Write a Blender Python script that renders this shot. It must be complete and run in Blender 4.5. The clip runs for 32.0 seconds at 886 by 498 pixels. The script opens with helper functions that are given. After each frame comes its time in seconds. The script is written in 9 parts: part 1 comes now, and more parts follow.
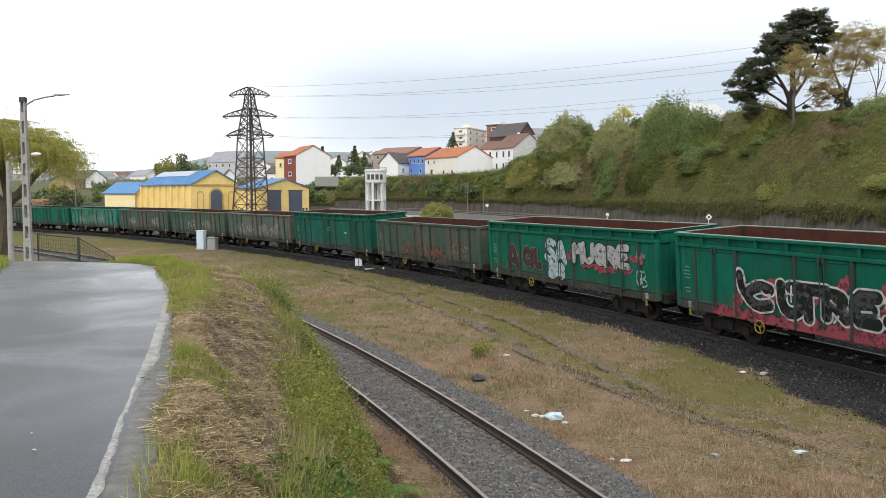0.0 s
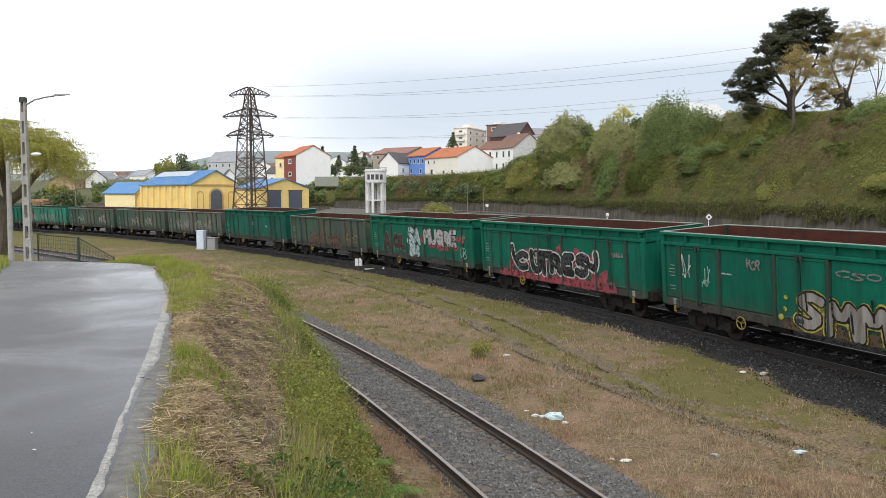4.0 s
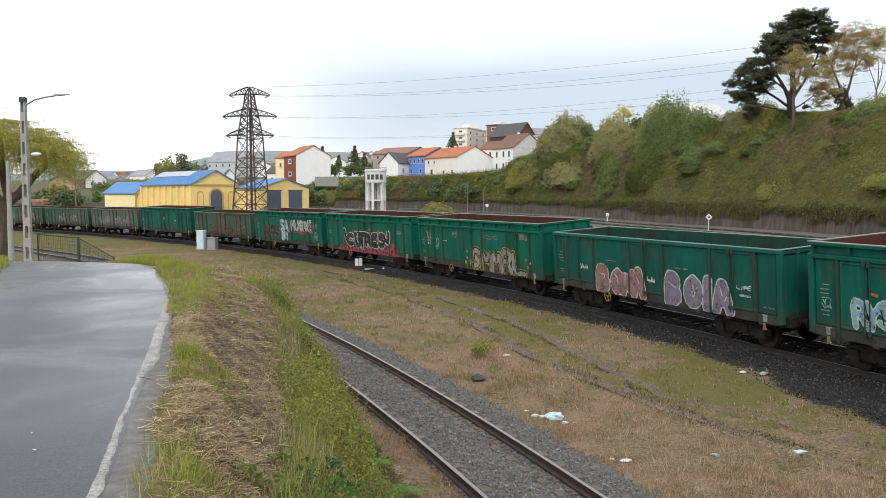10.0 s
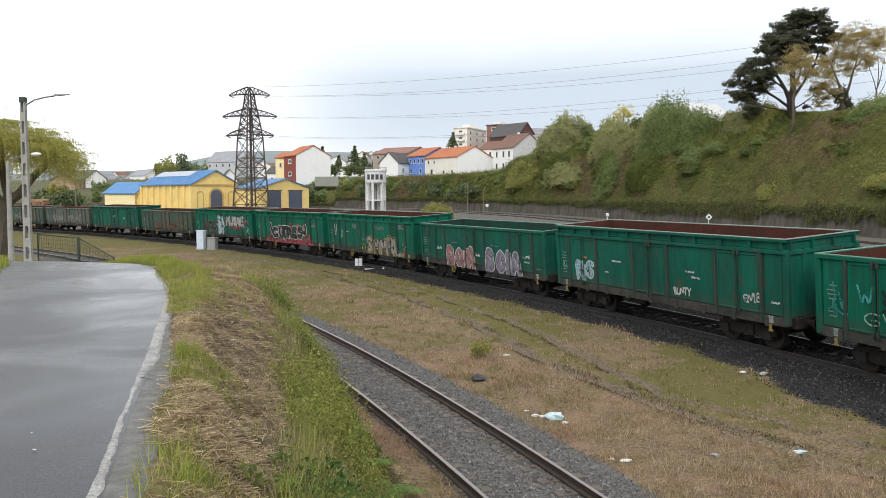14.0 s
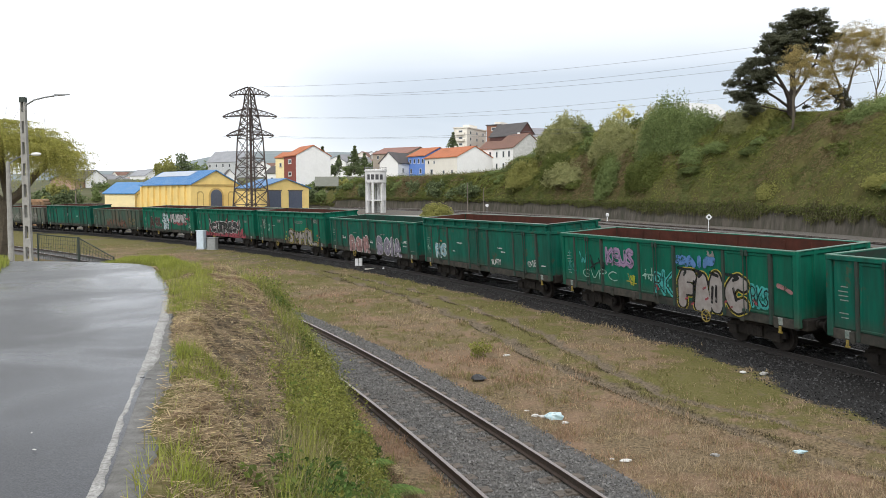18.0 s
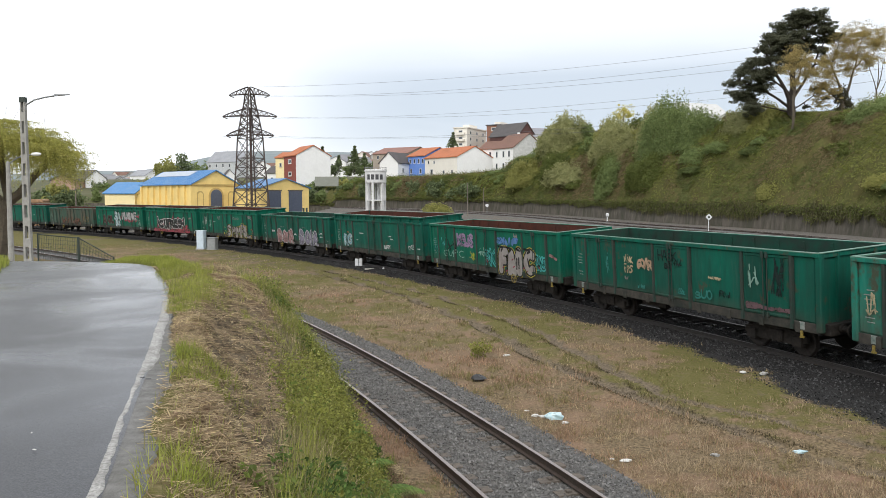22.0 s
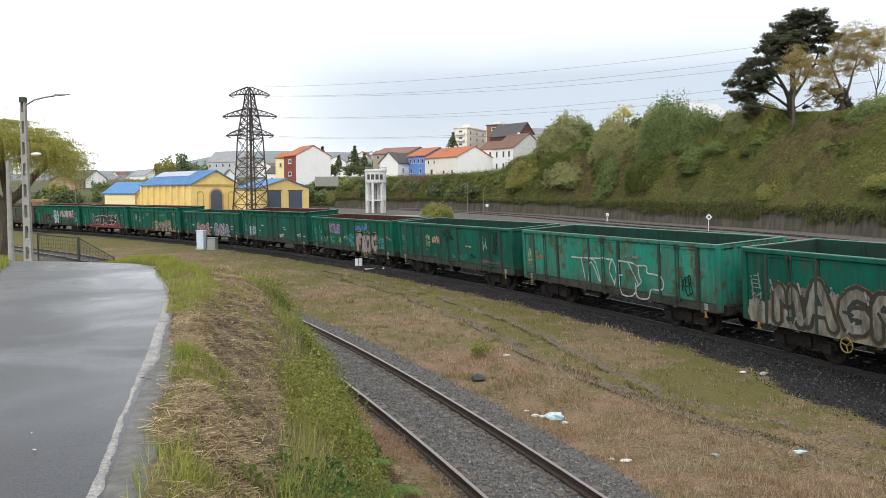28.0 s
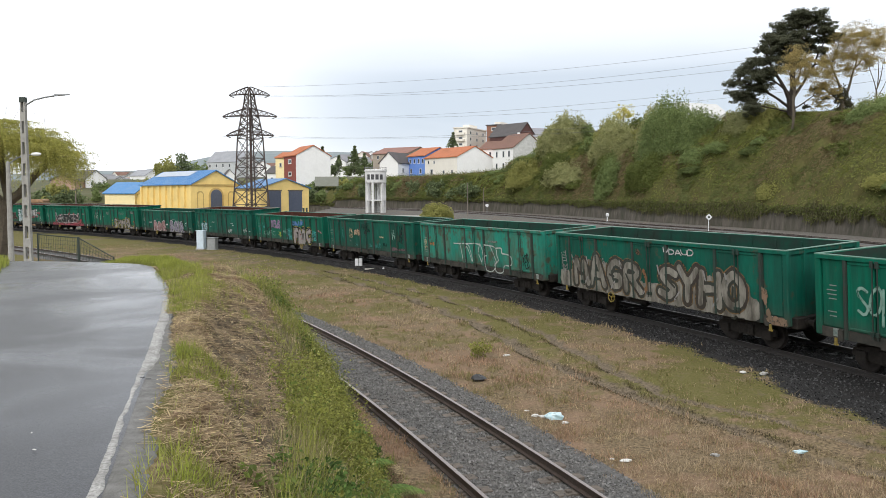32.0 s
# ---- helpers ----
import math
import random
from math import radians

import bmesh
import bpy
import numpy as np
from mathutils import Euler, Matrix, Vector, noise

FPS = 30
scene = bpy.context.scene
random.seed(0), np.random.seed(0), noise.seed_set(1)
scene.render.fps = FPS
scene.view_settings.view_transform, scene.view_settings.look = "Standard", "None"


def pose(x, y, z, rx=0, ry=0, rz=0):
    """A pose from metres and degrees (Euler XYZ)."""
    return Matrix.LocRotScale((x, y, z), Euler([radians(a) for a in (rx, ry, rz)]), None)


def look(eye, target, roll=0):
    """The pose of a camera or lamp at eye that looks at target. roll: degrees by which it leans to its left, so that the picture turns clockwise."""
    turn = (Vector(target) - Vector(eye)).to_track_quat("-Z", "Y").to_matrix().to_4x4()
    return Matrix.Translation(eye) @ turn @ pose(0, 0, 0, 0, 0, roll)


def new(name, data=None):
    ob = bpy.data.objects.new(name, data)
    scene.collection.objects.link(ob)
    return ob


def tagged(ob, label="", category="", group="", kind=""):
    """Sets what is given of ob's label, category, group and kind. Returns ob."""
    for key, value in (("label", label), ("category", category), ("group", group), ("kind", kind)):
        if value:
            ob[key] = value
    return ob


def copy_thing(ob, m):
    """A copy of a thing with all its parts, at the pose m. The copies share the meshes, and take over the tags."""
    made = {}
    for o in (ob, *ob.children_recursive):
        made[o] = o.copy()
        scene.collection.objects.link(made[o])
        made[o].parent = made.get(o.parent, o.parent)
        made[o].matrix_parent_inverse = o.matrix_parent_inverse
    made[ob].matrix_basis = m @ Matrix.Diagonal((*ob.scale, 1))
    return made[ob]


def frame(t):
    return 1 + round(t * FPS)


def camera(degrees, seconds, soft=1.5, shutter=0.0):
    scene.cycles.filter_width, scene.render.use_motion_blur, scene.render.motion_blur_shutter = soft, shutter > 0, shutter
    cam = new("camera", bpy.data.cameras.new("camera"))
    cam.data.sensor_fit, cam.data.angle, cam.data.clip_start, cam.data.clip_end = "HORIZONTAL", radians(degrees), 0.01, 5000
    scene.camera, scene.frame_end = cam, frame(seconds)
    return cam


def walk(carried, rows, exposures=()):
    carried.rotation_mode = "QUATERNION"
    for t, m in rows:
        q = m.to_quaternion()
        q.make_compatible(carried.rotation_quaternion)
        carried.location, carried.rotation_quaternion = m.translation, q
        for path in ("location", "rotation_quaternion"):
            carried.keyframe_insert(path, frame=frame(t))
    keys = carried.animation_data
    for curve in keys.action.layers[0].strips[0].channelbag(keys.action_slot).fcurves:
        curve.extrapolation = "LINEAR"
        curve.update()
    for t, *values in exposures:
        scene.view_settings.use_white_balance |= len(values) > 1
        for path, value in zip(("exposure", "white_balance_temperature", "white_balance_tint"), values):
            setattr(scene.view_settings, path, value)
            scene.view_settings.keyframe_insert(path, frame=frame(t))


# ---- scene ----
FOV = 58.85
cam = camera(FOV, 32.0, soft=0.85)
EYE = (0.0, 0.0, 4.693)
walk(cam, [(t, look(EYE, (0.0, 100.0, 4.693 - 6.715))) for t in (0.0, 32.0)])


# ---------------------------------------------------------------- light
def make_world():
    w = bpy.data.worlds.new("overcast_sky")
    scene.world = w
    w.use_nodes = True
    n, l = w.node_tree.nodes, w.node_tree.links
    n.clear()
    out, bg = n.new("ShaderNodeOutputWorld"), n.new("ShaderNodeBackground")
    sky = n.new("ShaderNodeTexSky")
    sky.sky_type, sky.sun_disc = "NISHITA", False
    sky.sun_elevation, sky.sun_rotation = radians(38), radians(-170)
    co = n.new("ShaderNodeTexCoord")
    mp = n.new("ShaderNodeMapping")
    mp.inputs["Scale"].default_value = (1.3, 1.3, 6.5)
    mp.inputs["Location"].default_value = CLOUD_AT
    no = n.new("ShaderNodeTexNoise")
    no.inputs["Scale"].default_value, no.inputs["Detail"].default_value, no.inputs["Roughness"].default_value = 1.1, 6, 0.52
    ra = n.new("ShaderNodeValToRGB")
    ra.color_ramp.elements[0].position, ra.color_ramp.elements[0].color = 0.36, (7.0, 7.2, 7.6, 1)
    ra.color_ramp.elements[1].position, ra.color_ramp.elements[1].color = 0.62, (8.6, 8.75, 9.0, 1)
    # a long grey-blue cloud bank low over the town, brighter overcast elsewhere
    sp = n.new("ShaderNodeSeparateXYZ")
    l.new(co.outputs["Generated"], sp.inputs[0])

    def ramp(src, stops):
        r = n.new("ShaderNodeFloatCurve")
        r.mapping.use_clip = False
        c = r.mapping.curves[0]
        while len(c.points) < len(stops):
            c.points.new(0.5, 0.5)
        for p, (a, b) in zip(c.points, stops):
            p.location = (a, b)
            p.handle_type = "AUTO_CLAMPED"
        r.mapping.update()
        l.new(src, r.inputs["Value"])
        return r.outputs["Value"]

    def times(a, b):
        k = n.new("ShaderNodeMath")
        k.operation = "MULTIPLY"
        for s, v in zip(k.inputs, (a, b)):
            if isinstance(v, float):
                s.default_value = v
            else:
                l.new(v, s)
        return k.outputs[0]

    half = n.new("ShaderNodeMath")
    half.operation, half.inputs[1].default_value, half.inputs[2].default_value = "MULTIPLY_ADD", 0.5, 0.5
    l.new(sp.outputs["X"], half.inputs[0])
    bank = times(ramp(sp.outputs["Z"], ((0.0, 0.3), (0.05, 0.7), (0.115, 1.0), (0.16, 0.75), (0.22, 0.32), (0.30, 0.08), (1.0, 0.08))), ramp(half.outputs[0], ((0.0, 0.1), (0.26, 0.06), (0.38, 0.32), (0.50, 0.88), (0.66, 0.92), (0.80, 0.5), (1.0, 0.15))))
    bank = times(bank, ramp(no.outputs["Fac"], ((0.0, 0.5), (0.36, 0.62), (0.62, 1.2), (1.0, 1.2))))
    cl = n.new("ShaderNodeMix")
    cl.data_type = "RGBA"
    cl.inputs["B"].default_value = (4.35, 4.85, 5.5, 1)
    l.new(bank, cl.inputs["Factor"])
    l.new(ra.outputs["Color"], cl.inputs["A"])
    mi = n.new("ShaderNodeMix")
    mi.data_type, mi.inputs["Factor"].default_value = "RGBA", 0.94
    bg.inputs["Strength"].default_value = 0.15
    l.new(co.outputs["Generated"], mp.inputs["Vector"])
    l.new(mp.outputs["Vector"], no.inputs["Vector"])
    l.new(no.outputs["Fac"], ra.inputs["Fac"])
    l.new(sky.outputs["Color"], mi.inputs["A"])
    l.new(cl.outputs["Result"], mi.inputs["B"])
    l.new(mi.outputs["Result"], bg.inputs["Color"])
    l.new(bg.outputs["Background"], out.inputs["Surface"])


CLOUD_AT = (0.35, 0.2, 0.0)
make_world()
sun = new("sun", bpy.data.lights.new("sun", "SUN"))
sun.data.energy, sun.data.angle, sun.data.color = 1.5, radians(25), (1.0, 0.96, 0.9)
sun.matrix_world = look((0, 0, 0), (0.14, 0.77, -0.62))
scene.view_settings.exposure = 0.09


# ---------------------------------------------------------------- materials
MATS = {}


def mat(name, a, b=None, scale=4.0, rough=0.8, bump=0.0, bscale=None, metal=0.0, c=None, cscale=0.6, camt=0.5, tint=0.0, island=0.0, spec=0.5, stretch=None, rough2=None, detail=6, splash=None, leafy=0.0):
    """Two-scale noise colour (a to b fine, c as broad stains), bump, and a tint that differs from object to object."""
    if name in MATS:
        return MATS[name]
    m = bpy.data.materials.new(name)
    m.use_nodes = True
    n, l = m.node_tree.nodes, m.node_tree.links
    bs = n["Principled BSDF"]
    bs.inputs["Roughness"].default_value, bs.inputs["Metallic"].default_value = rough, metal
    bs.inputs["Specular IOR Level"].default_value = spec
    co = n.new("ShaderNodeTexCoord")
    vec = co.outputs["Object"]
    if stretch:
        mp = n.new("ShaderNodeMapping")
        mp.inputs["Scale"].default_value = stretch
        l.new(vec, mp.inputs["Vector"])
        vec = mp.outputs["Vector"]

    def noise_of(sc, det, lo, hi):
        t = n.new("ShaderNodeTexNoise")
        t.inputs["Scale"].default_value, t.inputs["Detail"].default_value = sc, det
        t.inputs["Roughness"].default_value = 0.6
        l.new(vec, t.inputs["Vector"])
        r = n.new("ShaderNodeMapRange")
        r.inputs["From Min"].default_value, r.inputs["From Max"].default_value = lo, hi
        l.new(t.outputs["Fac"], r.inputs["Value"])
        return r.outputs["Result"]

    def mix(f, x, y):
        k = n.new("ShaderNodeMix")
        k.data_type = "RGBA"
        for s, v in (("Factor", f), ("A", x), ("B", y)):
            if isinstance(v, (tuple, float, int)):
                k.inputs[s].default_value = (*v, 1) if isinstance(v, tuple) else v
            else:
                l.new(v, k.inputs[s])
        return k.outputs["Result"]

    fine = noise_of(scale, detail, 0.32, 0.68)
    col = mix(fine, a, b or tuple(x * 0.75 for x in a))
    if c:
        broad = noise_of(cscale, 5, 0.45, 0.45 + 0.25 / max(camt, 0.05))
        col = mix(broad, col, c)
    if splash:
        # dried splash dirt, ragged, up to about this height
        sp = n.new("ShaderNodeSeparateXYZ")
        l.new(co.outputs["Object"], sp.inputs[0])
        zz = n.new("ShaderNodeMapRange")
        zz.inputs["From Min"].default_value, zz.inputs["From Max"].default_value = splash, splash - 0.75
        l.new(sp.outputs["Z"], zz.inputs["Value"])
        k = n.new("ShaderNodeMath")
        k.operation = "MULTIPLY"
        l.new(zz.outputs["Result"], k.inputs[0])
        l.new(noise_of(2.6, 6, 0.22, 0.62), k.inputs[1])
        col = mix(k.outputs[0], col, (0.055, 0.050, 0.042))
    if tint or island:
        src = n.new("ShaderNodeNewGeometry").outputs["Random Per Island"] if island else n.new("ShaderNodeObjectInfo").outputs["Random"]
        r = n.new("ShaderNodeMapRange")
        k = island or tint
        r.inputs["To Min"].default_value, r.inputs["To Max"].default_value = 1 - k, 1 + k
        l.new(src, r.inputs["Value"])
        h = n.new("ShaderNodeHueSaturation")
        l.new(r.outputs["Result"], h.inputs["Value"])
        l.new(col, h.inputs["Color"])
        col = h.outputs["Color"]
    l.new(col, bs.inputs["Base Color"])
    if rough2 is not None:
        rr = n.new("ShaderNodeMapRange")
        rr.inputs["To Min"].default_value, rr.inputs["To Max"].default_value = rough, rough2
        l.new(noise_of(cscale * 2, 4, 0.35, 0.65), rr.inputs["Value"])
        l.new(rr.outputs["Result"], bs.inputs["Roughness"])
    if bump:
        t = n.new("ShaderNodeTexNoise")
        t.inputs["Scale"].default_value, t.inputs["Detail"].default_value = bscale or scale * 3, 4
        l.new(vec, t.inputs["Vector"])
        bp = n.new("ShaderNodeBump")
        bp.inputs["Strength"].default_value, bp.inputs["Distance"].default_value = min(1.0, bump), 0.02
        l.new(t.outputs["Fac"], bp.inputs["Height"])
        l.new(bp.outputs["Normal"], bs.inputs["Normal"])
    if leafy:
        tr, ms = n.new("ShaderNodeBsdfTranslucent"), n.new("ShaderNodeMixShader")
        ms.inputs["Fac"].default_value = leafy
        l.new(col, tr.inputs["Color"])
        l.new(bs.outputs["BSDF"], ms.inputs[1])
        l.new(tr.outputs["BSDF"], ms.inputs[2])
        l.new(ms.outputs["Shader"], n["Material Output"].inputs["Surface"])
    MATS[name] = m
    return m


def glass_pane():
    return mat("window_glass", (0.05, 0.06, 0.07), (0.09, 0.1, 0.12), 0.4, 0.12)


# ---------------------------------------------------------------- geometry kit
class Geo:
    """Collects simple solids, to be made into one mesh object."""

    def __init__(self):
        self.v, self.f = [], []

    def add(self, verts, faces, m=None):
        k = len(self.v)
        self.v += [tuple(m @ Vector(p)) for p in verts] if m else [tuple(p) for p in verts]
        self.f += [tuple(i + k for i in f) for f in faces]
        return self

    def box(self, x0, x1, y0, y1, z0, z1, m=None):
        v = [(x, y, z) for z in (z0, z1) for y in (y0, y1) for x in (x0, x1)]
        return self.add(v, [(0, 2, 3, 1), (4, 5, 7, 6), (0, 1, 5, 4), (2, 6, 7, 3), (0, 4, 6, 2), (1, 3, 7, 5)], m)

    def prism(self, prof, y0, y1, m=None):
        """A profile of (x, z) points, anticlockwise seen from -y, drawn out from y0 to y1."""
        n = len(prof)
        v = [(x, y0, z) for x, z in prof] + [(x, y1, z) for x, z in prof]
        f = [tuple(range(n)), tuple(range(2 * n - 1, n - 1, -1))] + [(i, i + n, (i + 1) % n + n, (i + 1) % n) for i in range(n)]
        return self.add(v, f, m)

    def tube(self, p, q, r0, r1=None, n=6, cap=True):
        p, q = Vector(p), Vector(q)
        r1 = r0 if r1 is None else r1
        d = (q - p).normalized()
        a = d.orthogonal().normalized()
        b = d.cross(a)
        v = []
        for c, r in ((p, r0), (q, r1)):
            v += [c + (a * math.cos(t) + b * math.sin(t)) * r for t in (2 * math.pi * i / n for i in range(n))]
        f = [(i, (i + 1) % n, (i + 1) % n + n, i + n) for i in range(n)]
        if cap:
            f += [tuple(range(n - 1, -1, -1)), tuple(range(n, 2 * n))]
        return self.add(v, f)

    def chain(self, pts, w):
        """One square bar bent along the points."""
        pts = [Vector(p) for p in pts]
        n, k = len(pts), len(self.v)
        a = (pts[-1] - pts[0]).orthogonal().normalized()
        b = (pts[-1] - pts[0]).normalized().cross(a)
        for p in pts:
            self.v += [tuple(p + (a * x + b * y) * w / 2) for x, y in ((1, 1), (-1, 1), (-1, -1), (1, -1))]
        for i in range(n - 1):
            self.f += [(k + 4 * i + j, k + 4 * i + (j + 1) % 4, k + 4 * i + 4 + (j + 1) % 4, k + 4 * i + 4 + j) for j in range(4)]
        self.f += [(k + 3, k + 2, k + 1, k), tuple(k + 4 * (n - 1) + j for j in range(4))]
        return self

    def bar(self, p, q, w, h=None):
        """A square bar from p to q."""
        return self.tube(p, q, w * 0.707, (h or w) * 0.707, 4)

    def lathe(self, prof, axis="Z", n=16, m=None):
        """A profile of (radius, height) points turned about an axis."""
        v, f = [], []
        for r, h in prof:
            for i in range(n):
                t = 2 * math.pi * i / n
                x, y = r * math.cos(t), r * math.sin(t)
                v.append({"Z": (x, y, h), "Y": (x, h, -y), "X": (h, x, y)}[axis])
        for j in range(len(prof) - 1):
            for i in range(n):
                k = (i + 1) % n
                f.append((j * n + i, j * n + k, (j + 1) * n + k, (j + 1) * n + i))
        f += [tuple(range(n - 1, -1, -1)), tuple(range((len(prof) - 1) * n, len(prof) * n))]
        return self.add(v, f, m)

    def make(self, name, material, parent=None, label="", m=None, bevel=0.0, smooth=False):
        me = bpy.data.meshes.new(name)
        me.from_pydata(self.v, [], self.f)
        if bevel:
            bm = bmesh.new()
            bm.from_mesh(me)
            bmesh.ops.bevel(bm, geom=[e for e in bm.edges if len(e.link_faces) == 2 and e.calc_face_angle(0) > 0.6], offset=bevel, segments=1, affect="EDGES", profile=0.5)
            bm.to_mesh(me)
            bm.free()
        me.materials.append(material)
        if smooth:
            me.shade_smooth()
        me.update()
        ob = new(name, me)
        if parent:
            ob.parent = parent
        if m is not None:
            ob.matrix_basis = m
        return tagged(ob, label)


def part(name, geo, material, parent, label="", **k):
    return geo.make(name, material, parent, label, **k)


def thing(name, label, category, m=None, group="", kind=""):
    ob = new(name)
    ob.empty_display_size = 0.2
    if m is not None:
        ob.matrix_basis = m
    return tagged(ob, label, category, group, kind)


def soup(name, verts, size, material, parent=None, smooth=False):
    """Many separate triangles (size 3) or quads (size 4), as one mesh."""
    v = np.asarray(verts, dtype=np.float32).reshape(-1, 3)
    k = len(v) // size
    me = bpy.data.meshes.new(name)
    me.vertices.add(len(v))
    me.vertices.foreach_set("co", v.ravel())
    me.loops.add(len(v))
    me.loops.foreach_set("vertex_index", np.arange(len(v), dtype=np.int32))
    me.polygons.add(k)
    me.polygons.foreach_set("loop_start", np.arange(0, len(v), size, dtype=np.int32))
    me.materials.append(material)
    me.update(calc_edges=True)
    ob = new(name, me)
    if parent:
        ob.parent = parent
    return ob


def sheet(name, xs, ys, zz, material, parent=None, smooth=True):
    """A grid sheet: xs, ys, zz are arrays of one shape."""
    n, m = xs.shape
    v = np.stack([xs, ys, zz], -1).reshape(-1, 3)
    i = np.arange(n * m).reshape(n, m)
    q = np.stack([i[:-1, :-1], i[1:, :-1], i[1:, 1:], i[:-1, 1:]], -1).reshape(-1, 4)
    me = bpy.data.meshes.new(name)
    me.vertices.add(len(v))
    me.vertices.foreach_set("co", v.astype(np.float32).ravel())
    me.loops.add(q.size)
    me.loops.foreach_set("vertex_index", q.astype(np.int32).ravel())
    me.polygons.add(len(q))
    me.polygons.foreach_set("loop_start", np.arange(0, q.size, 4, dtype=np.int32))
    me.materials.append(material)
    if smooth:
        me.polygons.foreach_set("use_smooth", np.ones(len(q), dtype=bool))
    me.update(calc_edges=True)
    ob = new(name, me)
    if parent:
        ob.parent = parent
    return ob

RNG = np.random.default_rng(7)


def fbm(x, y, seed=0, octaves=4):
    """Cheap smooth value noise on arrays, about -1 to 1."""
    out, amp = np.zeros_like(np.asarray(x, dtype=float)), 1.0
    tot = 0.0
    for o in range(octaves):
        k = 2.0 ** o
        xi, yi = np.asarray(x) * k + 17.3 * o + seed * 5.1, np.asarray(y) * k - 9.7 * o + seed * 3.7
        x0, y0 = np.floor(xi), np.floor(yi)
        fx, fy = xi - x0, yi - y0
        fx, fy = fx * fx * (3 - 2 * fx), fy * fy * (3 - 2 * fy)

        def h(a, b):
            s = np.sin(a * 127.1 + b * 311.7 + seed * 74.7) * 43758.5453
            return (s - np.floor(s)) * 2 - 1
        out = out + amp * ((h(x0, y0) * (1 - fx) + h(x0 + 1, y0) * fx) * (1 - fy) + (h(x0, y0 + 1) * (1 - fx) + h(x0 + 1, y0 + 1) * fx) * fy)
        tot += amp
        amp *= 0.5
    return out / tot


def smooth01(x, a, b):
    t = np.clip((np.asarray(x, dtype=float) - a) / (b - a), 0, 1)
    return t * t * (3 - 2 * t)


# ---------------------------------------------------------------- the two tracks in plan
MAIN = dict(x=11.014, y=25.022, th=1.94637, k0=0.00573, k1=-0.00002)
CANT = 0.0716


def main_at(s):
    """Centre of the main line and its heading, s metres along it."""
    n = 48
    um = (np.arange(n) + 0.5) / n * s
    h = MAIN["th"] + MAIN["k0"] * um + MAIN["k1"] * um * um / 2
    return MAIN["x"] + np.cos(h).sum() * s / n, MAIN["y"] + np.sin(h).sum() * s / n, MAIN["th"] + MAIN["k0"] * s + MAIN["k1"] * s * s / 2


def travelled(t):
    """How far the train has rolled: it slows down gently."""
    late = np.interp(t, [0, 3, 6, 13, 16, 19, 21, 23, 25, 28, 30, 32], [-0.22, -0.13, -0.05, 0.0, 0.27, 0.6, 0.79, 0.92, 0.88, 0.55, 0.25, -0.12])
    return 4.86 + 3.576 * (t - 6) - 0.01306 * (t - 6) ** 2 + float(late)


NEAR_C, NEAR_R = (-142.51, -42.46), 154.06


def near_at(s):
    """Centre of the near siding and its heading, s metres along from beside the camera."""
    a = 0.30 + s / NEAR_R
    return NEAR_C[0] + NEAR_R * math.cos(a), NEAR_C[1] + NEAR_R * math.sin(a), a + math.pi / 2


MAIN_LINE = np.array([main_at(s)[:3] for s in np.arange(-60, 321, 4.0)])


def behind_main(x, y):
    """Distance beyond the main line, seen from the camera; negative on this side."""
    x, y = np.asarray(x, dtype=float), np.asarray(y, dtype=float)
    best, side = np.full(x.shape, 1e9), np.zeros(x.shape)
    for mx, my, h in MAIN_LINE:
        d = np.hypot(x - mx, y - my)
        k = d < best
        best = np.where(k, d, best)
        side = np.where(k, (x - mx) * math.sin(h) - (y - my) * math.cos(h), side)
    return np.where(side > 0, best, -best)


KERB_Y = [-40, -10, 0, 4.06, 6.21, 8.06, 10.89, 13.59, 18.07, 19.52, 24, 30, 40, 60]
KERB_X = [6.0, 0.3, -1.0, -1.89, -2.53, -3.06, -3.94, -4.86, -6.81, -7.66, -10.5, -14.5, -21, -34]
ROAD_W = 3.3


def kerb_x(y):
    return np.interp(y, KERB_Y, KERB_X)


def toe_x(y):
    y = np.asarray(y, dtype=float)
    return NEAR_C[0] + np.sqrt(np.maximum(NEAR_R ** 2 - (y - NEAR_C[1]) ** 2, 100)) - 2.1 - 0.6 * (1 - smooth01(y, 10, 14)) - 0.07 * np.maximum(y - 22, 0)


def weed_edge(y):
    """Where, across the bank (0 at the lane, 1 at the foot), the weeds begin."""
    return np.interp(y, [4, 6, 8.6, 11, 14, 18, 24], [0.25, 0.34, 0.45, 0.52, 0.56, 0.52, 0.47])


def scar(y, q):
    """The bare, slipped face of the bank."""
    q0, q1 = np.interp(y, [5, 7, 9, 12, 14.5], [0.20, 0.13, 0.12, 0.15, 0.22]), weed_edge(y) - 0.01
    return smooth01(q, q0 - 0.05, q0 + 0.05) * (1 - smooth01(q, q1 - 0.04, q1 + 0.08)) * smooth01(y, 4.6, 6.4) * (1 - smooth01(y, 12.5, 15.5))


RUT_Y = [10, 14.4, 16.5, 19.8, 24, 30, 40, 52]
RUT_A = [6.2, 6.9, 7.45, 7.8, 7.8, 6.85, 5.8, 5.7]
RUT_B = [4.2, 5.0, 5.9, 6.95, 6.4, 5.3, 4.4, 4.4]


def rut(y, table):
    """Distance of a wheel rut from the main line."""
    return np.interp(y, RUT_Y, table) + 0.12 * fbm(y * 0.5, y * 0.2, 8)


def plateau(x, y):
    return 3.1 - 3.45 * smooth01(y + 0.2 * np.minimum(x + 7, 0), 16.5, 44)


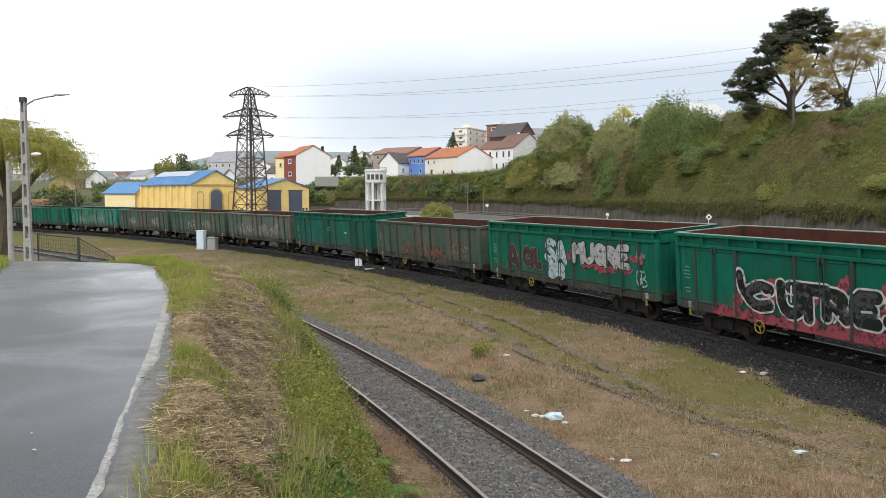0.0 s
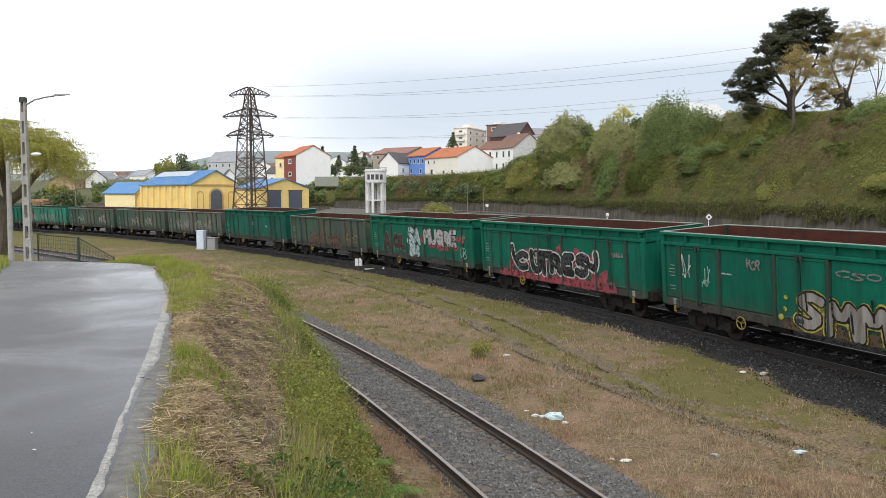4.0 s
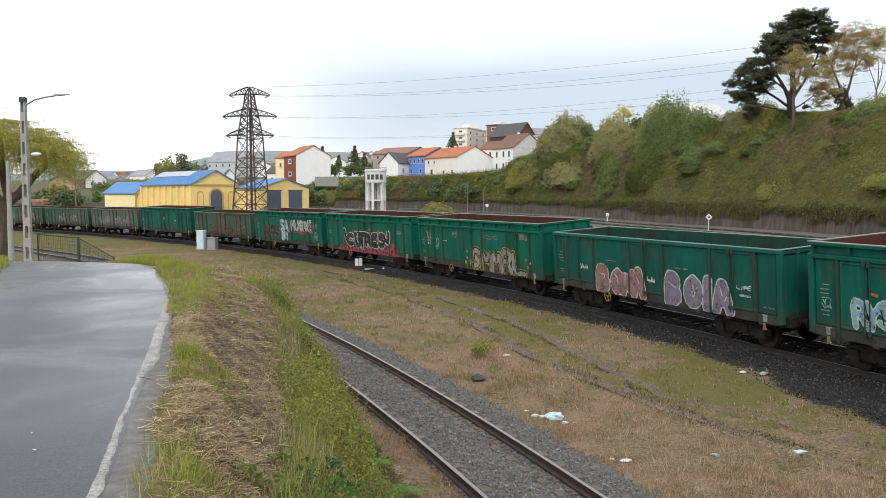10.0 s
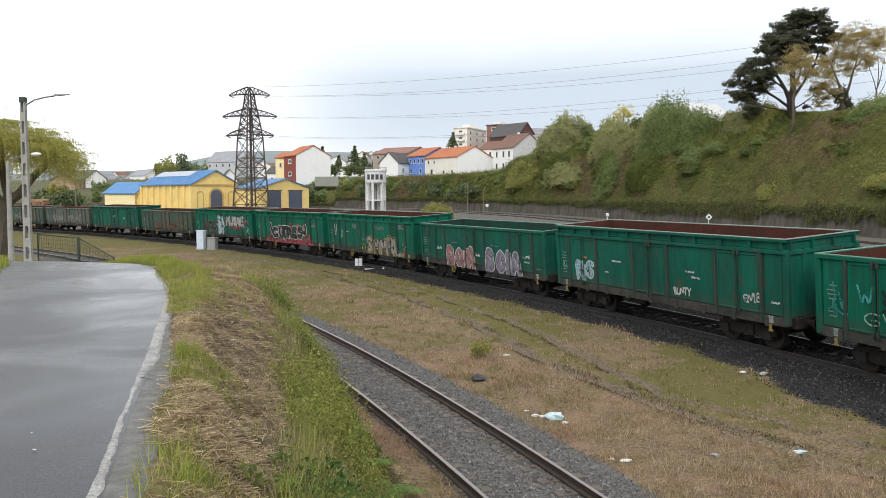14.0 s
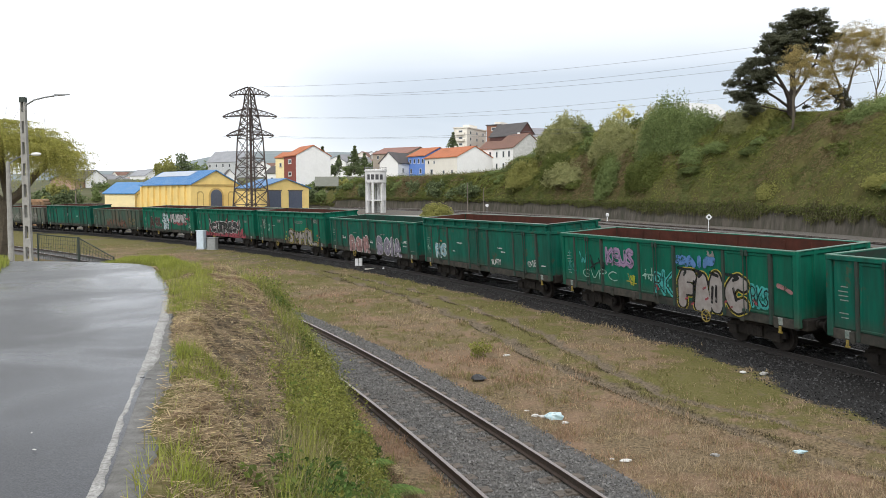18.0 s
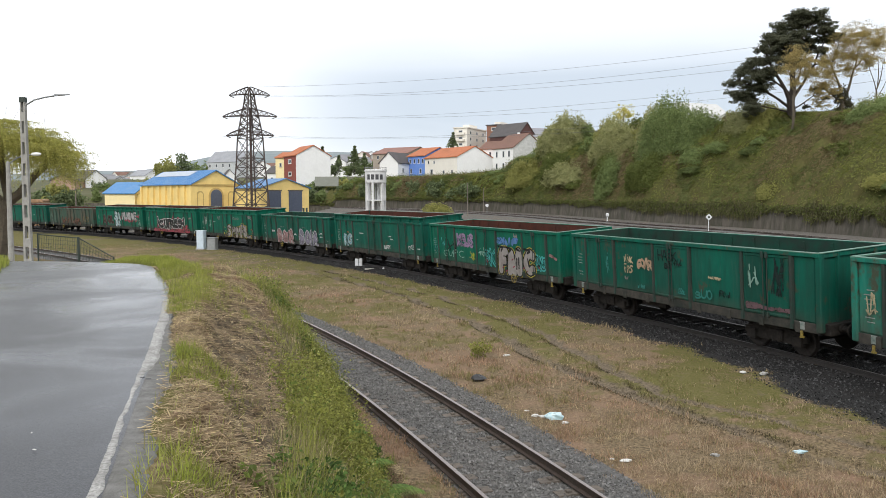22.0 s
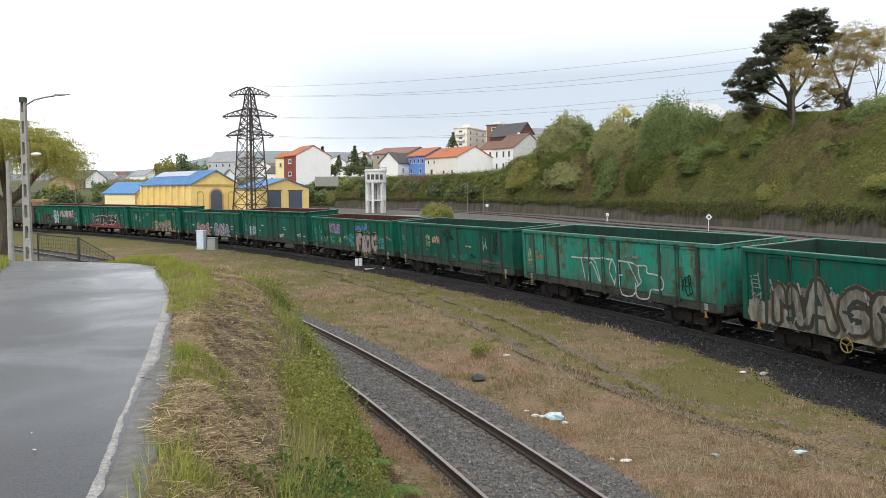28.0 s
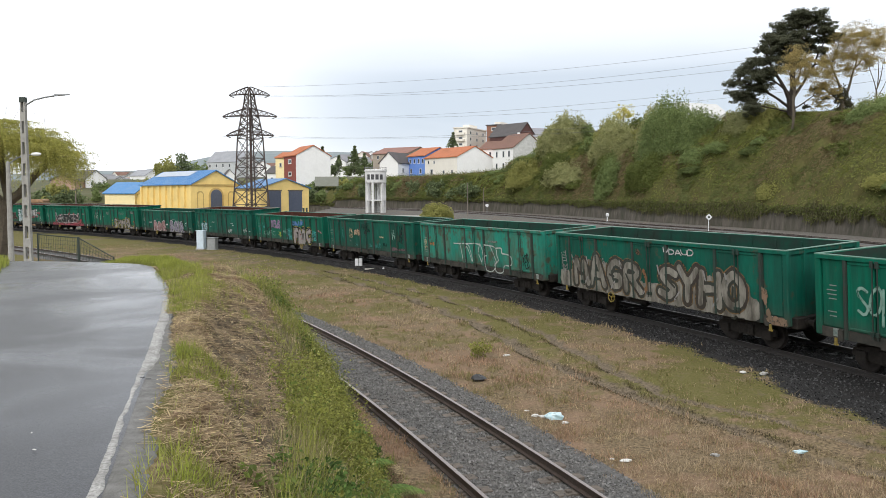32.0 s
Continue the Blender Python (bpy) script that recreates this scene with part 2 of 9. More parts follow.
def ground_z(x, y, rough=True):
    """The lie of the land: road bank, field, and the yard that rises a little behind the line."""
    x, y = np.asarray(x, dtype=float), np.asarray(y, dtype=float)
    field = -0.36 + 0.0155 * np.clip(behind_main(x, y) - 6, 0, 170)
    k, t = kerb_x(y) + 0.26, toe_x(y)
    q = np.clip((x - k) / np.maximum(t - k, 0.5), 0, 1)
    hump = 0.08 * np.exp(-((q - 0.10) / 0.08) ** 2) - 0.16 * scar(y, q)
    top = plateau(x, y)
    z = field + (top - field) * (1 - q ** np.interp(y, [6, 9, 11, 14, 18, 30], [1.55, 1.7, 2.0, 2.9, 4.2, 2.5])) + hump * np.clip((top - field) / 3.4, 0, 1) * (q > 0) * (q < 1)
    if rough:
        on = smooth01(x, k - 0.1, k + 0.4) * (1 - 0.6 * smooth01(q, 0.9, 1.0))
        z = z + on * (0.13 * fbm(x * 0.9, y * 0.9, 3) + 0.055 * fbm(x * 3.2, y * 3.2, 5)) * np.where(q < 1, 1.2, 0.5) * (np.hypot(x, y) < 120)
        clod = scar(y, q) + 0.25 * (q > 0.05) * (q < 1) * (y < 17)
        z = z + clod * (0.09 * np.abs(fbm(x * 4.5, y * 4.5, 15)) + 0.05 * fbm(x * 10, y * 10, 16)) * (np.hypot(x, y) < 20)
        dn = np.hypot(x - NEAR_C[0], y - NEAR_C[1]) - NEAR_R
        z = np.maximum(z, z * 0 - 5 + 4.82 * smooth01(dn, -2.4, -1.7) * (1 - smooth01(dn, -1.0, -0.8)) * (y > -5) * (y < 60))
        # ruts of vehicles across the field
        dm = -behind_main(x, y)
        for table, w, dep in ((RUT_A, 0.24, 0.15), (RUT_B, 0.20, 0.11)):
            off = dm - rut(y, table)
            z = z + (-dep * np.exp(-(off / w) ** 2) + 0.5 * dep * np.exp(-((off - 2.0 * w) / (0.7 * w)) ** 2)) * (q >= 1) * (np.hypot(x, y) < 90)
    return z


def g_at(x, y):
    return float(ground_z(np.array([x]), np.array([y]), False)[0])


# ---------------------------------------------------------------- ground
def ground_material():
    m = bpy.data.materials.new("field_ground")
    m.use_nodes = True
    n, l = m.node_tree.nodes, m.node_tree.links
    bs = n["Principled BSDF"]
    bs.inputs["Roughness"].default_value, bs.inputs["Specular IOR Level"].default_value = 0.95, 0.08
    co = n.new("ShaderNodeTexCoord")

    def nz(scale, lo, hi, det=6):
        t = n.new("ShaderNodeTexNoise")
        t.inputs["Scale"].default_value, t.inputs["Detail"].default_value = scale, det
        l.new(co.outputs["Object"], t.inputs["Vector"])
        r = n.new("ShaderNodeMapRange")
        r.inputs["From Min"].default_value, r.inputs["From Max"].default_value = lo, hi
        l.new(t.outputs["Fac"], r.inputs["Value"])
        return r.outputs["Result"]

    def mix(f, x, y):
        k = n.new("ShaderNodeMix")
        k.data_type = "RGBA"
        for s, v in (("Factor", f), ("A", x), ("B", y)):
            if isinstance(v, tuple):
                k.inputs[s].default_value = (*v, 1)
            else:
                l.new(v, k.inputs[s])
        return k.outputs["Result"]

    def zone(name):
        a = n.new("ShaderNodeAttribute")
        a.attribute_name = name
        s = n.new("ShaderNodeMath")
        s.operation = "ADD"
        s.use_clamp = True
        o = n.new("ShaderNodeMapRange")
        o.inputs["From Min"].default_value, o.inputs["From Max"].default_value = 0.35, 0.65
        l.new(a.outputs["Fac"], s.inputs[0])
        w = n.new("ShaderNodeMapRange")
        w.inputs["To Min"].default_value, w.inputs["To Max"].default_value = -0.28, 0.28
        l.new(nz(2.5, 0.3, 0.7), w.inputs["Value"])
        l.new(w.outputs["Result"], s.inputs[1])
        l.new(s.outputs[0], o.inputs["Value"])
        return o.outputs["Result"]

    dry = mix(nz(14, 0.35, 0.65), (0.27, 0.205, 0.125), (0.095, 0.072, 0.045))
    dry = mix(nz(0.9, 0.45, 0.75), dry, (0.27, 0.175, 0.12))
    green = mix(nz(18, 0.3, 0.7), (0.095, 0.094, 0.025), (0.175, 0.150, 0.065))
    soil = mix(nz(12, 0.3, 0.7), (0.080, 0.062, 0.042), (0.235, 0.190, 0.135))
    yard = mix(nz(9, 0.3, 0.7), (0.085, 0.080, 0.072), (0.19, 0.175, 0.155))
    grav = mix(nz(30, 0.35, 0.65), (0.014, 0.014, 0.014), (0.055, 0.053, 0.052))
    col = mix(zone("green"), dry, green)
    col = mix(zone("soil"), col, soil)
    col = mix(zone("yard"), col, yard)
    col = mix(zone("gravel"), col, grav)
    l.new(col, bs.inputs["Base Color"])
    t = n.new("ShaderNodeTexNoise")
    t.inputs["Scale"].default_value, t.inputs["Detail"].default_value = 22, 5
    l.new(co.outputs["Object"], t.inputs["Vector"])
    bp = n.new("ShaderNodeBump")
    bp.inputs["Strength"].default_value, bp.inputs["Distance"].default_value = 0.8, 0.05
    l.new(t.outputs["Fac"], bp.inputs["Height"])
    l.new(bp.outputs["Normal"], bs.inputs["Normal"])
    return m


def ballast_edge(y):
    """How far the dark stones reach out from the main line, on this side."""
    return np.interp(y, [17, 19, 21, 24, 30], [4.2, 4.1, 3.5, 2.8, 2.5])


def zones(x, y):
    """How green, how bare and how stony the ground is."""
    dm = -behind_main(x, y)
    k, t = kerb_x(y) + 0.26, toe_x(y)
    q = (x - k) / np.maximum(t - k, 0.5)
    bank = (q > 0) & (q < 1) & (plateau(x, y) > 0.2)
    nz = fbm(x * 0.35, y * 0.35, 11)
    mid = 1.6 * fbm(x * 1.1, y * 1.1, 12)
    ra = rut(y, RUT_A)
    moss = smooth01(ra - dm, -0.6, 0.4) * smooth01(dm, ballast_edge(y) - 0.4, ballast_edge(y) + 0.8) * smooth01(y, 16, 21)
    green = 0.18 + 0.75 * nz + 0.25 * mid + 0.40 * moss + 0.24 * smooth01(y, 24, 34) - 0.42 * np.exp(-((dm - 10.5) / 2.2) ** 2) * (1 - smooth01(y, 22, 30))
    green = np.where(bank, 0.55 * np.exp(-(q / 0.12) ** 2) + 1.15 * smooth01(q, weed_edge(y), weed_edge(y) + 0.12) * smooth01(-y, -30, -20) + 0.35 * nz + 0.9 * smooth01(y, 17.5, 21) * (q < 0.3), green)
    green = np.where(q < 0, 0.75, green)
    soil = np.where(bank, 0.85 * scar(y, q) + 0.12 + 0.5 * fbm(x * 1.3, y * 1.3, 4) * (q > 0.06), 0.1 + 0.25 * nz)
    for table, w in ((RUT_A, 0.34), (RUT_B, 0.26)):
        soil = np.where(bank, soil, np.maximum(soil, (1.0 + 0.5 * fbm(x * 0.8, y * 0.8, 14)) * np.exp(-((dm - rut(y, table)) / w) ** 2)))
    gravel = np.maximum(smooth01(ballast_edge(y) - dm, -0.4, 0.4) * 1.0, 1.5 * np.exp(-(np.hypot(x + 15.3, (y - 51) * 0.5) / 1.9) ** 2))
    gravel = np.where(dm < -8, 0.1 + 0.3 * nz, gravel)
    yard = np.where(dm < -4, 0.75 + 0.3 * nz, 0.0)
    far = np.hypot(x, y) > 260
    return np.where(far, 0.9, green), np.where(far, 0.1, soil), np.where(far, 0.0, gravel), np.where(far, 0.0, yard)


def grow(a, b, step, ratio, limit):
    out, x, s = [], a, step
    while abs(x) < limit:
        x += s * (1 if b > a else -1)
        s *= ratio
        out.append(x)
    return out


def make_ground():
    fine_x = np.concatenate([np.arange(-13, -5.01, 0.2), np.arange(-5, -0.01, 0.07), np.arange(0, 14.01, 0.2)])
    fine_y = np.concatenate([np.arange(2.0, 4.01, 0.2), np.arange(4.07, 16, 0.08), np.arange(16, 42.01, 0.2)])
    xs = np.array(sorted(grow(-13, -99, 0.25, 1.09, 3500) + list(fine_x) + grow(14, 99, 0.25, 1.09, 3500)))
    ys = np.array(sorted(grow(2.0, -99, 0.4, 1.25, 400) + list(fine_y) + grow(42, 99, 0.25, 1.07, 4200)))
    X, Y = np.meshgrid(xs, ys, indexing="ij")
    Z = ground_z(X, Y)
    # under the road the earth lies lower
    k = kerb_x(Y)
    Z = np.where((X < k + 0.2) & (X > k - ROAD_W - 0.2) & (Y < 46), Z - 0.16, Z)
    ob = sheet("ground", X, Y, Z, ground_material())
    for nm, v in zip(("green", "soil", "gravel", "yard"), zones(X, Y)):
        at = ob.data.attributes.new(nm, "FLOAT", "POINT")
        at.data.foreach_set("value", v.astype(np.float32).ravel())
    tagged(ob, "rough ground of dry grass, bare soil and gravel", "ground", kind="structure")


make_ground()


def strip(name, line, offs, zs, material):
    """A band along a line of (x, y, heading, base z): offsets to its right, with heights."""
    X = np.array([[x + o * math.sin(h) for o in offs] for x, y, h, b in line])
    Y = np.array([[y - o * math.cos(h) for o in offs] for x, y, h, b in line])
    Z = np.array([[b + z for z in zs] for x, y, h, b in line])
    return sheet(name, X[:, ::-1], Y[:, ::-1], Z[:, ::-1], material, smooth=False)


# ---------------------------------------------------------------- road


def road_material():
    """Worn wet asphalt: smooth damp patches painted paler for sheen, rougher dark ones, fine cracks."""
    m = bpy.data.materials.new("wet_asphalt")
    m.use_nodes = True
    n, l = m.node_tree.nodes, m.node_tree.links
    bs = n["Principled BSDF"]
    bs.inputs["Specular IOR Level"].default_value = 0.40
    co = n.new("ShaderNodeTexCoord")

    def ranged(sock, lo, hi, a=0.0, b=1.0):
        r = n.new("ShaderNodeMapRange")
        for k, v in (("From Min", lo), ("From Max", hi), ("To Min", a), ("To Max", b)):
            r.inputs[k].default_value = v
        l.new(sock, r.inputs["Value"])
        return r.outputs["Result"]

    def nz(sc, det, warp=0.0):
        t = n.new("ShaderNodeTexNoise")
        t.inputs["Scale"].default_value, t.inputs["Detail"].default_value = sc, det
        t.inputs["Distortion"].default_value, t.inputs["Roughness"].default_value = warp, 0.62
        l.new(co.outputs["Object"], t.inputs["Vector"])
        return t.outputs["Fac"]

    def mix(f, x, y):
        k = n.new("ShaderNodeMix")
        k.data_type = "RGBA"
        for s, v in (("Factor", f), ("A", x), ("B", y)):
            if isinstance(v, tuple):
                k.inputs[s].default_value = (*v, 1)
            else:
                l.new(v, k.inputs[s])
        return k.outputs["Result"]
    grit = nz(90, 3)
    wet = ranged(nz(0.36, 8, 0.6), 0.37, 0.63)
    # pale patches thin out near the viewer: far sheen put into the colour
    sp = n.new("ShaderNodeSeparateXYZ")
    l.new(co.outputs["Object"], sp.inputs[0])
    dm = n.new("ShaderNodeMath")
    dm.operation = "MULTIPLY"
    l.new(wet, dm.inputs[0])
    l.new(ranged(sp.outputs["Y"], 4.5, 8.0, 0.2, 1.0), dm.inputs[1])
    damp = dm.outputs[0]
    col = mix(ranged(grit, 0.35, 0.68), (0.005, 0.0056, 0.0068), (0.036, 0.040, 0.049))
    col = mix(ranged(nz(2.2, 6), 0.42, 0.62, 0.0, 0.5), col, (0.014, 0.0148, 0.017))
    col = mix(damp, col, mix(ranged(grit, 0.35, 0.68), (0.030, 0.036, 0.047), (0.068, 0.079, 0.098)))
    vo = n.new("ShaderNodeTexVoronoi")
    vo.feature = "DISTANCE_TO_EDGE"
    vo.inputs["Scale"].default_value = 0.55
    wv = n.new("ShaderNodeVectorMath")
    wv.operation = "ADD"
    wn = n.new("ShaderNodeTexNoise")
    wn.inputs["Scale"].default_value, wn.inputs["Detail"].default_value = 1.6, 6
    l.new(co.outputs["Object"], wn.inputs["Vector"])
    l.new(co.outputs["Object"], wv.inputs[0])
    l.new(wn.outputs["Color"], wv.inputs[1])
    l.new(wv.outputs[0], vo.inputs["Vector"])
    crack = n.new("ShaderNodeMath")
    crack.operation = "MULTIPLY"
    l.new(ranged(vo.outputs["Distance"], 0.004, 0.014, 1.0, 0.0), crack.inputs[0])
    l.new(ranged(nz(0.5, 3), 0.48, 0.56), crack.inputs[1])
    col = mix(crack.outputs[0], col, (0.008, 0.008, 0.008))
    l.new(col, bs.inputs["Base Color"])
    add = n.new("ShaderNodeMath")
    add.operation = "ADD"
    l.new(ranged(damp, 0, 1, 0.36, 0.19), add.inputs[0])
    l.new(ranged(grit, 0.3, 0.7, 0.06, -0.06), add.inputs[1])
    l.new(add.outputs[0], bs.inputs["Roughness"])
    bp = n.new("ShaderNodeBump")
    bp.inputs["Distance"].default_value = 0.004
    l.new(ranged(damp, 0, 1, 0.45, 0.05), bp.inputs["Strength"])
    l.new(grit, bp.inputs["Height"])
    l.new(bp.outputs["Normal"], bs.inputs["Normal"])
    return m


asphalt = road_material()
kerb_m = mat("weathered_concrete", (0.52, 0.51, 0.49), (0.22, 0.215, 0.20), 34, 0.9, 0.9, 40, c=(0.15, 0.145, 0.13), cscale=3.2, camt=0.8)


def make_road():
    ys = np.concatenate([np.arange(-40, 0, 2.0), np.arange(0, 46.1, 0.4)])
    offs = np.linspace(-ROAD_W, 0.09, 12)
    X = np.array([[kerb_x(y) + o for o in offs] for y in ys])
    Y = np.array([[y for o in offs] for y in ys])
    Z = ground_z(X, Y, False) + 0.012 + 0.02 * np.sin((offs + ROAD_W) / ROAD_W * math.pi)[None, :] + 0.006 * fbm(X * 1.2, Y * 0.6, 2)
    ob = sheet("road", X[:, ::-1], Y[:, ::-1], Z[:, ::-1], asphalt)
    tagged(ob, "wet dark asphalt lane with pale sheen, partly in its colour", "road", kind="structure")
    # narrow broken concrete edging, then a crumbled apron
    ys2 = np.arange(1.0, 12.0, 0.05)
    jag = 0.012 * fbm(ys2 * 2.5, ys2 * 0, 6) + 0.012 * fbm(ys2 * 8, ys2 * 0, 7)
    zr = ground_z(kerb_x(ys2), ys2, False)
    wid = 0.06 + 0.08 * smooth01(ys2, 6.2, 7.8) + 0.03 * fbm(ys2 * 1.4, ys2 * 0, 9) + 0.03 * fbm(ys2 * 6, ys2 * 0, 19)
    hgt = 0.016 + 0.004 * fbm(ys2 * 1.2, ys2 * 0, 8)
    X = np.stack([kerb_x(ys2) + jag, kerb_x(ys2) + jag + 0.012, kerb_x(ys2) + 0.6 * wid, kerb_x(ys2) + wid, kerb_x(ys2) + wid + 0.03], 1)
    Y = np.stack([ys2] * 5, 1)
    Z = np.stack([zr - 0.02, zr + hgt, zr + hgt + 0.002, zr + hgt - 0.002, zr - 0.05], 1)
    tagged(sheet("kerb", X[:, ::-1], Y[:, ::-1], Z[:, ::-1], kerb_m, smooth=False), "worn pale concrete edging strip along the lane", "kerb", kind="structure")
    w = 0.05 + 0.30 * smooth01(-ys2, -10.5, -6.0) + 0.05 * fbm(ys2 * 1.1, ys2 * 0, 6) + 0.04 * fbm(ys2 * 5, ys2 * 0, 16)
    X = np.stack([kerb_x(ys2) + wid + f * w for f in (-0.2, 0.35, 0.7, 1.0)], 1)
    Y = np.stack([ys2] * 4, 1)
    Z = np.stack([zr + h for h in (0.010, 0.014, 0.012, -0.08)], 1)
    tagged(sheet("kerb_apron", X[:, ::-1], Y[:, ::-1], Z[:, ::-1], mat("crumbled_concrete", (0.21, 0.205, 0.195), (0.11, 0.108, 0.10), 9, 0.95, 0.8, 40, c=(0.10, 0.096, 0.08), cscale=2, camt=0.6)), "crumbling grey concrete apron beside the lane", "kerb", kind="structure")


make_road()

# ---------------------------------------------------------------- tracks
ballast_m = mat("grey_ballast", (0.16, 0.155, 0.15), (0.045, 0.043, 0.04), 20, 0.95, 1.0, 30, c=(0.12, 0.10, 0.085), cscale=0.5, camt=0.6, detail=3)
dark_ballast = mat("oily_ballast", (0.030, 0.029, 0.029), (0.008, 0.008, 0.008), 20, 0.9, 1.0, 30, c=(0.040, 0.036, 0.033), cscale=0.5, camt=0.5, detail=3, spec=0.12)
rail_top = mat("worn_rail_steel", (0.36, 0.33, 0.31), (0.22, 0.18, 0.16), 30, 0.38, 0.1, metal=0.75)
rail_side = mat("rusty_rail", (0.06, 0.04, 0.03), (0.035, 0.025, 0.02), 12, 0.85, 0.5)
rail_dark = mat("oily_rail", (0.028, 0.024, 0.022), (0.018, 0.016, 0.015), 12, 0.7, 0.3)
rail_worn = mat("main_rail_head", (0.12, 0.11, 0.105), (0.06, 0.055, 0.05), 30, 0.4, 0.1, metal=0.6)
sleeper_m = mat("concrete_sleeper", (0.17, 0.14, 0.115), (0.10, 0.085, 0.07), 10, 0.9, 0.5, tint=0.2)
sleeper_d = mat("oily_sleeper", (0.10, 0.098, 0.095), (0.045, 0.043, 0.041), 10, 0.16, 0.3, tint=0.25, spec=0.6)
RAIL_PROF = [(-0.07, -0.155), (0.07, -0.155), (0.07, -0.143), (0.012, -0.125), (0.012, -0.045), (0.036, -0.033), (0.036, -0.006), (0.028, 0.0), (-0.028, 0.0), (-0.036, -0.006), (-0.036, -0.033), (-0.012, -0.045), (-0.012, -0.125), (-0.07, -0.143)]


def rail_along(line, off, tilt, track):
    n = len(RAIL_PROF)
    v, f = [], []
    for x, y, h, b in line:
        for px, pz in RAIL_PROF:
            o = off + px
            v.append((x + o * math.sin(h), y - o * math.cos(h), b + pz + o * math.sin(tilt)))
    for i in range(len(line) - 1):
        for j in range(n):
            k = (j + 1) % n
            f.append((i * n + j, i * n + k, (i + 1) * n + k, (i + 1) * n + j))
    g = Geo()
    g.v, g.f = v, f
    ob = part("rail", g, rail_dark if tilt else rail_side, track)
    ob.data.materials.append(rail_worn if tilt else rail_top)
    for p in ob.data.polygons:
        if p.index % n in (6, 7, 8):
            p.material_index = 1
    return ob


def sleeper_geo(half=1.3):
    prof = [(-0.14, -0.22), (0.14, -0.22), (0.115, 0.0), (-0.115, 0.0)]
    g = Geo()
    g.prism(prof, -half, -0.45)
    g.prism([(x * 0.85, z if z < -0.1 else z - 0.06) for x, z in prof], -0.45, 0.45)
    g.prism(prof, 0.45, half)
    for s in (-0.84, 0.84):
        for d in (-0.16, 0.16):
            g.box(-0.05, 0.05, s + d - 0.04, s + d + 0.04, 0, 0.035)
    return g


def make_track(name, label, at, s0, s1, tilt, bed, smat, bed_mat, near):
    line = [(*at(s), 0.0) for s in np.arange(s0, s1, 1.5)]
    tr = thing(name, label, "track", kind="structure")
    o = [-3.4, -2.4, -1.6, -0.98, -0.9, 0, 0.9, 0.98, 1.6, 2.4, 3.4] if tilt else [-1.45, -1.15, -0.9, 0, 0.9, 1.5, 2.3]
    zs = [-0.42, -0.22, -0.155, -0.160, -0.225, -0.19, -0.225, -0.160, -0.155, -0.22, -0.42] if tilt else [-0.42, -0.24, -0.225, -0.19, -0.225, -0.24, -0.37]
    b = strip("ballast_bed", line, o, [z + q * math.sin(tilt) for z, q in zip(zs, o)], bed_mat)
    b.parent = tr
    for off in (-0.87, 0.87):
        rail_along(line, off, tilt, tr)
    me = None
    for i, s in enumerate(np.arange(near[0], near[1], 0.62)):
        x, y, h = at(s)
        m = Matrix.Translation((x, y, -0.185)) @ Matrix.Rotation(h, 4, "Z") @ Matrix.Rotation(-tilt, 4, "X")
        if me is None:
            ob = part("sleeper", sleeper_geo(), smat, tr, m=m)
            me = ob.data
        else:
            ob = new("sleeper", me)
            ob.parent, ob.matrix_basis = tr, m
    return tr


make_track("siding_track", "rusty siding rails on concrete sleepers in grey ballast", near_at, 0, 110, 0.0, 0, sleeper_m, ballast_m, (0, 40))
make_track("main_track", "curved main line rails on dark oily sleepers and ballast", main_at, -50, 200, CANT, 0, sleeper_d, dark_ballast, (-20, 60))

# ---------------------------------------------------------------- wagons
HALF, WID = 6.36, 1.45
SILL0, SILL1, RIM, RAISED = 0.88, 1.16, 3.22, 3.55
# grime, with the shade beneath the wagons put into the near-black colour
under_m = mat("grimy_underframe", (0.014, 0.013, 0.012), (0.030, 0.026, 0.023), 9, 0.85, 0.4, c=(0.045, 0.039, 0.033), cscale=2.0, camt=0.5, spec=0.15)
wheel_m = mat("wheel_steel", (0.035, 0.030, 0.027), (0.020, 0.017, 0.016), 14, 0.7, 0.2, spec=0.2)
rust_in = mat("rusty_wagon_inside", (0.095, 0.034, 0.024), (0.060, 0.025, 0.019), 2.2, 0.9, 0.3, c=(0.045, 0.028, 0.023), cscale=0.8, camt=0.6, spec=0.1)
green_in = mat("green_wagon_inside", (0.012, 0.070, 0.048), (0.022, 0.042, 0.034), 1.6, 0.9, 0.3, c=(0.032, 0.030, 0.027), cscale=0.55, camt=1.0, spec=0.1)
rim_m = mat("scraped_rim", (0.30, 0.29, 0.26), (0.15, 0.19, 0.16), 7, 0.6, 0.2, c=(0.06, 0.17, 0.115), cscale=1.2)
rim_g = mat("green_scraped_rim", (0.12, 0.25, 0.19), (0.07, 0.17, 0.12), 7, 0.55, 0.2, c=(0.25, 0.26, 0.23), cscale=1.0)
yellow_m = mat("yellow_paint", (0.34, 0.25, 0.04), (0.14, 0.11, 0.04), 12, 0.6)
white_m = mat("dirty_white_paint", (0.30, 0.31, 0.29), (0.10, 0.15, 0.13), 9, 0.8)
coal_m = mat("wagon_floor_dust", (0.03, 0.028, 0.026), (0.07, 0.06, 0.05), 6, 0.95)


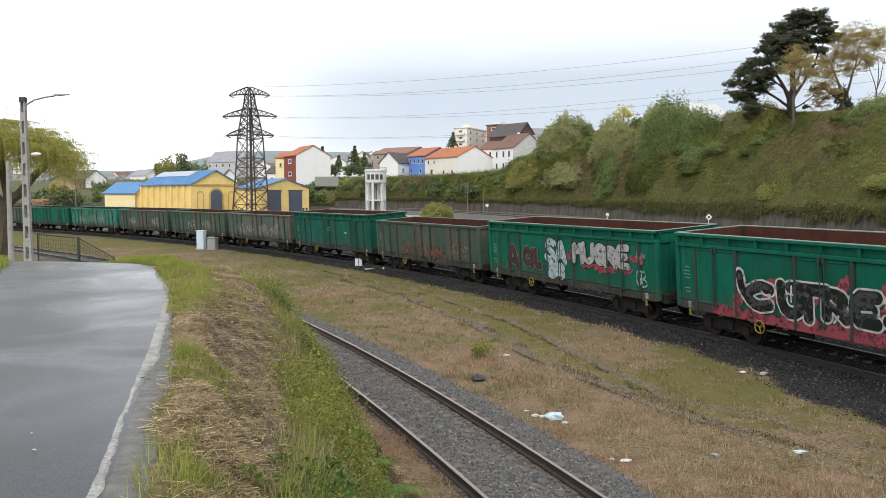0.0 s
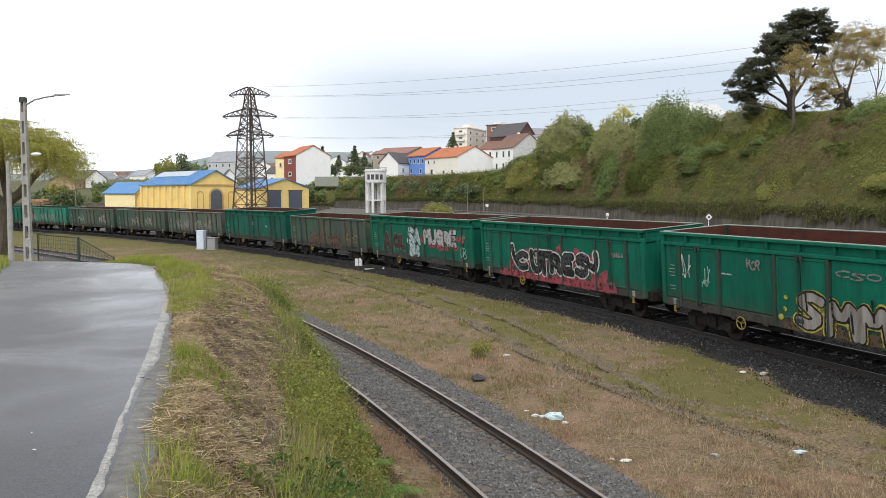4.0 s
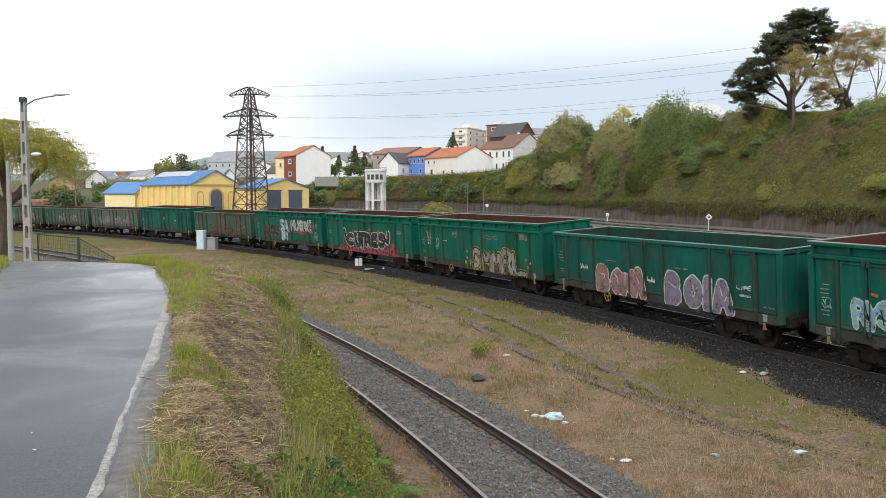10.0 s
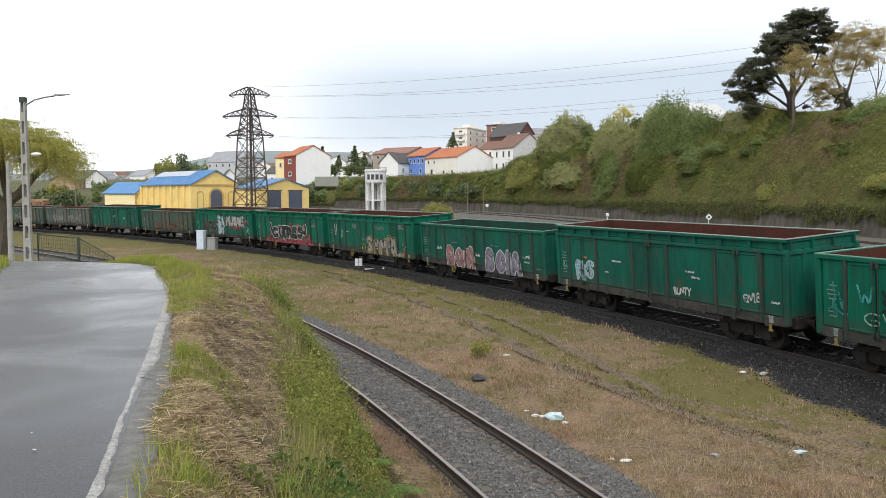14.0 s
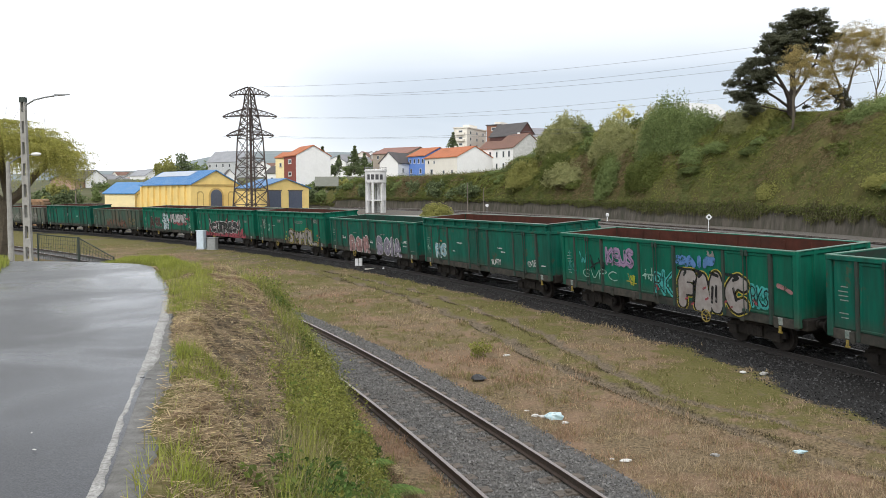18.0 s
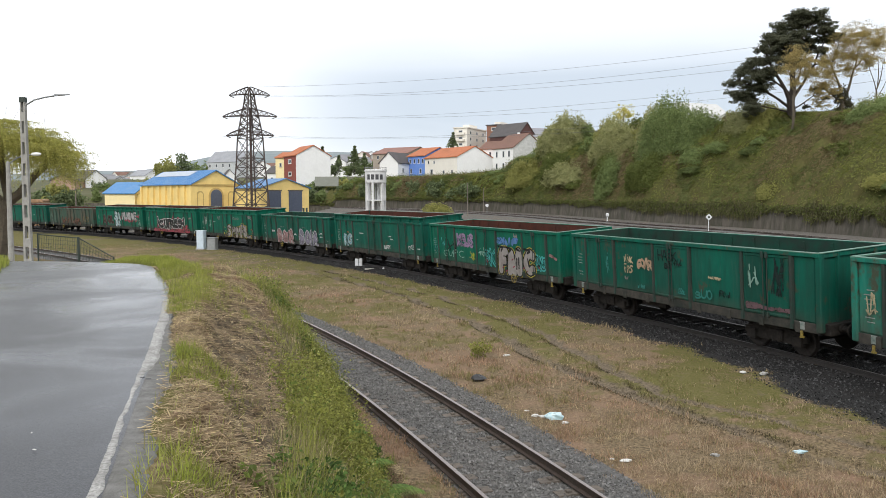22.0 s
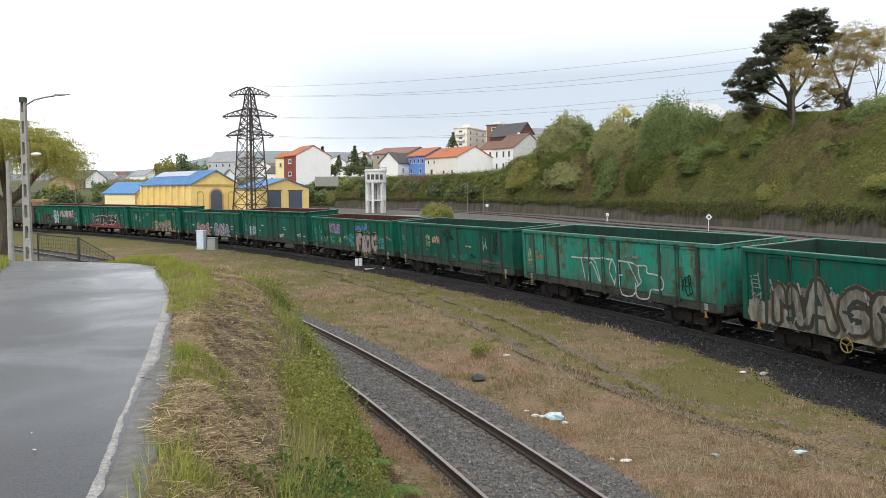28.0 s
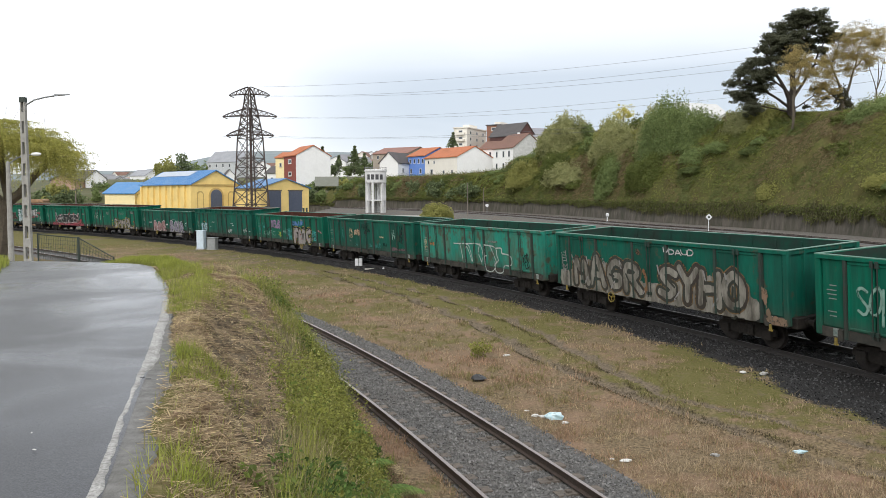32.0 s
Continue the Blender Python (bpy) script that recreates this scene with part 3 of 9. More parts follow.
def wagon_paint(name, a, b, c, camt, cs=0.9, rust=0.2):
    """Painted steel sides: body colour, faded patches, rust, rain streaks down the sheet, splash dirt near the sill."""
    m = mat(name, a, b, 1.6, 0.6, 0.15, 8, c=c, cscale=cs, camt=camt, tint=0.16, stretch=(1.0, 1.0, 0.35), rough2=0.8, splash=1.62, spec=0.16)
    n, l = m.node_tree.nodes, m.node_tree.links
    bs = n["Principled BSDF"]
    col = bs.inputs["Base Color"].links[0].from_socket
    co = n.new("ShaderNodeTexCoord")

    def layer(col, size, scale, detail, lo, hi, paint, amount):
        mp, t, r, k = n.new("ShaderNodeMapping"), n.new("ShaderNodeTexNoise"), n.new("ShaderNodeMapRange"), n.new("ShaderNodeMix")
        mp.inputs["Scale"].default_value = size
        t.inputs["Scale"].default_value, t.inputs["Detail"].default_value, t.inputs["Roughness"].default_value = scale, detail, 0.65
        r.inputs["From Min"].default_value, r.inputs["From Max"].default_value, r.inputs["To Max"].default_value = lo, hi, amount
        k.data_type = "RGBA"
        k.inputs["B"].default_value = (*paint, 1)
        l.new(co.outputs["Object"], mp.inputs["Vector"])
        l.new(mp.outputs["Vector"], t.inputs["Vector"])
        l.new(t.outputs["Fac"], r.inputs["Value"])
        l.new(r.outputs["Result"], k.inputs["Factor"])
        l.new(col, k.inputs["A"])
        return k.outputs["Result"]

    col = layer(col, (2.2, 2.2, 0.35), 1.5, 7, 0.48, 0.75, (0.012, 0.034, 0.026), 0.55)
    col = layer(col, (5.0, 5.0, 0.45), 1.4, 6, 0.56, 0.78, (0.09, 0.115, 0.095), 0.22)
    col = layer(col, (1.0, 1.0, 0.8), 2.3, 9, 0.66 - rust * 0.35, 0.76 - rust * 0.35, (0.075, 0.045, 0.028), 0.75)
    l.new(col, bs.inputs["Base Color"])
    return m


PAINTS = {
    "bright": (wagon_paint("bright_green_paint", (0.001, 0.122, 0.074), (0.002, 0.092, 0.058), (0.006, 0.070, 0.048), 0.45, rust=0.05), "bright green"),
    "green": (wagon_paint("worn_green_paint", (0.002, 0.112, 0.075), (0.005, 0.072, 0.051), (0.014, 0.060, 0.046), 0.6, rust=0.22), "worn green"),
    "faded": (wagon_paint("faded_green_paint", (0.018, 0.230, 0.168), (0.014, 0.175, 0.128), (0.085, 0.140, 0.100), 0.75, 2.4, rust=0.42), "faded pale green"),
    "grimy": (wagon_paint("grimy_green_paint", (0.060, 0.105, 0.082), (0.105, 0.105, 0.090), (0.14, 0.12, 0.10), 1.0, rust=0.25), "grimy grey-green"),
    "brown": (wagon_paint("rusted_brown_paint", (0.060, 0.092, 0.070), (0.040, 0.092, 0.068), (0.12, 0.095, 0.072), 1.0, rust=0.30), "rust-brown and dull green"),
}
sill_m = mat("dusty_sill_paint", (0.040, 0.040, 0.036), (0.075, 0.067, 0.057), 5, 0.85, 0.3, c=(0.020, 0.030, 0.026), cscale=1.2, camt=0.8, spec=0.15)
# posts and bolts: shade put into this dark green paint, plus brown stains
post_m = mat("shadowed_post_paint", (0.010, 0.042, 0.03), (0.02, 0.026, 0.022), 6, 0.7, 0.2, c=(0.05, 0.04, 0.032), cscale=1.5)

DOORS = (-4.42, 0.0, 4.42)


def bogie(parent, x):
    b = Geo()
    for s in (-1, 1):
        y = s * 1.08
        b.prism([(-1.25, 0.46), (-0.55, 0.34), (0.55, 0.34), (1.25, 0.46), (1.2, 0.66), (0.5, 0.80), (-0.5, 0.80), (-1.2, 0.66)], y - 0.05, y + 0.05)
        for d in (-0.9, 0.9):
            b.box(d - 0.17, d + 0.17, y - 0.11, y + 0.13, 0.33, 0.62)
        b.box(-0.34, 0.34, y - 0.09, y + 0.12, 0.40, 0.72)
        for d in (-0.2, 0.0, 0.2):
            b.lathe([(0.075, 0.36), (0.085, 0.5), (0.075, 0.64)], n=8, m=Matrix.Translation((d, y + 0.06 * s, 0)))
    b.box(-0.22, 0.22, -1.05, 1.05, 0.50, 0.86)
    f = part("bogie", b, under_m, parent, m=Matrix.Translation((x, 0, 0)))
    for d in (-0.9, 0.9):
        w = Geo()
        w.tube((0, -1.1, 0), (0, 1.1, 0), 0.08, n=8)
        for s in (-1, 1):
            w.lathe([(0.10, s * 0.73), (0.40, s * 0.78), (0.485, s * 0.80), (0.485, s * 0.83), (0.46, s * 0.835), (0.455, s * 0.93), (0.40, s * 0.94), (0.12, s * 0.88)], axis="Y", n=20)
            for k in range(3):
                a = k * 2.094
                w.tube((0.27 * math.cos(a), s * 0.90, 0.27 * math.sin(a)), (0.27 * math.cos(a), s * 0.925, 0.27 * math.sin(a)), 0.055, n=6)
        part("wheelset", w, wheel_m, f, m=Matrix.Translation((d, 0, 0.46)))
    return f


def wagon(raised):
    """An open high-sided bogie wagon: x runs along the train, +y is the side that the camera sees."""
    root = thing("open_wagon", "", "freight wagon", group="wagons of the train")
    body = PAINTS["green"][0]
    # floor and sole bars
    part("floor", Geo().box(-HALF + 0.05, HALF - 0.05, -WID + 0.06, WID - 0.06, SILL1, SILL1 + 0.07), coal_m, root)
    for s in (-1, 1):
        g = Geo().box(-HALF, HALF, s * WID - 0.07 * (s > 0), s * WID + 0.07 * (s < 0), SILL0 + 0.02, SILL1 + 0.02)
        for k in range(9):
            x = -5.6 + k * 1.4
            g.box(x - 0.09, x + 0.09, s * (WID + 0.01) - 0.02, s * (WID + 0.01) + 0.02, SILL0 - 0.03, SILL1)
        part("sole_bar", g, sill_m, root, bevel=0.008)
        wall = Geo()
        wall.box(-HALF + 0.06, HALF - 0.06, s * (WID - 0.07) - 0.03, s * (WID - 0.07) + 0.03, SILL1, RIM)
        sw = part("side_wall", wall, body, root)
        inner = Geo().box(-HALF + 0.10, HALF - 0.10, s * (WID - 0.105) - 0.006, s * (WID - 0.105) + 0.006, SILL1 + 0.05, RIM - 0.02)
        for k in range(11):
            x = -5.5 + k * 1.1
            inner.box(x - 0.05, x + 0.05, s * (WID - 0.125) - 0.02, s * (WID - 0.125) + 0.02, SILL1 + 0.05, RIM - 0.1)
        part("inner_lining", inner, rust_in, root)
        # fixed panels, slightly bulged out between the posts
        edges = [-HALF + 0.05] + [e for d in DOORS for e in (d - 0.98, d + 0.98)] + [HALF - 0.05]
        for a, b in zip(edges[0::2], edges[1::2]):
            g = Geo()
            y0, y1 = s * (WID - 0.045), s * (WID - 0.005)
            c = 0.07
            v = [(a + 0.05, y0, SILL1), (b - 0.05, y0, SILL1), (b - 0.05, y0, RIM - 0.1), (a + 0.05, y0, RIM - 0.1)]
            v += [(a + 0.05 + c, y1, SILL1 + c), (b - 0.05 - c, y1, SILL1 + c), (b - 0.05 - c, y1, RIM - 0.1 - c), (a + 0.05 + c, y1, RIM - 0.1 - c)]
            g.add(v, [(4, 5, 6, 7) if s < 0 else (7, 6, 5, 4)] + [((i, (i + 1) % 4, (i + 1) % 4 + 4, i + 4) if s < 0 else (i + 4, (i + 1) % 4 + 4, (i + 1) % 4, i)) for i in range(4)])
            part("side_panel", g, body, root)
        # door leaves with a pressed frame
        for d in DOORS:
            for h in (-1, 1):
                a, b = (d - 0.92, d - 0.03) if h < 0 else (d + 0.03, d + 0.92)
                z0, z1 = SILL1 + 0.02, RIM - 0.14
                g = Geo().box(a, b, s * WID - 0.03, s * WID + 0.01, z0, z1)
                ins = 0.07
                o = s * (WID + 0.01)
                g2 = [(a + 0.02, z0 + 0.03, b - 0.02, z0 + 0.03 + ins), (a + 0.02, z1 - 0.03 - ins, b - 0.02, z1 - 0.03), (a + 0.02, z0 + 0.03 + ins, a + 0.02 + ins, z1 - 0.03 - ins), (b - 0.02 - ins, z0 + 0.03 + ins, b - 0.02, z1 - 0.03 - ins)]
                for p, q, r, t in g2:
                    g.box(p, r, o - 0.02, o + 0.022, q, t)
                leaf = part("door_leaf", g, body, root, bevel=0.012)
                lk = Geo()
                lx = b - 0.05 if h < 0 else a + 0.05
                lk.tube((lx, s * (WID + 0.05), z0 - 0.1), (lx, s * (WID + 0.05), z1 + 0.05), 0.018, n=6)
                lk.box(lx - 0.05, lx + 0.05, s * (WID + 0.05) - 0.035, s * (WID + 0.05) + 0.035, z1 - 0.12, z1 + 0.06)
                lk.box(lx - 0.05, lx + 0.05, s * (WID + 0.05) - 0.035, s * (WID + 0.05) + 0.035, z0 - 0.02, z0 + 0.1)
                part("door_bolt", lk, post_m, leaf, "dark door bolt")
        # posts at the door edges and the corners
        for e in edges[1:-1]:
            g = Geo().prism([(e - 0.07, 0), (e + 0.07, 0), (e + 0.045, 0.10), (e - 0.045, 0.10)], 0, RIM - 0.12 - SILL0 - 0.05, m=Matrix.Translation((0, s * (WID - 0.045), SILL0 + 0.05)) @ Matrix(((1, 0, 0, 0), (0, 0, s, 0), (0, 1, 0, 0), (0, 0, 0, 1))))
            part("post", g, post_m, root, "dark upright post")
        for e in (-1, 1):
            part("corner_post", Geo().box(e * HALF - 0.10, e * HALF + 0.10, s * (WID - 0.03) - 0.10, s * (WID - 0.03) + 0.075, SILL0 + 0.05, RIM), body, root, bevel=0.03)
        # top rail
        g = Geo().box(-HALF - 0.06, HALF + 0.06, s * (WID + 0.0) - 0.10, s * (WID + 0.0) + 0.06, RIM - 0.14, RIM - 0.02)
        part("top_rail", g, body, root, bevel=0.015)
        if raised:
            for k in range(11):
                x = -HALF + 0.12 + k * (2 * HALF - 0.24) / 10
                part("extension_stub", Geo().box(x - 0.035, x + 0.035, s * (WID + 0.02) - 0.05, s * (WID + 0.02) + 0.05, RIM - 0.02, RAISED - 0.09), body, root)
            part("extension_board", Geo().box(-HALF, HALF, s * (WID - 0.06) - 0.02, s * (WID - 0.06) + 0.02, RIM - 0.02, RAISED - 0.02), body, root)
            part("extension_lining", Geo().box(-HALF + 0.1, HALF - 0.1, s * (WID - 0.095) - 0.008, s * (WID - 0.095) + 0.008, RIM - 0.03, RAISED - 0.022), rust_in, root)
            part("extension_rail", Geo().box(-HALF - 0.06, HALF + 0.06, s * (WID + 0.01) - 0.10, s * (WID + 0.01) + 0.07, RAISED - 0.11, RAISED - 0.012), body, root, bevel=0.015)
        z = RAISED if raised else RIM
        part("rim", Geo().box(-HALF - 0.05, HALF + 0.05, s * (WID + 0.0) - 0.095, s * (WID + 0.0) + 0.055, z - 0.019, z), rim_m, root, "pale scraped top edge")
    for e in (-1, 1):
        g = Geo().box(e * (HALF - 0.04) - 0.03, e * (HALF - 0.04) + 0.03, -WID + 0.07, WID - 0.07, SILL0 + 0.1, RIM - 0.1)
        for y in (-0.75, 0.75):
            g.prism([(-0.07, 0), (0.07, 0), (0.05, 0.09), (-0.05, 0.09)], 0, RIM - SILL1, m=Matrix.Translation((e * (HALF - 0.01), y, SILL1)) @ Matrix(((0, 0, e, 0), (1, 0, 0, 0), (0, 1, 0, 0), (0, 0, 0, 1))))
        part("end_wall", g, body, root)
        part("end_lining", Geo().box(e * (HALF - 0.085) - 0.008, e * (HALF - 0.085) + 0.008, -WID + 0.12, WID - 0.12, SILL1 + 0.05, RIM - 0.03), rust_in, root)
        part("end_rail", Geo().box(e * HALF - 0.06, e * HALF + 0.10, -WID - 0.02, WID + 0.02, RIM - 0.16, RIM - 0.02), body, root, bevel=0.015)
        if raised:
            for k in range(4):
                y = -WID + 0.15 + k * (2 * WID - 0.3) / 3
                part("extension_stub", Geo().box(e * (HALF + 0.05) - 0.05, e * (HALF + 0.05) + 0.05, y - 0.035, y + 0.035, RIM - 0.02, RAISED - 0.09), body, root)
            part("extension_board", Geo().box(e * (HALF - 0.02) - 0.02, e * (HALF - 0.02) + 0.02, -WID + 0.04, WID - 0.04, RIM - 0.02, RAISED - 0.02), body, root)
            part("extension_lining", Geo().box(e * (HALF - 0.055) - 0.008, e * (HALF - 0.055) + 0.008, -WID + 0.12, WID - 0.12, RIM - 0.03, RAISED - 0.022), rust_in, root)
            part("end_rail", Geo().box(e * HALF - 0.06, e * HALF + 0.11, -WID - 0.02, WID + 0.02, RAISED - 0.11, RAISED - 0.012), body, root, bevel=0.015)
        z = RAISED if raised else RIM
        part("rim", Geo().box(e * (HALF + 0.02) - 0.075, e * (HALF + 0.02) + 0.075, -WID - 0.04, WID + 0.04, z - 0.015, z + 0.004), rim_m, root, "pale scraped top edge")
        # headstock, buffers, coupling
        part("headstock", Geo().box(e * HALF - 0.24, e * HALF + 0.24, -1.3, 1.3, 0.86, 1.18), under_m, root, bevel=0.01)
        for s in (-1, 1):
            g = Geo().lathe([(0.13, 0), (0.13, 0.06), (0.085, 0.07), (0.085, 0.24), (0.065, 0.25), (0.065, 0.33), (0.21, 0.34), (0.22, 0.37), (0.17, 0.395), (0.05, 0.40)], axis="X", n=16, m=Matrix.Translation((e * (HALF + 0.25), s * 0.88, 1.03)) @ Matrix.Scale(e, 4, (1, 0, 0)))
            part("buffer", g, under_m, root)
        g = Geo().tube((e * (HALF + 0.05), 0, 0.98), (e * (HALF + 0.66), 0, 0.95), 0.045)
        g.tube((e * (HALF + 0.1), 0.3, 0.9), (e * (HALF + 0.55), 0.25, 0.55), 0.025)
        part("coupling", g, under_m, root)
        # lashing ring and white plate near each end of the side that shows
        for s in (-1, 1):
            g = Geo().box(e * 5.75 - 0.035, e * 5.75 + 0.035, s * (WID + 0.03) - 0.02, s * (WID + 0.03) + 0.02, SILL0 - 0.13, SILL0 + 0.04)
            g.box(e * 5.75 - 0.07, e * 5.75 + 0.07, s * (WID + 0.02) - 0.02, s * (WID + 0.02) + 0.02, SILL0 - 0.17, SILL0 - 0.12)
            part("tow_hook", g, yellow_m, root, "yellow tow hook")
            part("plate", Geo().box(e * 5.75 - 0.09, e * 5.75 + 0.09, s * (WID + 0.012) - 0.012, s * (WID + 0.012) + 0.012, SILL0 + 0.08, SILL0 + 0.30), white_m, root, "dirty white plate")
    # markings, unreadable rows at the front end panel
    for s in (-1, 1):
        for k, (z, ln) in enumerate(((2.35, 0.30), (2.22, 0.42), (2.10, 0.40), (1.98, 0.34), (1.62, 0.38), (1.5, 0.30))):
            part("marking", Geo().box(5.72, 5.72 + ln * 0.8, s * (WID + 0.003) - 0.003, s * (WID + 0.003) + 0.003, z, z + 0.026), white_m, root, "white stencilled marking")
    # brake gear under the middle
    g = Geo().box(-0.5, 0.9, -0.35, 0.35, 0.62, 0.95)
    g.tube((-2.6, 0.3, 0.72), (-1.5, 0.3, 0.72), 0.17, n=10)
    g.box(-3.2, 3.2, -0.14, -0.02, 0.78, 1.1)
    g.box(-3.2, 3.2, 0.02, 0.14, 0.78, 1.1)
    part("brake_gear", g, under_m, root)
    g = Geo().box(0.6, 2.0, WID - 0.28, WID - 0.2, 0.70, 0.9)
    part("brake_lever", g, under_m, root)
    for s in (-1, 1):
        g = Geo()
        ring = [(2.4 + 0.2 * math.cos(a), s * (WID + 0.07), 0.80 + 0.2 * math.sin(a)) for a in (2 * math.pi * k / 16 for k in range(17))]
        for p, q in zip(ring, ring[1:]):
            g.tube(p, q, 0.02, n=5)
        for k in range(3):
            a = k * 2.094 + 0.3
            g.tube((2.4, s * (WID + 0.07), 0.80), (2.4 + 0.2 * math.cos(a), s * (WID + 0.07), 0.80 + 0.2 * math.sin(a)), 0.016, n=4)
        g.tube((2.4, s * (WID - 0.1), 0.80), (2.4, s * (WID + 0.08), 0.80), 0.03, n=6)
        part("brake_wheel", g, yellow_m, root, "yellow hand-brake wheel")
    for x in (-4.4, 4.3):
        bogie(root, x)
    return root


def paint_flat(name, r, g, b):
    """Sprayed paint, thin and worn through in spots."""
    if name in MATS:
        return MATS[name]
    m = mat(name, (r, g, b), (r * 0.78, g * 0.78, b * 0.78), 7, 0.65, c=(r * 0.5 + 0.010, g * 0.5 + 0.022, b * 0.5 + 0.016), cscale=2.6, camt=0.7, stretch=(1.0, 1.0, 0.5), spec=0.2)
    n, l = m.node_tree.nodes, m.node_tree.links
    co, t, q = n.new("ShaderNodeTexCoord"), n.new("ShaderNodeTexNoise"), n.new("ShaderNodeMapRange")
    t.inputs["Scale"].default_value, t.inputs["Detail"].default_value, t.inputs["Roughness"].default_value = 4.5, 9, 0.7
    q.inputs["From Min"].default_value, q.inputs["From Max"].default_value, q.inputs["To Min"].default_value = 0.36, 0.50, 0.25
    l.new(co.outputs["Object"], t.inputs["Vector"])
    l.new(t.outputs["Fac"], q.inputs["Value"])
    l.new(q.outputs["Result"], n["Principled BSDF"].inputs["Alpha"])
    return m


STROKES = {
    "A": ("0,0 .4,1 .6,1 1,0", ".2,.35 .8,.35"), "B": ("0,0 0,1 .75,.95 .8,.62 .1,.52 .9,.4 .9,.08 0,0",), "C": ("1,.86 .55,1 .05,.62 .05,.35 .5,0 1,.14",),
    "D": ("0,0 0,1 .7,.9 1,.5 .7,.08 0,0",), "E": ("1,1 .05,.97 0,.03 1,0", "0,.5 .8,.5"), "F": ("0,0 0,.98 1,1", "0,.52 .8,.52"), "G": (".95,.88 .5,1 .05,.55 .4,.02 .95,.12 .95,.46 .55,.46",),
    "H": ("0,0 .05,1", "1,0 .95,1", "0,.48 1,.52"), "I": (".5,0 .5,1",), "K": ("0,0 0,1", "1,1 .1,.5 1,0"), "L": ("0,1 0,.03 1,0",), "M": ("0,0 .1,1 .5,.4 .9,1 1,0",),
    "N": ("0,0 .05,1 .95,0 1,1",), "O": (".5,1 .05,.75 .05,.25 .5,0 .95,.25 .95,.75 .5,1",), "P": ("0,0 0,1 .8,.95 .9,.65 0,.48",), "R": ("0,0 0,1 .7,.95 .9,.72 .6,.5 .05,.5", ".45,.48 1,0"),
    "S": ("1,.85 .5,1 .05,.78 .5,.52 .95,.28 .5,0 0,.15",), "T": ("0,.97 1,1", ".5,.95 .5,0"), "U": ("0,1 .02,.25 .5,0 .98,.25 1,1",), "V": ("0,1 .5,0 1,1",), "W": ("0,1 .25,0 .5,.7 .75,0 1,1",),
    "Y": ("0,1 .5,.5 1,1", ".5,.5 .45,0"), "8": (".5,.5 .1,.75 .5,1 .9,.75 .1,.25 .5,0 .9,.25 .5,.5",),
}


def run(text):
    return [tuple(float(c) for c in p.split(",")) for p in text.split()]


def rounded(p, times=2):
    for _ in range(times):
        q = [p[0]]
        for (ax, az), (bx, bz) in zip(p, p[1:]):
            q += [(ax * 0.75 + bx * 0.25, az * 0.75 + bz * 0.25), (ax * 0.25 + bx * 0.75, az * 0.25 + bz * 0.75)]
        p = q + [p[-1]]
    return p


def letters(text, x0, x1, z0, z1, seed=1, lean=0.1, wave=0.08, gap=0.2, tall=0.1):
    """Hand-drawn strokes of a word along the side, in metres; it reads towards smaller x."""
    rnd = random.Random(seed)
    out, k = [], len(text)
    w = (x0 - x1) / (k + gap * (k - 1))
    for i, ch in enumerate(text):
        a = x0 - i * w * (1 + gap)
        ln, up, hi = rnd.uniform(-lean, lean), rnd.uniform(-wave, wave) * (z1 - z0), 1 + rnd.uniform(-tall, tall)
        for st in STROKES[ch]:
            out.append(rounded(times=1, p=[(a - w * u - ln * (v - 0.5) * (z1 - z0), z0 + up + v * hi * (z1 - z0)) for u, v in run(st)]))
    return out


def curves(texts, x0=0.0, x1=1.0, z0=0.0, z1=1.0):
    return [rounded([(x0 + (x1 - x0) * u, z0 + (z1 - z0) * v) for u, v in run(t)]) for t in texts]


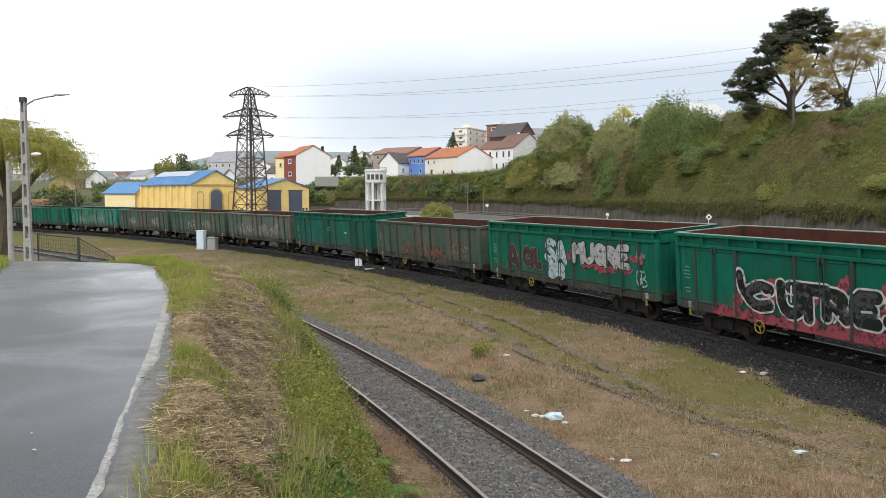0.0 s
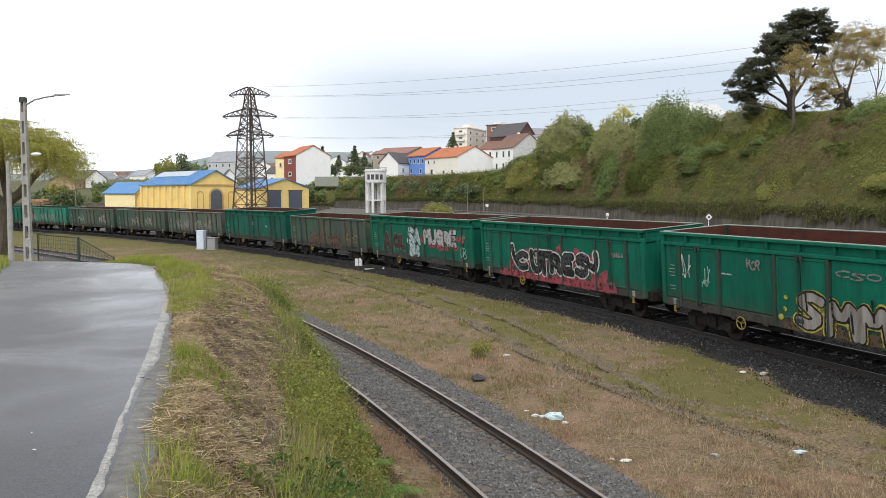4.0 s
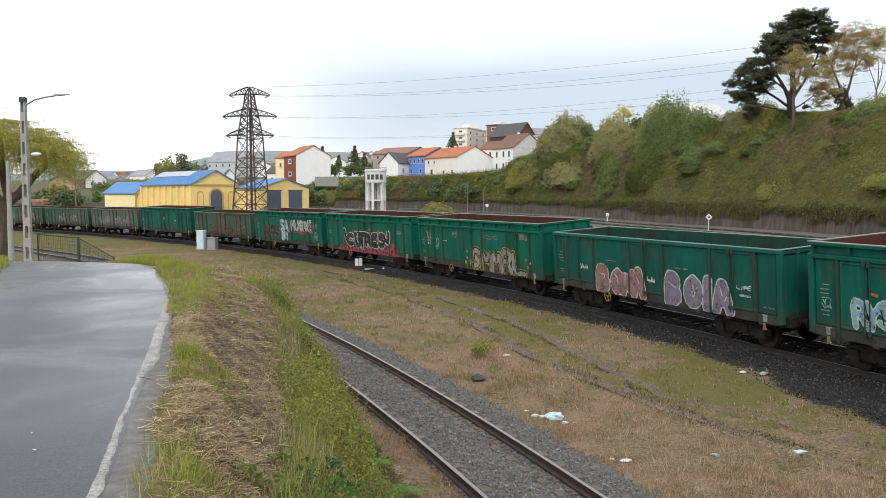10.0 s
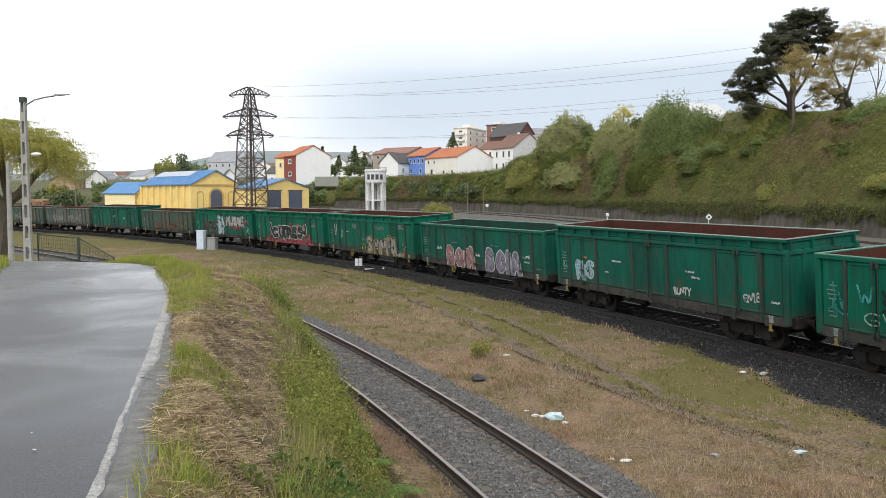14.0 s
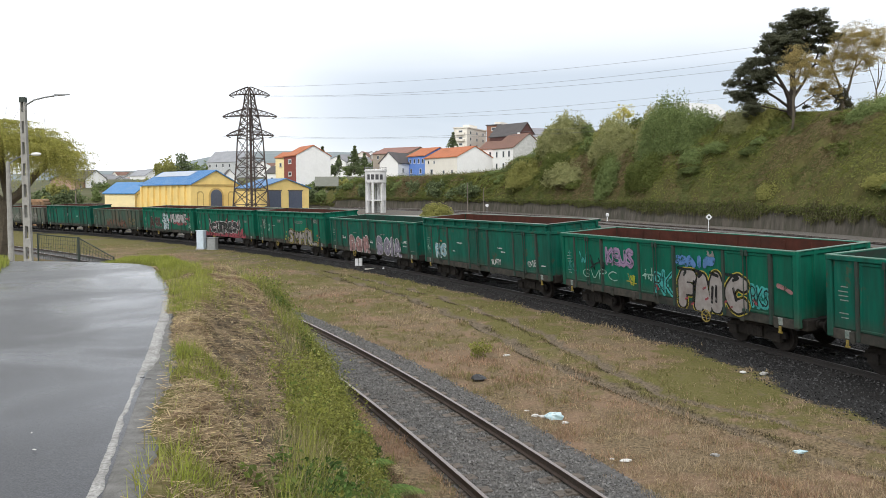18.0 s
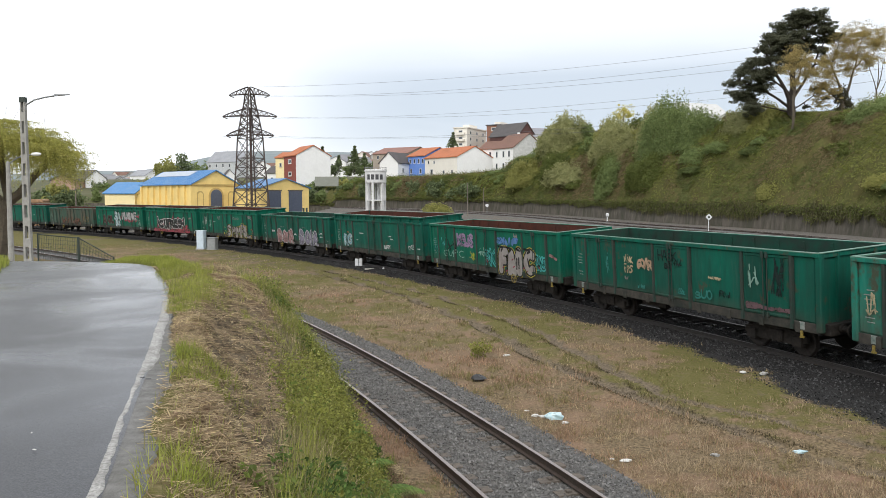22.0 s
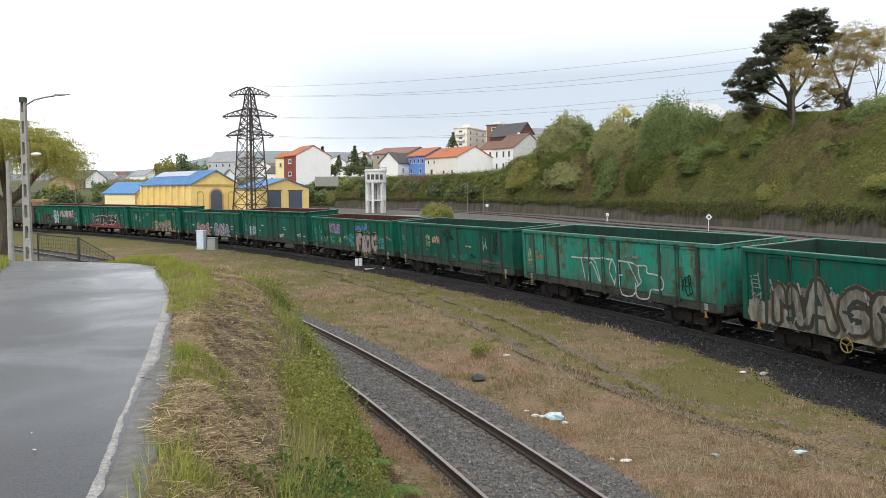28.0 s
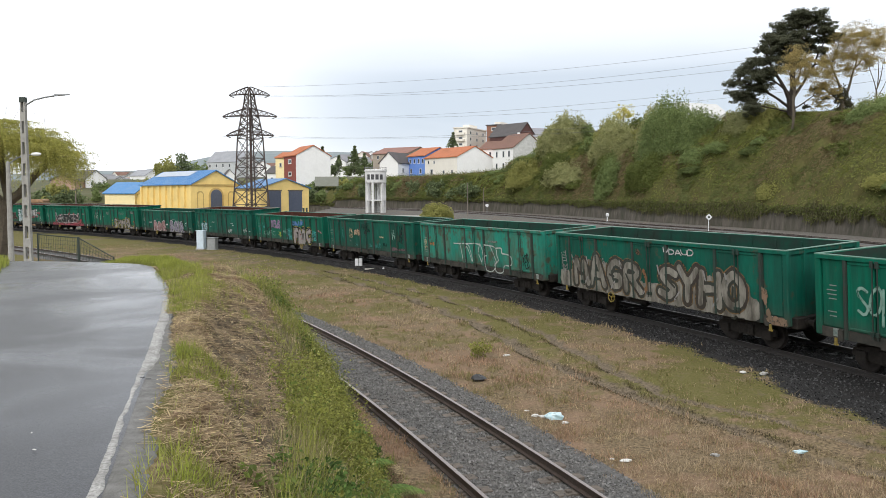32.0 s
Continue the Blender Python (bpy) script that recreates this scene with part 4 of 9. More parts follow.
def sprayed(name, material, parent, strokes, half, lift, label="", ragged=0.0, seed=1, cell=0.03):
    """Paint within half a stroke's width of the lines, cut out along a smooth outline, ragged where it was fogged on."""
    pts = np.concatenate([np.array(st) for st in strokes])
    pad = half + ragged + 2 * cell
    xs, zs = np.arange(pts[:, 0].min() - pad, pts[:, 0].max() + pad, cell), np.arange(pts[:, 1].min() - pad, pts[:, 1].max() + pad, cell)
    X, Z = np.meshgrid(xs, zs, indexing="ij")
    F = np.full(X.shape, 9.0)
    for st in strokes:
        for (ax, az), (bx, bz) in zip(st, st[1:]):
            dx, dz = bx - ax, bz - az
            t = np.clip(((X - ax) * dx + (Z - az) * dz) / max(dx * dx + dz * dz, 1e-9), 0, 1)
            F = np.minimum(F, np.hypot(X - ax - t * dx, Z - az - t * dz))
    F = F - half
    if ragged:
        F = F + ragged * (fbm(X * 2.2, Z * 2.2, seed) + 0.6 * fbm(X * 9, Z * 5, seed + 3))
    F = np.where(Z < SILL0 + 0.03, 1.0, F)
    ins = F < 0
    g = Geo()
    y = WID + 0.036 + lift
    full = ins[:-1, :-1] & ins[1:, :-1] & ins[1:, 1:] & ins[:-1, 1:]
    some = (ins[:-1, :-1] | ins[1:, :-1] | ins[1:, 1:] | ins[:-1, 1:]) & ~full
    for j in range(full.shape[1]):
        edge = np.flatnonzero(np.diff(np.r_[0, full[:, j].astype(int), 0]))
        for a, b in zip(edge[0::2], edge[1::2]):
            g.add([(xs[a], y, zs[j]), (xs[a], y, zs[j + 1]), (xs[b], y, zs[j + 1]), (xs[b], y, zs[j])], [(0, 1, 2, 3)])
    for i, j in zip(*np.nonzero(some)):
        ring = [(i, j), (i, j + 1), (i + 1, j + 1), (i + 1, j)]
        v = []
        for (a, b), (c, d) in zip(ring, ring[1:] + ring[:1]):
            fa, fb = F[a, b], F[c, d]
            if fa < 0:
                v.append((xs[a], y, zs[b]))
            if (fa < 0) != (fb < 0):
                t = fa / (fa - fb)
                v.append((xs[a] + (xs[c] - xs[a]) * t, y, zs[b] + (zs[d] - zs[b]) * t))
        if len(v) > 2:
            g.add(v, [tuple(range(len(v)))])
    return part(name, g, material, parent, label)


def tag(material, parent, x0, x1, z0, z1, seed, width=0.02, label="", text=""):
    """A quick scribbled signature."""
    rnd = random.Random(seed)
    st = letters(text, x0, x1, z0, z1, seed, 0.25, 0.15, 0.1, 0.2) if text else []
    n = max(2, int(abs(x0 - x1) / max(z1 - z0, 0.1) * 2.2)) if not text else 0
    for i in range(n):
        c = (i + 0.5) / n
        st.append(rounded([(x0 + (x1 - x0) * (c + rnd.uniform(-0.6, 0.6) / n), z0 + (z1 - z0) * v) for v in (rnd.uniform(0.7, 1), rnd.uniform(0, 0.3), rnd.uniform(0.3, 0.7), rnd.uniform(0, 1))]))
    if not text and z1 - z0 > 0.15:
        st.append(rounded([(x0 + (x1 - x0) * u, z0 + (z1 - z0) * rnd.uniform(0.2, 0.6)) for u in (0, 0.3, 0.6, 1.0)]))
    return sprayed("tag", material, parent, st, width, 0.008, label, cell=max(0.018, width * 0.8))


# index along the train (0 passes about the sixth second), raised sides, paint, lining, label
TRAIN = [
    (-8, False, "green", "green_in", "worn green open wagon with plain sides"),
    (-7, False, "bright", "green_in", "green open wagon with a small pale tag"),
    (-6, False, "green", "green_in", "grimy open wagon covered in faded silver lettering"),
    (-5, False, "faded", "green_in", "faded pale green open wagon with thin white scrawl"),
    (-4, False, "green", "green_in", "worn green open wagon with small yellowish tags"),
    (-3, False, "bright", "rust_in", "green open wagon with grey and black sprayed letters"),
    (-2, True, "green", "rust_in", "green open wagon with raised sides and small tags"),
    (-1, False, "green", "green_in", "green open wagon with pink and lilac sprayed letters"),
    (0, True, "bright", "rust_in", "bright green open wagon with silver sprayed letters"),
    (1, True, "bright", "rust_in", "bright green open wagon with black sprayed letters"),
    (2, True, "bright", "rust_in", "green open wagon with pale sprayed letters"),
    (3, False, "brown", "rust_in", "rust-brown and green open wagon with faded red paint"),
    (4, True, "green", "rust_in", "green open wagon with raised sides and one pale mark"),
    (5, False, "grimy", "rust_in", "grimy open wagon with streaks of old white paint"),
    (6, False, "brown", "rust_in", "dark rust-brown open wagon with plain sides"),
    (7, False, "brown", "rust_in", "brown open wagon with worn green patches"),
    (8, False, "faded", "green_in", "pale green open wagon with white scrawl"),
    (9, False, "bright", "green_in", "green open wagon with worn sides"),
    (10, False, "brown", "rust_in", "brown rusted open wagon with plain sides"),
    (11, False, "green", "green_in", "worn green open wagon with plain sides"),
]
WAGONS = {}


def make_train():
    plain, high = wagon(False), wagon(True)
    used = set()
    body = PAINTS["green"][0]
    for i, up, paint, lining, label in TRAIN:
        src = high if up else plain
        w = copy_thing(src, Matrix.Identity(4)) if src in used else src
        used.add(src)
        WAGONS[i] = w
        tagged(w, label)
    for i, up, paint, lining, label in TRAIN:
        for o in WAGONS[i].children_recursive:
            if o.type != "MESH":
                continue
            cur = o.data.materials[0]
            swap = PAINTS[paint][0] if cur == body else green_in if (cur == rust_in and lining == "green_in") else rim_g if (cur == rim_m and not up and paint != "grimy") else None
            if swap:
                o.material_slots[0].link = "OBJECT"
                o.material_slots[0].material = swap


make_train()


def make_graffiti():
    black, white, grey = paint_flat("black_spray", 0.010, 0.010, 0.012), paint_flat("white_spray", 0.55, 0.55, 0.54), paint_flat("silver_spray", 0.30, 0.29, 0.285)
    red, pink, lilac = paint_flat("red_spray", 0.30, 0.060, 0.080), paint_flat("pink_spray", 0.30, 0.165, 0.165), paint_flat("lilac_spray", 0.22, 0.20, 0.265)
    yel, cyan, brown = paint_flat("yellow_spray", 0.42, 0.36, 0.06), paint_flat("teal_spray", 0.06, 0.36, 0.34), paint_flat("brown_spray", 0.10, 0.07, 0.045)
    mint, orange, shade = paint_flat("pale_green_spray", 0.25, 0.42, 0.35), paint_flat("orange_spray", 0.42, 0.15, 0.05), paint_flat("dark_grey_spray", 0.055, 0.058, 0.062)
    dteal, faint = paint_flat("dull_teal_spray", 0.03, 0.20, 0.17), paint_flat("faint_pink_spray", 0.20, 0.20, 0.19)
    cream, soot = paint_flat("cream_spray", 0.44, 0.38, 0.24), paint_flat("thin_black_spray", 0.010, 0.020, 0.020)
    steel = mat("streaky_silver_spray", (0.33, 0.31, 0.29), (0.17, 0.155, 0.14), 2.6, 0.6, c=(0.085, 0.060, 0.045), cscale=2.2, camt=0.7, stretch=(2.0, 1.0, 0.35))

    # black word with a white edge on a red cloud
    w = WAGONS[1]
    sprayed("sprayed_cloud", red, w, curves(("4.3,1.02 1,1.02 -4.5,1.12", "3.6,1.0 3.3,1.5", "2.0,1.5 1.9,2.1", "0.6,1.6 .2,2.1", "-.5,1.7 -.75,2.45", "-2.2,1.8 -2.2,2.3", "-3.3,1.5 -3.2,2.2", "-3.9,1.2 -3.9,1.55")), 0.24, 0.0, "red fogged cloud", 0.17, 3)
    word = letters("C", 2.95, 1.98, 1.42, 2.15, 2, 0.1, 0) + letters("U", 1.5, 0.75, 1.35, 2.2, 3, 0.1, 0) + letters("T", 1.15, -0.15, 1.35, 2.2, 4, 0.05, 0) + letters("R", -0.15, -0.8, 1.5, 2.1, 5, 0.05, 0) + letters("E", -1.05, -1.75, 1.5, 2.2, 6, 0.05, 0) + letters("S", -2.1, -2.85, 1.5, 2.25, 7, 0.05, 0)
    tails = curves(("3.25,2.35 3.15,1.9 2.8,1.6", "-2.95,1.95 -3.15,1.9 -3.35,1.8 -3.5,2.1 -3.45,2.4"))
    sprayed("sprayed_outline", white, w, word + tails, 0.235, 0.004, "white outline")
    sprayed("sprayed_letters", black, w, word, 0.175, 0.008, "black letters with a white outline")
    sprayed("sprayed_letters", black, w, tails, 0.15, 0.009)
    sprayed("shading", shade, w, letters("C", 2.95, 2.1, 1.5, 2.2, 2, 0.1, 0) + letters("E", -1.1, -1.7, 1.72, 2.25, 6, 0.05, 0) + letters("S", -2.15, -2.8, 1.55, 2.28, 7, 0.05, 0), 0.08, 0.012, "grey shading on the letters")
    sprayed("inner_line", white, w, curves(("1.95,1.85 2.15,1.8 2.3,1.9", "1.12,1.75 1.1,2.2", "-.45,1.85 -.3,1.95", "-.4,1.35 -.55,1.55", "-1.3,1.78 -1.6,1.8", "-2.3,1.85 -2.6,1.78")), 0.035, 0.013)
    tag(faint, w, -4.5, -5.2, 2.35, 2.6, 50, 0.025)

    # silver word edged in black and yellow
    w = WAGONS[0]
    sprayed("sprayed_cloud", brown, w, curves(("0.4,1.0 -2,.98 -5.0,1.0",)), 0.25, 0.0, "brown fogged base", 0.15, 8)
    word = letters("S", 0.05, -0.75, 1.12, 1.98, 12, 0.05, 0) + letters("MMRL", -1.0, -4.9, 1.08, 2.0, 4, 0.12, 0.04, 0.16)
    sprayed("sprayed_outline", yel, w, word, 0.22, 0.003, "yellow outline", 0.05, 4)
    sprayed("sprayed_edge", black, w, word, 0.185, 0.006, "black edge")
    sprayed("sprayed_letters", steel, w, word, 0.125, 0.010, "silver letters edged in black and yellow", 0.03, 6)
    sprayed("shading", black, w, curves(["%.2f,%.2f %.2f,%.2f" % (x, z, x - 0.06, z - 0.55) for x, z in ((-0.2, 2.1), (-1.1, 2.05), (-1.75, 1.7), (-2.4, 2.1), (-3.0, 1.8), (-3.5, 2.0), (-4.4, 1.9))]), 0.035, 0.013)
    for x, z, r, m in ((0.6, 1.5, 0.07, yel), (0.75, 1.25, 0.09, yel), (0.55, 1.85, 0.06, yel), (-5.15, 1.75, 0.10, orange), (-5.3, 1.45, 0.08, orange), (-5.45, 1.65, 0.06, cream), (-5.2, 1.2, 0.07, orange)):
        sprayed("paint_dot", m, w, [[(x, z), (x - 0.03, z)]], r, 0.008)
    tag(white, w, 5.25, 4.8, 1.75, 2.95, 9, 0.022, "white looping tag")
    tag(mint, w, 4.25, 3.85, 1.6, 2.5, 10, 0.02)
    tag(faint, w, 2.1, 1.55, 2.58, 2.86, 8, 0.03, text="RSR")
    tag(faint, w, -1.25, -2.7, 2.62, 2.80, 6, 0.022, text="CSO")
    tag(faint, w, -4.65, -5.3, 2.75, 3.0, 7, 0.028, text="RSRS")
    tag(white, w, 3.3, 2.8, 2.28, 2.33, 41, 0.012)

    w = WAGONS[2]
    sprayed("sprayed_cloud", red, w, curves(("-0.7,2.2 -1.2,2.5", "-1.6,2.0 -3.3,1.9 -5.0,2.0", "-4.9,2.4 -5.5,2.35")), 0.14, 0.0, "red fogged patches", 0.16, 2)
    word = letters("MUGRE", -1.1, -4.75, 2.08, 2.78, 11, 0.06, 0.03, 0.18)
    sprayed("sprayed_edge", black, w, word, 0.185, 0.004)
    sprayed("sprayed_letters", paint_flat("pale_silver_spray", 0.40, 0.40, 0.40), w, word, 0.145, 0.008, "silver letters on red fog")
    pblue = paint_flat("pale_blue_spray", 0.36, 0.48, 0.52)
    pair = letters("S", 1.05, 0.35, 1.95, 2.8, 12, 0.05, 0) + letters("A", 0.2, -0.45, 1.95, 2.7, 15, 0.05, 0) + letters("S8", 0.85, -0.35, 1.25, 1.75, 16, 0.05, 0)
    sprayed("sprayed_edge", white, w, pair, 0.15, 0.004)
    sprayed("sprayed_letters", pblue, w, pair, 0.11, 0.008, "pale blue bubble letters")
    dark = letters("A", 4.5, 3.6, 1.35, 2.3, 13, 0.05, 0) + letters("CIL", 3.0, 1.55, 1.6, 2.3, 14, 0.05, 0.05)
    sprayed("sprayed_edge", faint, w, dark, 0.20, 0.004)
    sprayed("sprayed_letters", paint_flat("maroon_spray", 0.065, 0.030, 0.028), w, dark, 0.165, 0.008, "dark maroon letters with a pale edge")
    tag(mint, w, -5.2, -5.85, 1.35, 1.9, 17, 0.03, text="GB")
    tag(faint, w, -5.2, -5.8, 2.4, 2.8, 18, 0.022)

    # rounded pink and lilac words with white edges
    w = WAGONS[-1]
    for word, m, lines in ((letters("B", 3.0, 2.4, 1.1, 1.88, 21, 0.03, 0) + letters("ONA", 2.0, 0.15, 1.12, 1.88, 22, 0.05, 0.03, 0.2), pink, ("2.9,1.7 2.5,1.65 2.75,1.45", "1.9,1.75 1.7,1.6", "1.2,1.8 1.25,1.35", "0.5,1.75 0.35,1.5")), (letters("B", -1.3, -1.85, 1.1, 1.92, 23, 0.03, 0) + letters("OIA", -2.3, -4.3, 1.1, 1.95, 24, 0.05, 0.03, 0.15), lilac, ("-1.35,1.75 -1.7,1.6", "-2.6,1.75 -2.75,1.5", "-2.55,1.5 -2.8,1.7", "-3.9,1.85 -4.0,1.55", "-4.1,1.4 -4.2,1.55"))):
        sprayed("sprayed_outline", white, w, word, 0.235, 0.004, "white outline")
        sprayed("sprayed_letters", m, w, word, 0.185, 0.008, "rounded pale letters with a white outline")
        sprayed("inner_line", white, w, curves(lines), 0.022, 0.012)
    tag(white, w, 4.3, 3.75, 1.72, 1.98, 27, 0.022, "small white tag")
    tag(white, w, -0.15, -0.55, 1.6, 1.85, 26, 0.022)
    tag(white, w, -4.65, -5.25, 1.86, 1.98, 24, 0.016, text="LIFE")
    tag(white, w, -4.75, -5.25, 1.62, 1.72, 25, 0.013)
    for x0, x1, z0, sd in ((2.5, 1.8, 2.22, 28), (-1.7, -2.4, 2.26, 29), (-5.75, -6.2, 1.38, 30)):
        tag(faint, w, x0, x1, z0, z0 + 0.06, sd, 0.012)

    w = WAGONS[-2]
    lb = paint_flat("light_blue_spray", 0.22, 0.42, 0.48)
    word = letters("RYS", 4.85, 3.65, 1.42, 2.1, 31, 0.15, 0.1, 0.0)
    sprayed("sprayed_outline", white, w, word, 0.11, 0.004, "white looping outline")
    sprayed("sprayed_letters", lb, w, word, 0.07, 0.008, "pale blue letters")
    sprayed("inner_line", soot, w, curves(("4.5,2.0 4.4,1.6", "4.0,1.9 3.9,1.5")), 0.02, 0.012)
    sprayed("paint_dot", orange, w, [[(4.3, 2.28), (4.1, 2.25)]], 0.04, 0.01)
    tag(white, w, -1.35, -2.25, 1.38, 1.66, 31, 0.026, "small white looping tag", "8UNTY")
    tag(white, w, -4.7, -5.4, 1.52, 1.76, 32, 0.024, text="ENIB")
    tag(mint, w, 5.95, 5.6, 1.6, 2.0, 35, 0.02)
    for x0, x1, z0, sd in ((2.3, 1.7, 2.22, 33), (2.8, 2.55, 1.74, 36), (-2.0, -2.45, 2.18, 34), (-2.3, -2.7, 2.0, 37), (-5.8, -6.15, 1.57, 38)):
        tag(white, w, x0, x1, z0, z0 + 0.07, sd, 0.014)

    # grey and black word with a yellow edge, and many small pieces
    w = WAGONS[-3]
    sprayed("sprayed_cloud", paint_flat("blue_spray", 0.09, 0.20, 0.42), w, letters("SAIF", -1.2, -3.0, 2.5, 2.72, 45, 0.1, 0.1), 0.11, 0.0, "faded blue piece", 0.05, 5)
    word = letters("F", -1.45, -1.95, 1.15, 2.12, 42, 0.05, 0) + letters("A", -2.25, -2.65, 1.1, 2.08, 43, 0.03, 0) + letters("O", -2.98, -3.25, 1.1, 2.05, 44, 0.03, 0) + letters("C", -3.7, -4.3, 1.25, 2.12, 46, 0.03, 0)
    sprayed("sprayed_outline", yel, w, word, 0.31, 0.003, "yellow outline")
    sprayed("sprayed_edge", black, w, word, 0.27, 0.006, "black edge")
    sprayed("sprayed_letters", mat("patchy_grey_spray", (0.30, 0.28, 0.27), (0.21, 0.19, 0.18), 4, 0.6, c=(0.14, 0.11, 0.10), cscale=2.2, camt=0.6), w, word, 0.195, 0.010, "grey letters edged in black and yellow")
    sprayed("shading", black, w, curves(("-1.25,2.32 -1.7,2.28 -1.55,2.1", "-2.05,2.3 -2.5,2.25 -2.3,2.1", "-2.85,2.28 -3.2,2.2", "-3.6,2.3 -4.2,2.25 -3.9,2.12", "-2.0,1.2 -2.05,1.9", "-2.9,1.3 -2.95,1.8", "-3.1,1.35 -3.12,1.85", "-4.0,1.5 -3.9,1.85")), 0.055, 0.013)
    for x, z in ((-1.6, 1.25), (-2.5, 1.7), (-2.6, 1.35), (-3.45, 1.35), (-1.9, 1.1), (-3.7, 1.2)):
        sprayed("paint_dot", red, w, [[(x, z), (x - 0.12, z + 0.06)]], 0.035, 0.014)
    sprayed("sprayed_cloud", paint_flat("pale_lilac_spray", 0.30, 0.22, 0.34), w, letters("KEUS", 3.05, 1.35, 2.15, 2.72, 47, 0.15, 0.1), 0.09, 0.002, "faded lilac and pink piece", 0.05, 6)
    sprayed("inner_line", paint_flat("dark_lilac_spray", 0.15, 0.11, 0.20), w, letters("KEUS", 3.05, 1.35, 2.18, 2.68, 47, 0.15, 0.1), 0.02, 0.006)
    tag(cyan, w, 4.98, 4.5, 1.95, 2.4, 61, 0.035, text="W")
    tag(dteal, w, 5.95, 5.3, 1.3, 2.5, 62, 0.03)
    tag(soot, w, 4.2, 3.2, 1.55, 2.55, 63, 0.035)
    tag(mint, w, 4.85, 2.4, 1.42, 1.78, 64, 0.022, text="GVPC")
    sprayed("paint_dot", paint_flat("lime_spray", 0.30, 0.38, 0.04), w, curves(("1.5,1.75 1.35,1.6 1.25,1.8 1.35,1.45",)), 0.06, 0.008)
    tag(yel, w, 1.75, 1.15, 1.35, 1.9, 69, 0.02)
    tag(mint, w, 0.75, 0.1, 1.6, 2.2, 65, 0.025)
    for a, b, z0, z1, sd in ((0.05, -0.9, 1.25, 2.15, 66), (-4.65, -5.35, 1.28, 2.05, 67)):
        sprayed("sprayed_cloud", cyan, w, letters("RKS"[: 2 + (sd % 2)], a, b, z0 + 0.1, z1 - 0.1, sd, 0.2, 0.1, 0.1), 0.09, 0.003, "teal piece with dark lines", 0.05, sd)
        sprayed("inner_line", soot, w, letters("RKS"[: 2 + (sd % 2)], a, b, z0 + 0.1, z1 - 0.1, sd, 0.2, 0.1, 0.1), 0.022, 0.008)
        sprayed("paint_dot", red, w, [[(a - 0.1, z0 + 0.3), (a - 0.2, z0 + 0.2)]], 0.05, 0.01)
    sprayed("sprayed_cloud", pink, w, curves(("-5.75,2.15 -6.2,2.0",)), 0.07, 0.003, "pale pink patch", 0.06, 9)
    tag(faint, w, -2.75, -3.05, 2.78, 3.0, 68, 0.03)

    w = WAGONS[-4]
    for text, m, x0, x1, z0, z1, wd, sd in (("IUNK", cream, 2.75, 2.2, 2.3, 2.5, 0.028, 71), ("FRS", cream, 2.7, 2.2, 1.88, 2.15, 0.03, 72), ("GOAR", paint_flat("peach_spray", 0.42, 0.30, 0.20), 1.9, 1.02, 2.12, 2.46, 0.045, 70), ("HASK", soot, 0.65, -0.35, 2.5, 2.88, 0.025, 73), ("BS", soot, 0.3, -0.1, 2.25, 2.45, 0.025, 79), ("BUO", dteal, -1.3, -2.1, 1.36, 1.62, 0.028, 75), ("RW", soot, -2.45, -2.92, 1.52, 1.72, 0.03, 76), ("KABY", soot, -4.75, -5.15, 1.9, 2.85, 0.028, 74)):
        tag(m, w, x0, x1, z0, z1, sd, wd, text=text)
    tag(soot, w, -0.2, -0.62, 2.35, 2.6, 90, 0.025)
    tag(cream, w, -1.95, -2.55, 2.06, 2.16, 77, 0.016)
    tag(mint, w, -3.75, -4.15, 1.8, 2.75, 78, 0.022)
    tag(dteal, w, -0.4, -0.75, 1.35, 1.6, 80, 0.022)
    tag(dteal, w, 1.9, 1.45, 1.33, 1.48, 81, 0.03)
    tag(faint, w, 2.75, 2.5, 1.6, 1.75, 88, 0.02)
    tag(dteal, w, 3.95, 3.75, 1.6, 2.7, 89, 0.02)
    sprayed("sprayed_cloud", paint_flat("dull_pink_spray", 0.14, 0.085, 0.095), w, curves(("-3.7,1.42 -5.35,1.42",)), 0.10, 0.0, "dull pink band", 0.08, 14)

    # long thin chalk-white outline
    w = WAGONS[-5]
    lines = curves(("2.25,2.21 1.6,2.23 .1,2.3", "1.56,2.23 1.4,1.8 1.3,1.3", "1.05,1.3 1.0,1.9 .85,2.15 .6,1.9 .3,1.35", ".85,2.25 .55,2.2 .3,1.6 .22,1.35", ".05,2.33 -.55,2.3", "-.62,2.35 -.9,1.95 -.72,1.3", "-.6,2.3 -.35,1.9 -.7,1.4", "-1.0,2.35 -1.05,1.0 -1.5,.93 -1.9,1.0 -2.1,1.3", "-.9,1.7 -1.25,1.75", "-1.0,2.3 -2.27,2.27 -2.25,1.8 -2.45,1.6 -2.2,1.45 -2.0,1.3", "-1.65,2.25 -1.9,1.95 -2.2,1.5", "-2.27,2.2 -2.8,2.25 -2.7,1.95 -3.1,1.95 -3.6,1.9 -3.7,1.5 -3.4,1.36 -2.9,1.4 -2.85,1.0 -2.4,.93 -2.05,1.0 -2.05,1.5"))
    sprayed("tag", paint_flat("chalk_spray", 0.48, 0.53, 0.50), w, lines, 0.03, 0.008, "long thin white outline of letters")
    tag(black, w, -4.65, -5.15, 1.45, 2.05, 83, 0.025, text="KEB")
    tag(orange, w, 5.15, 4.65, 1.95, 2.12, 84, 0.028, text="RAS")
    tag(cream, w, 5.95, 5.6, 1.5, 2.4, 85, 0.02)
    tag(faint, w, -1.5, -2.4, 2.45, 2.55, 86, 0.016)

    # the whole side sprayed silver-brown long ago
    w = WAGONS[-6]
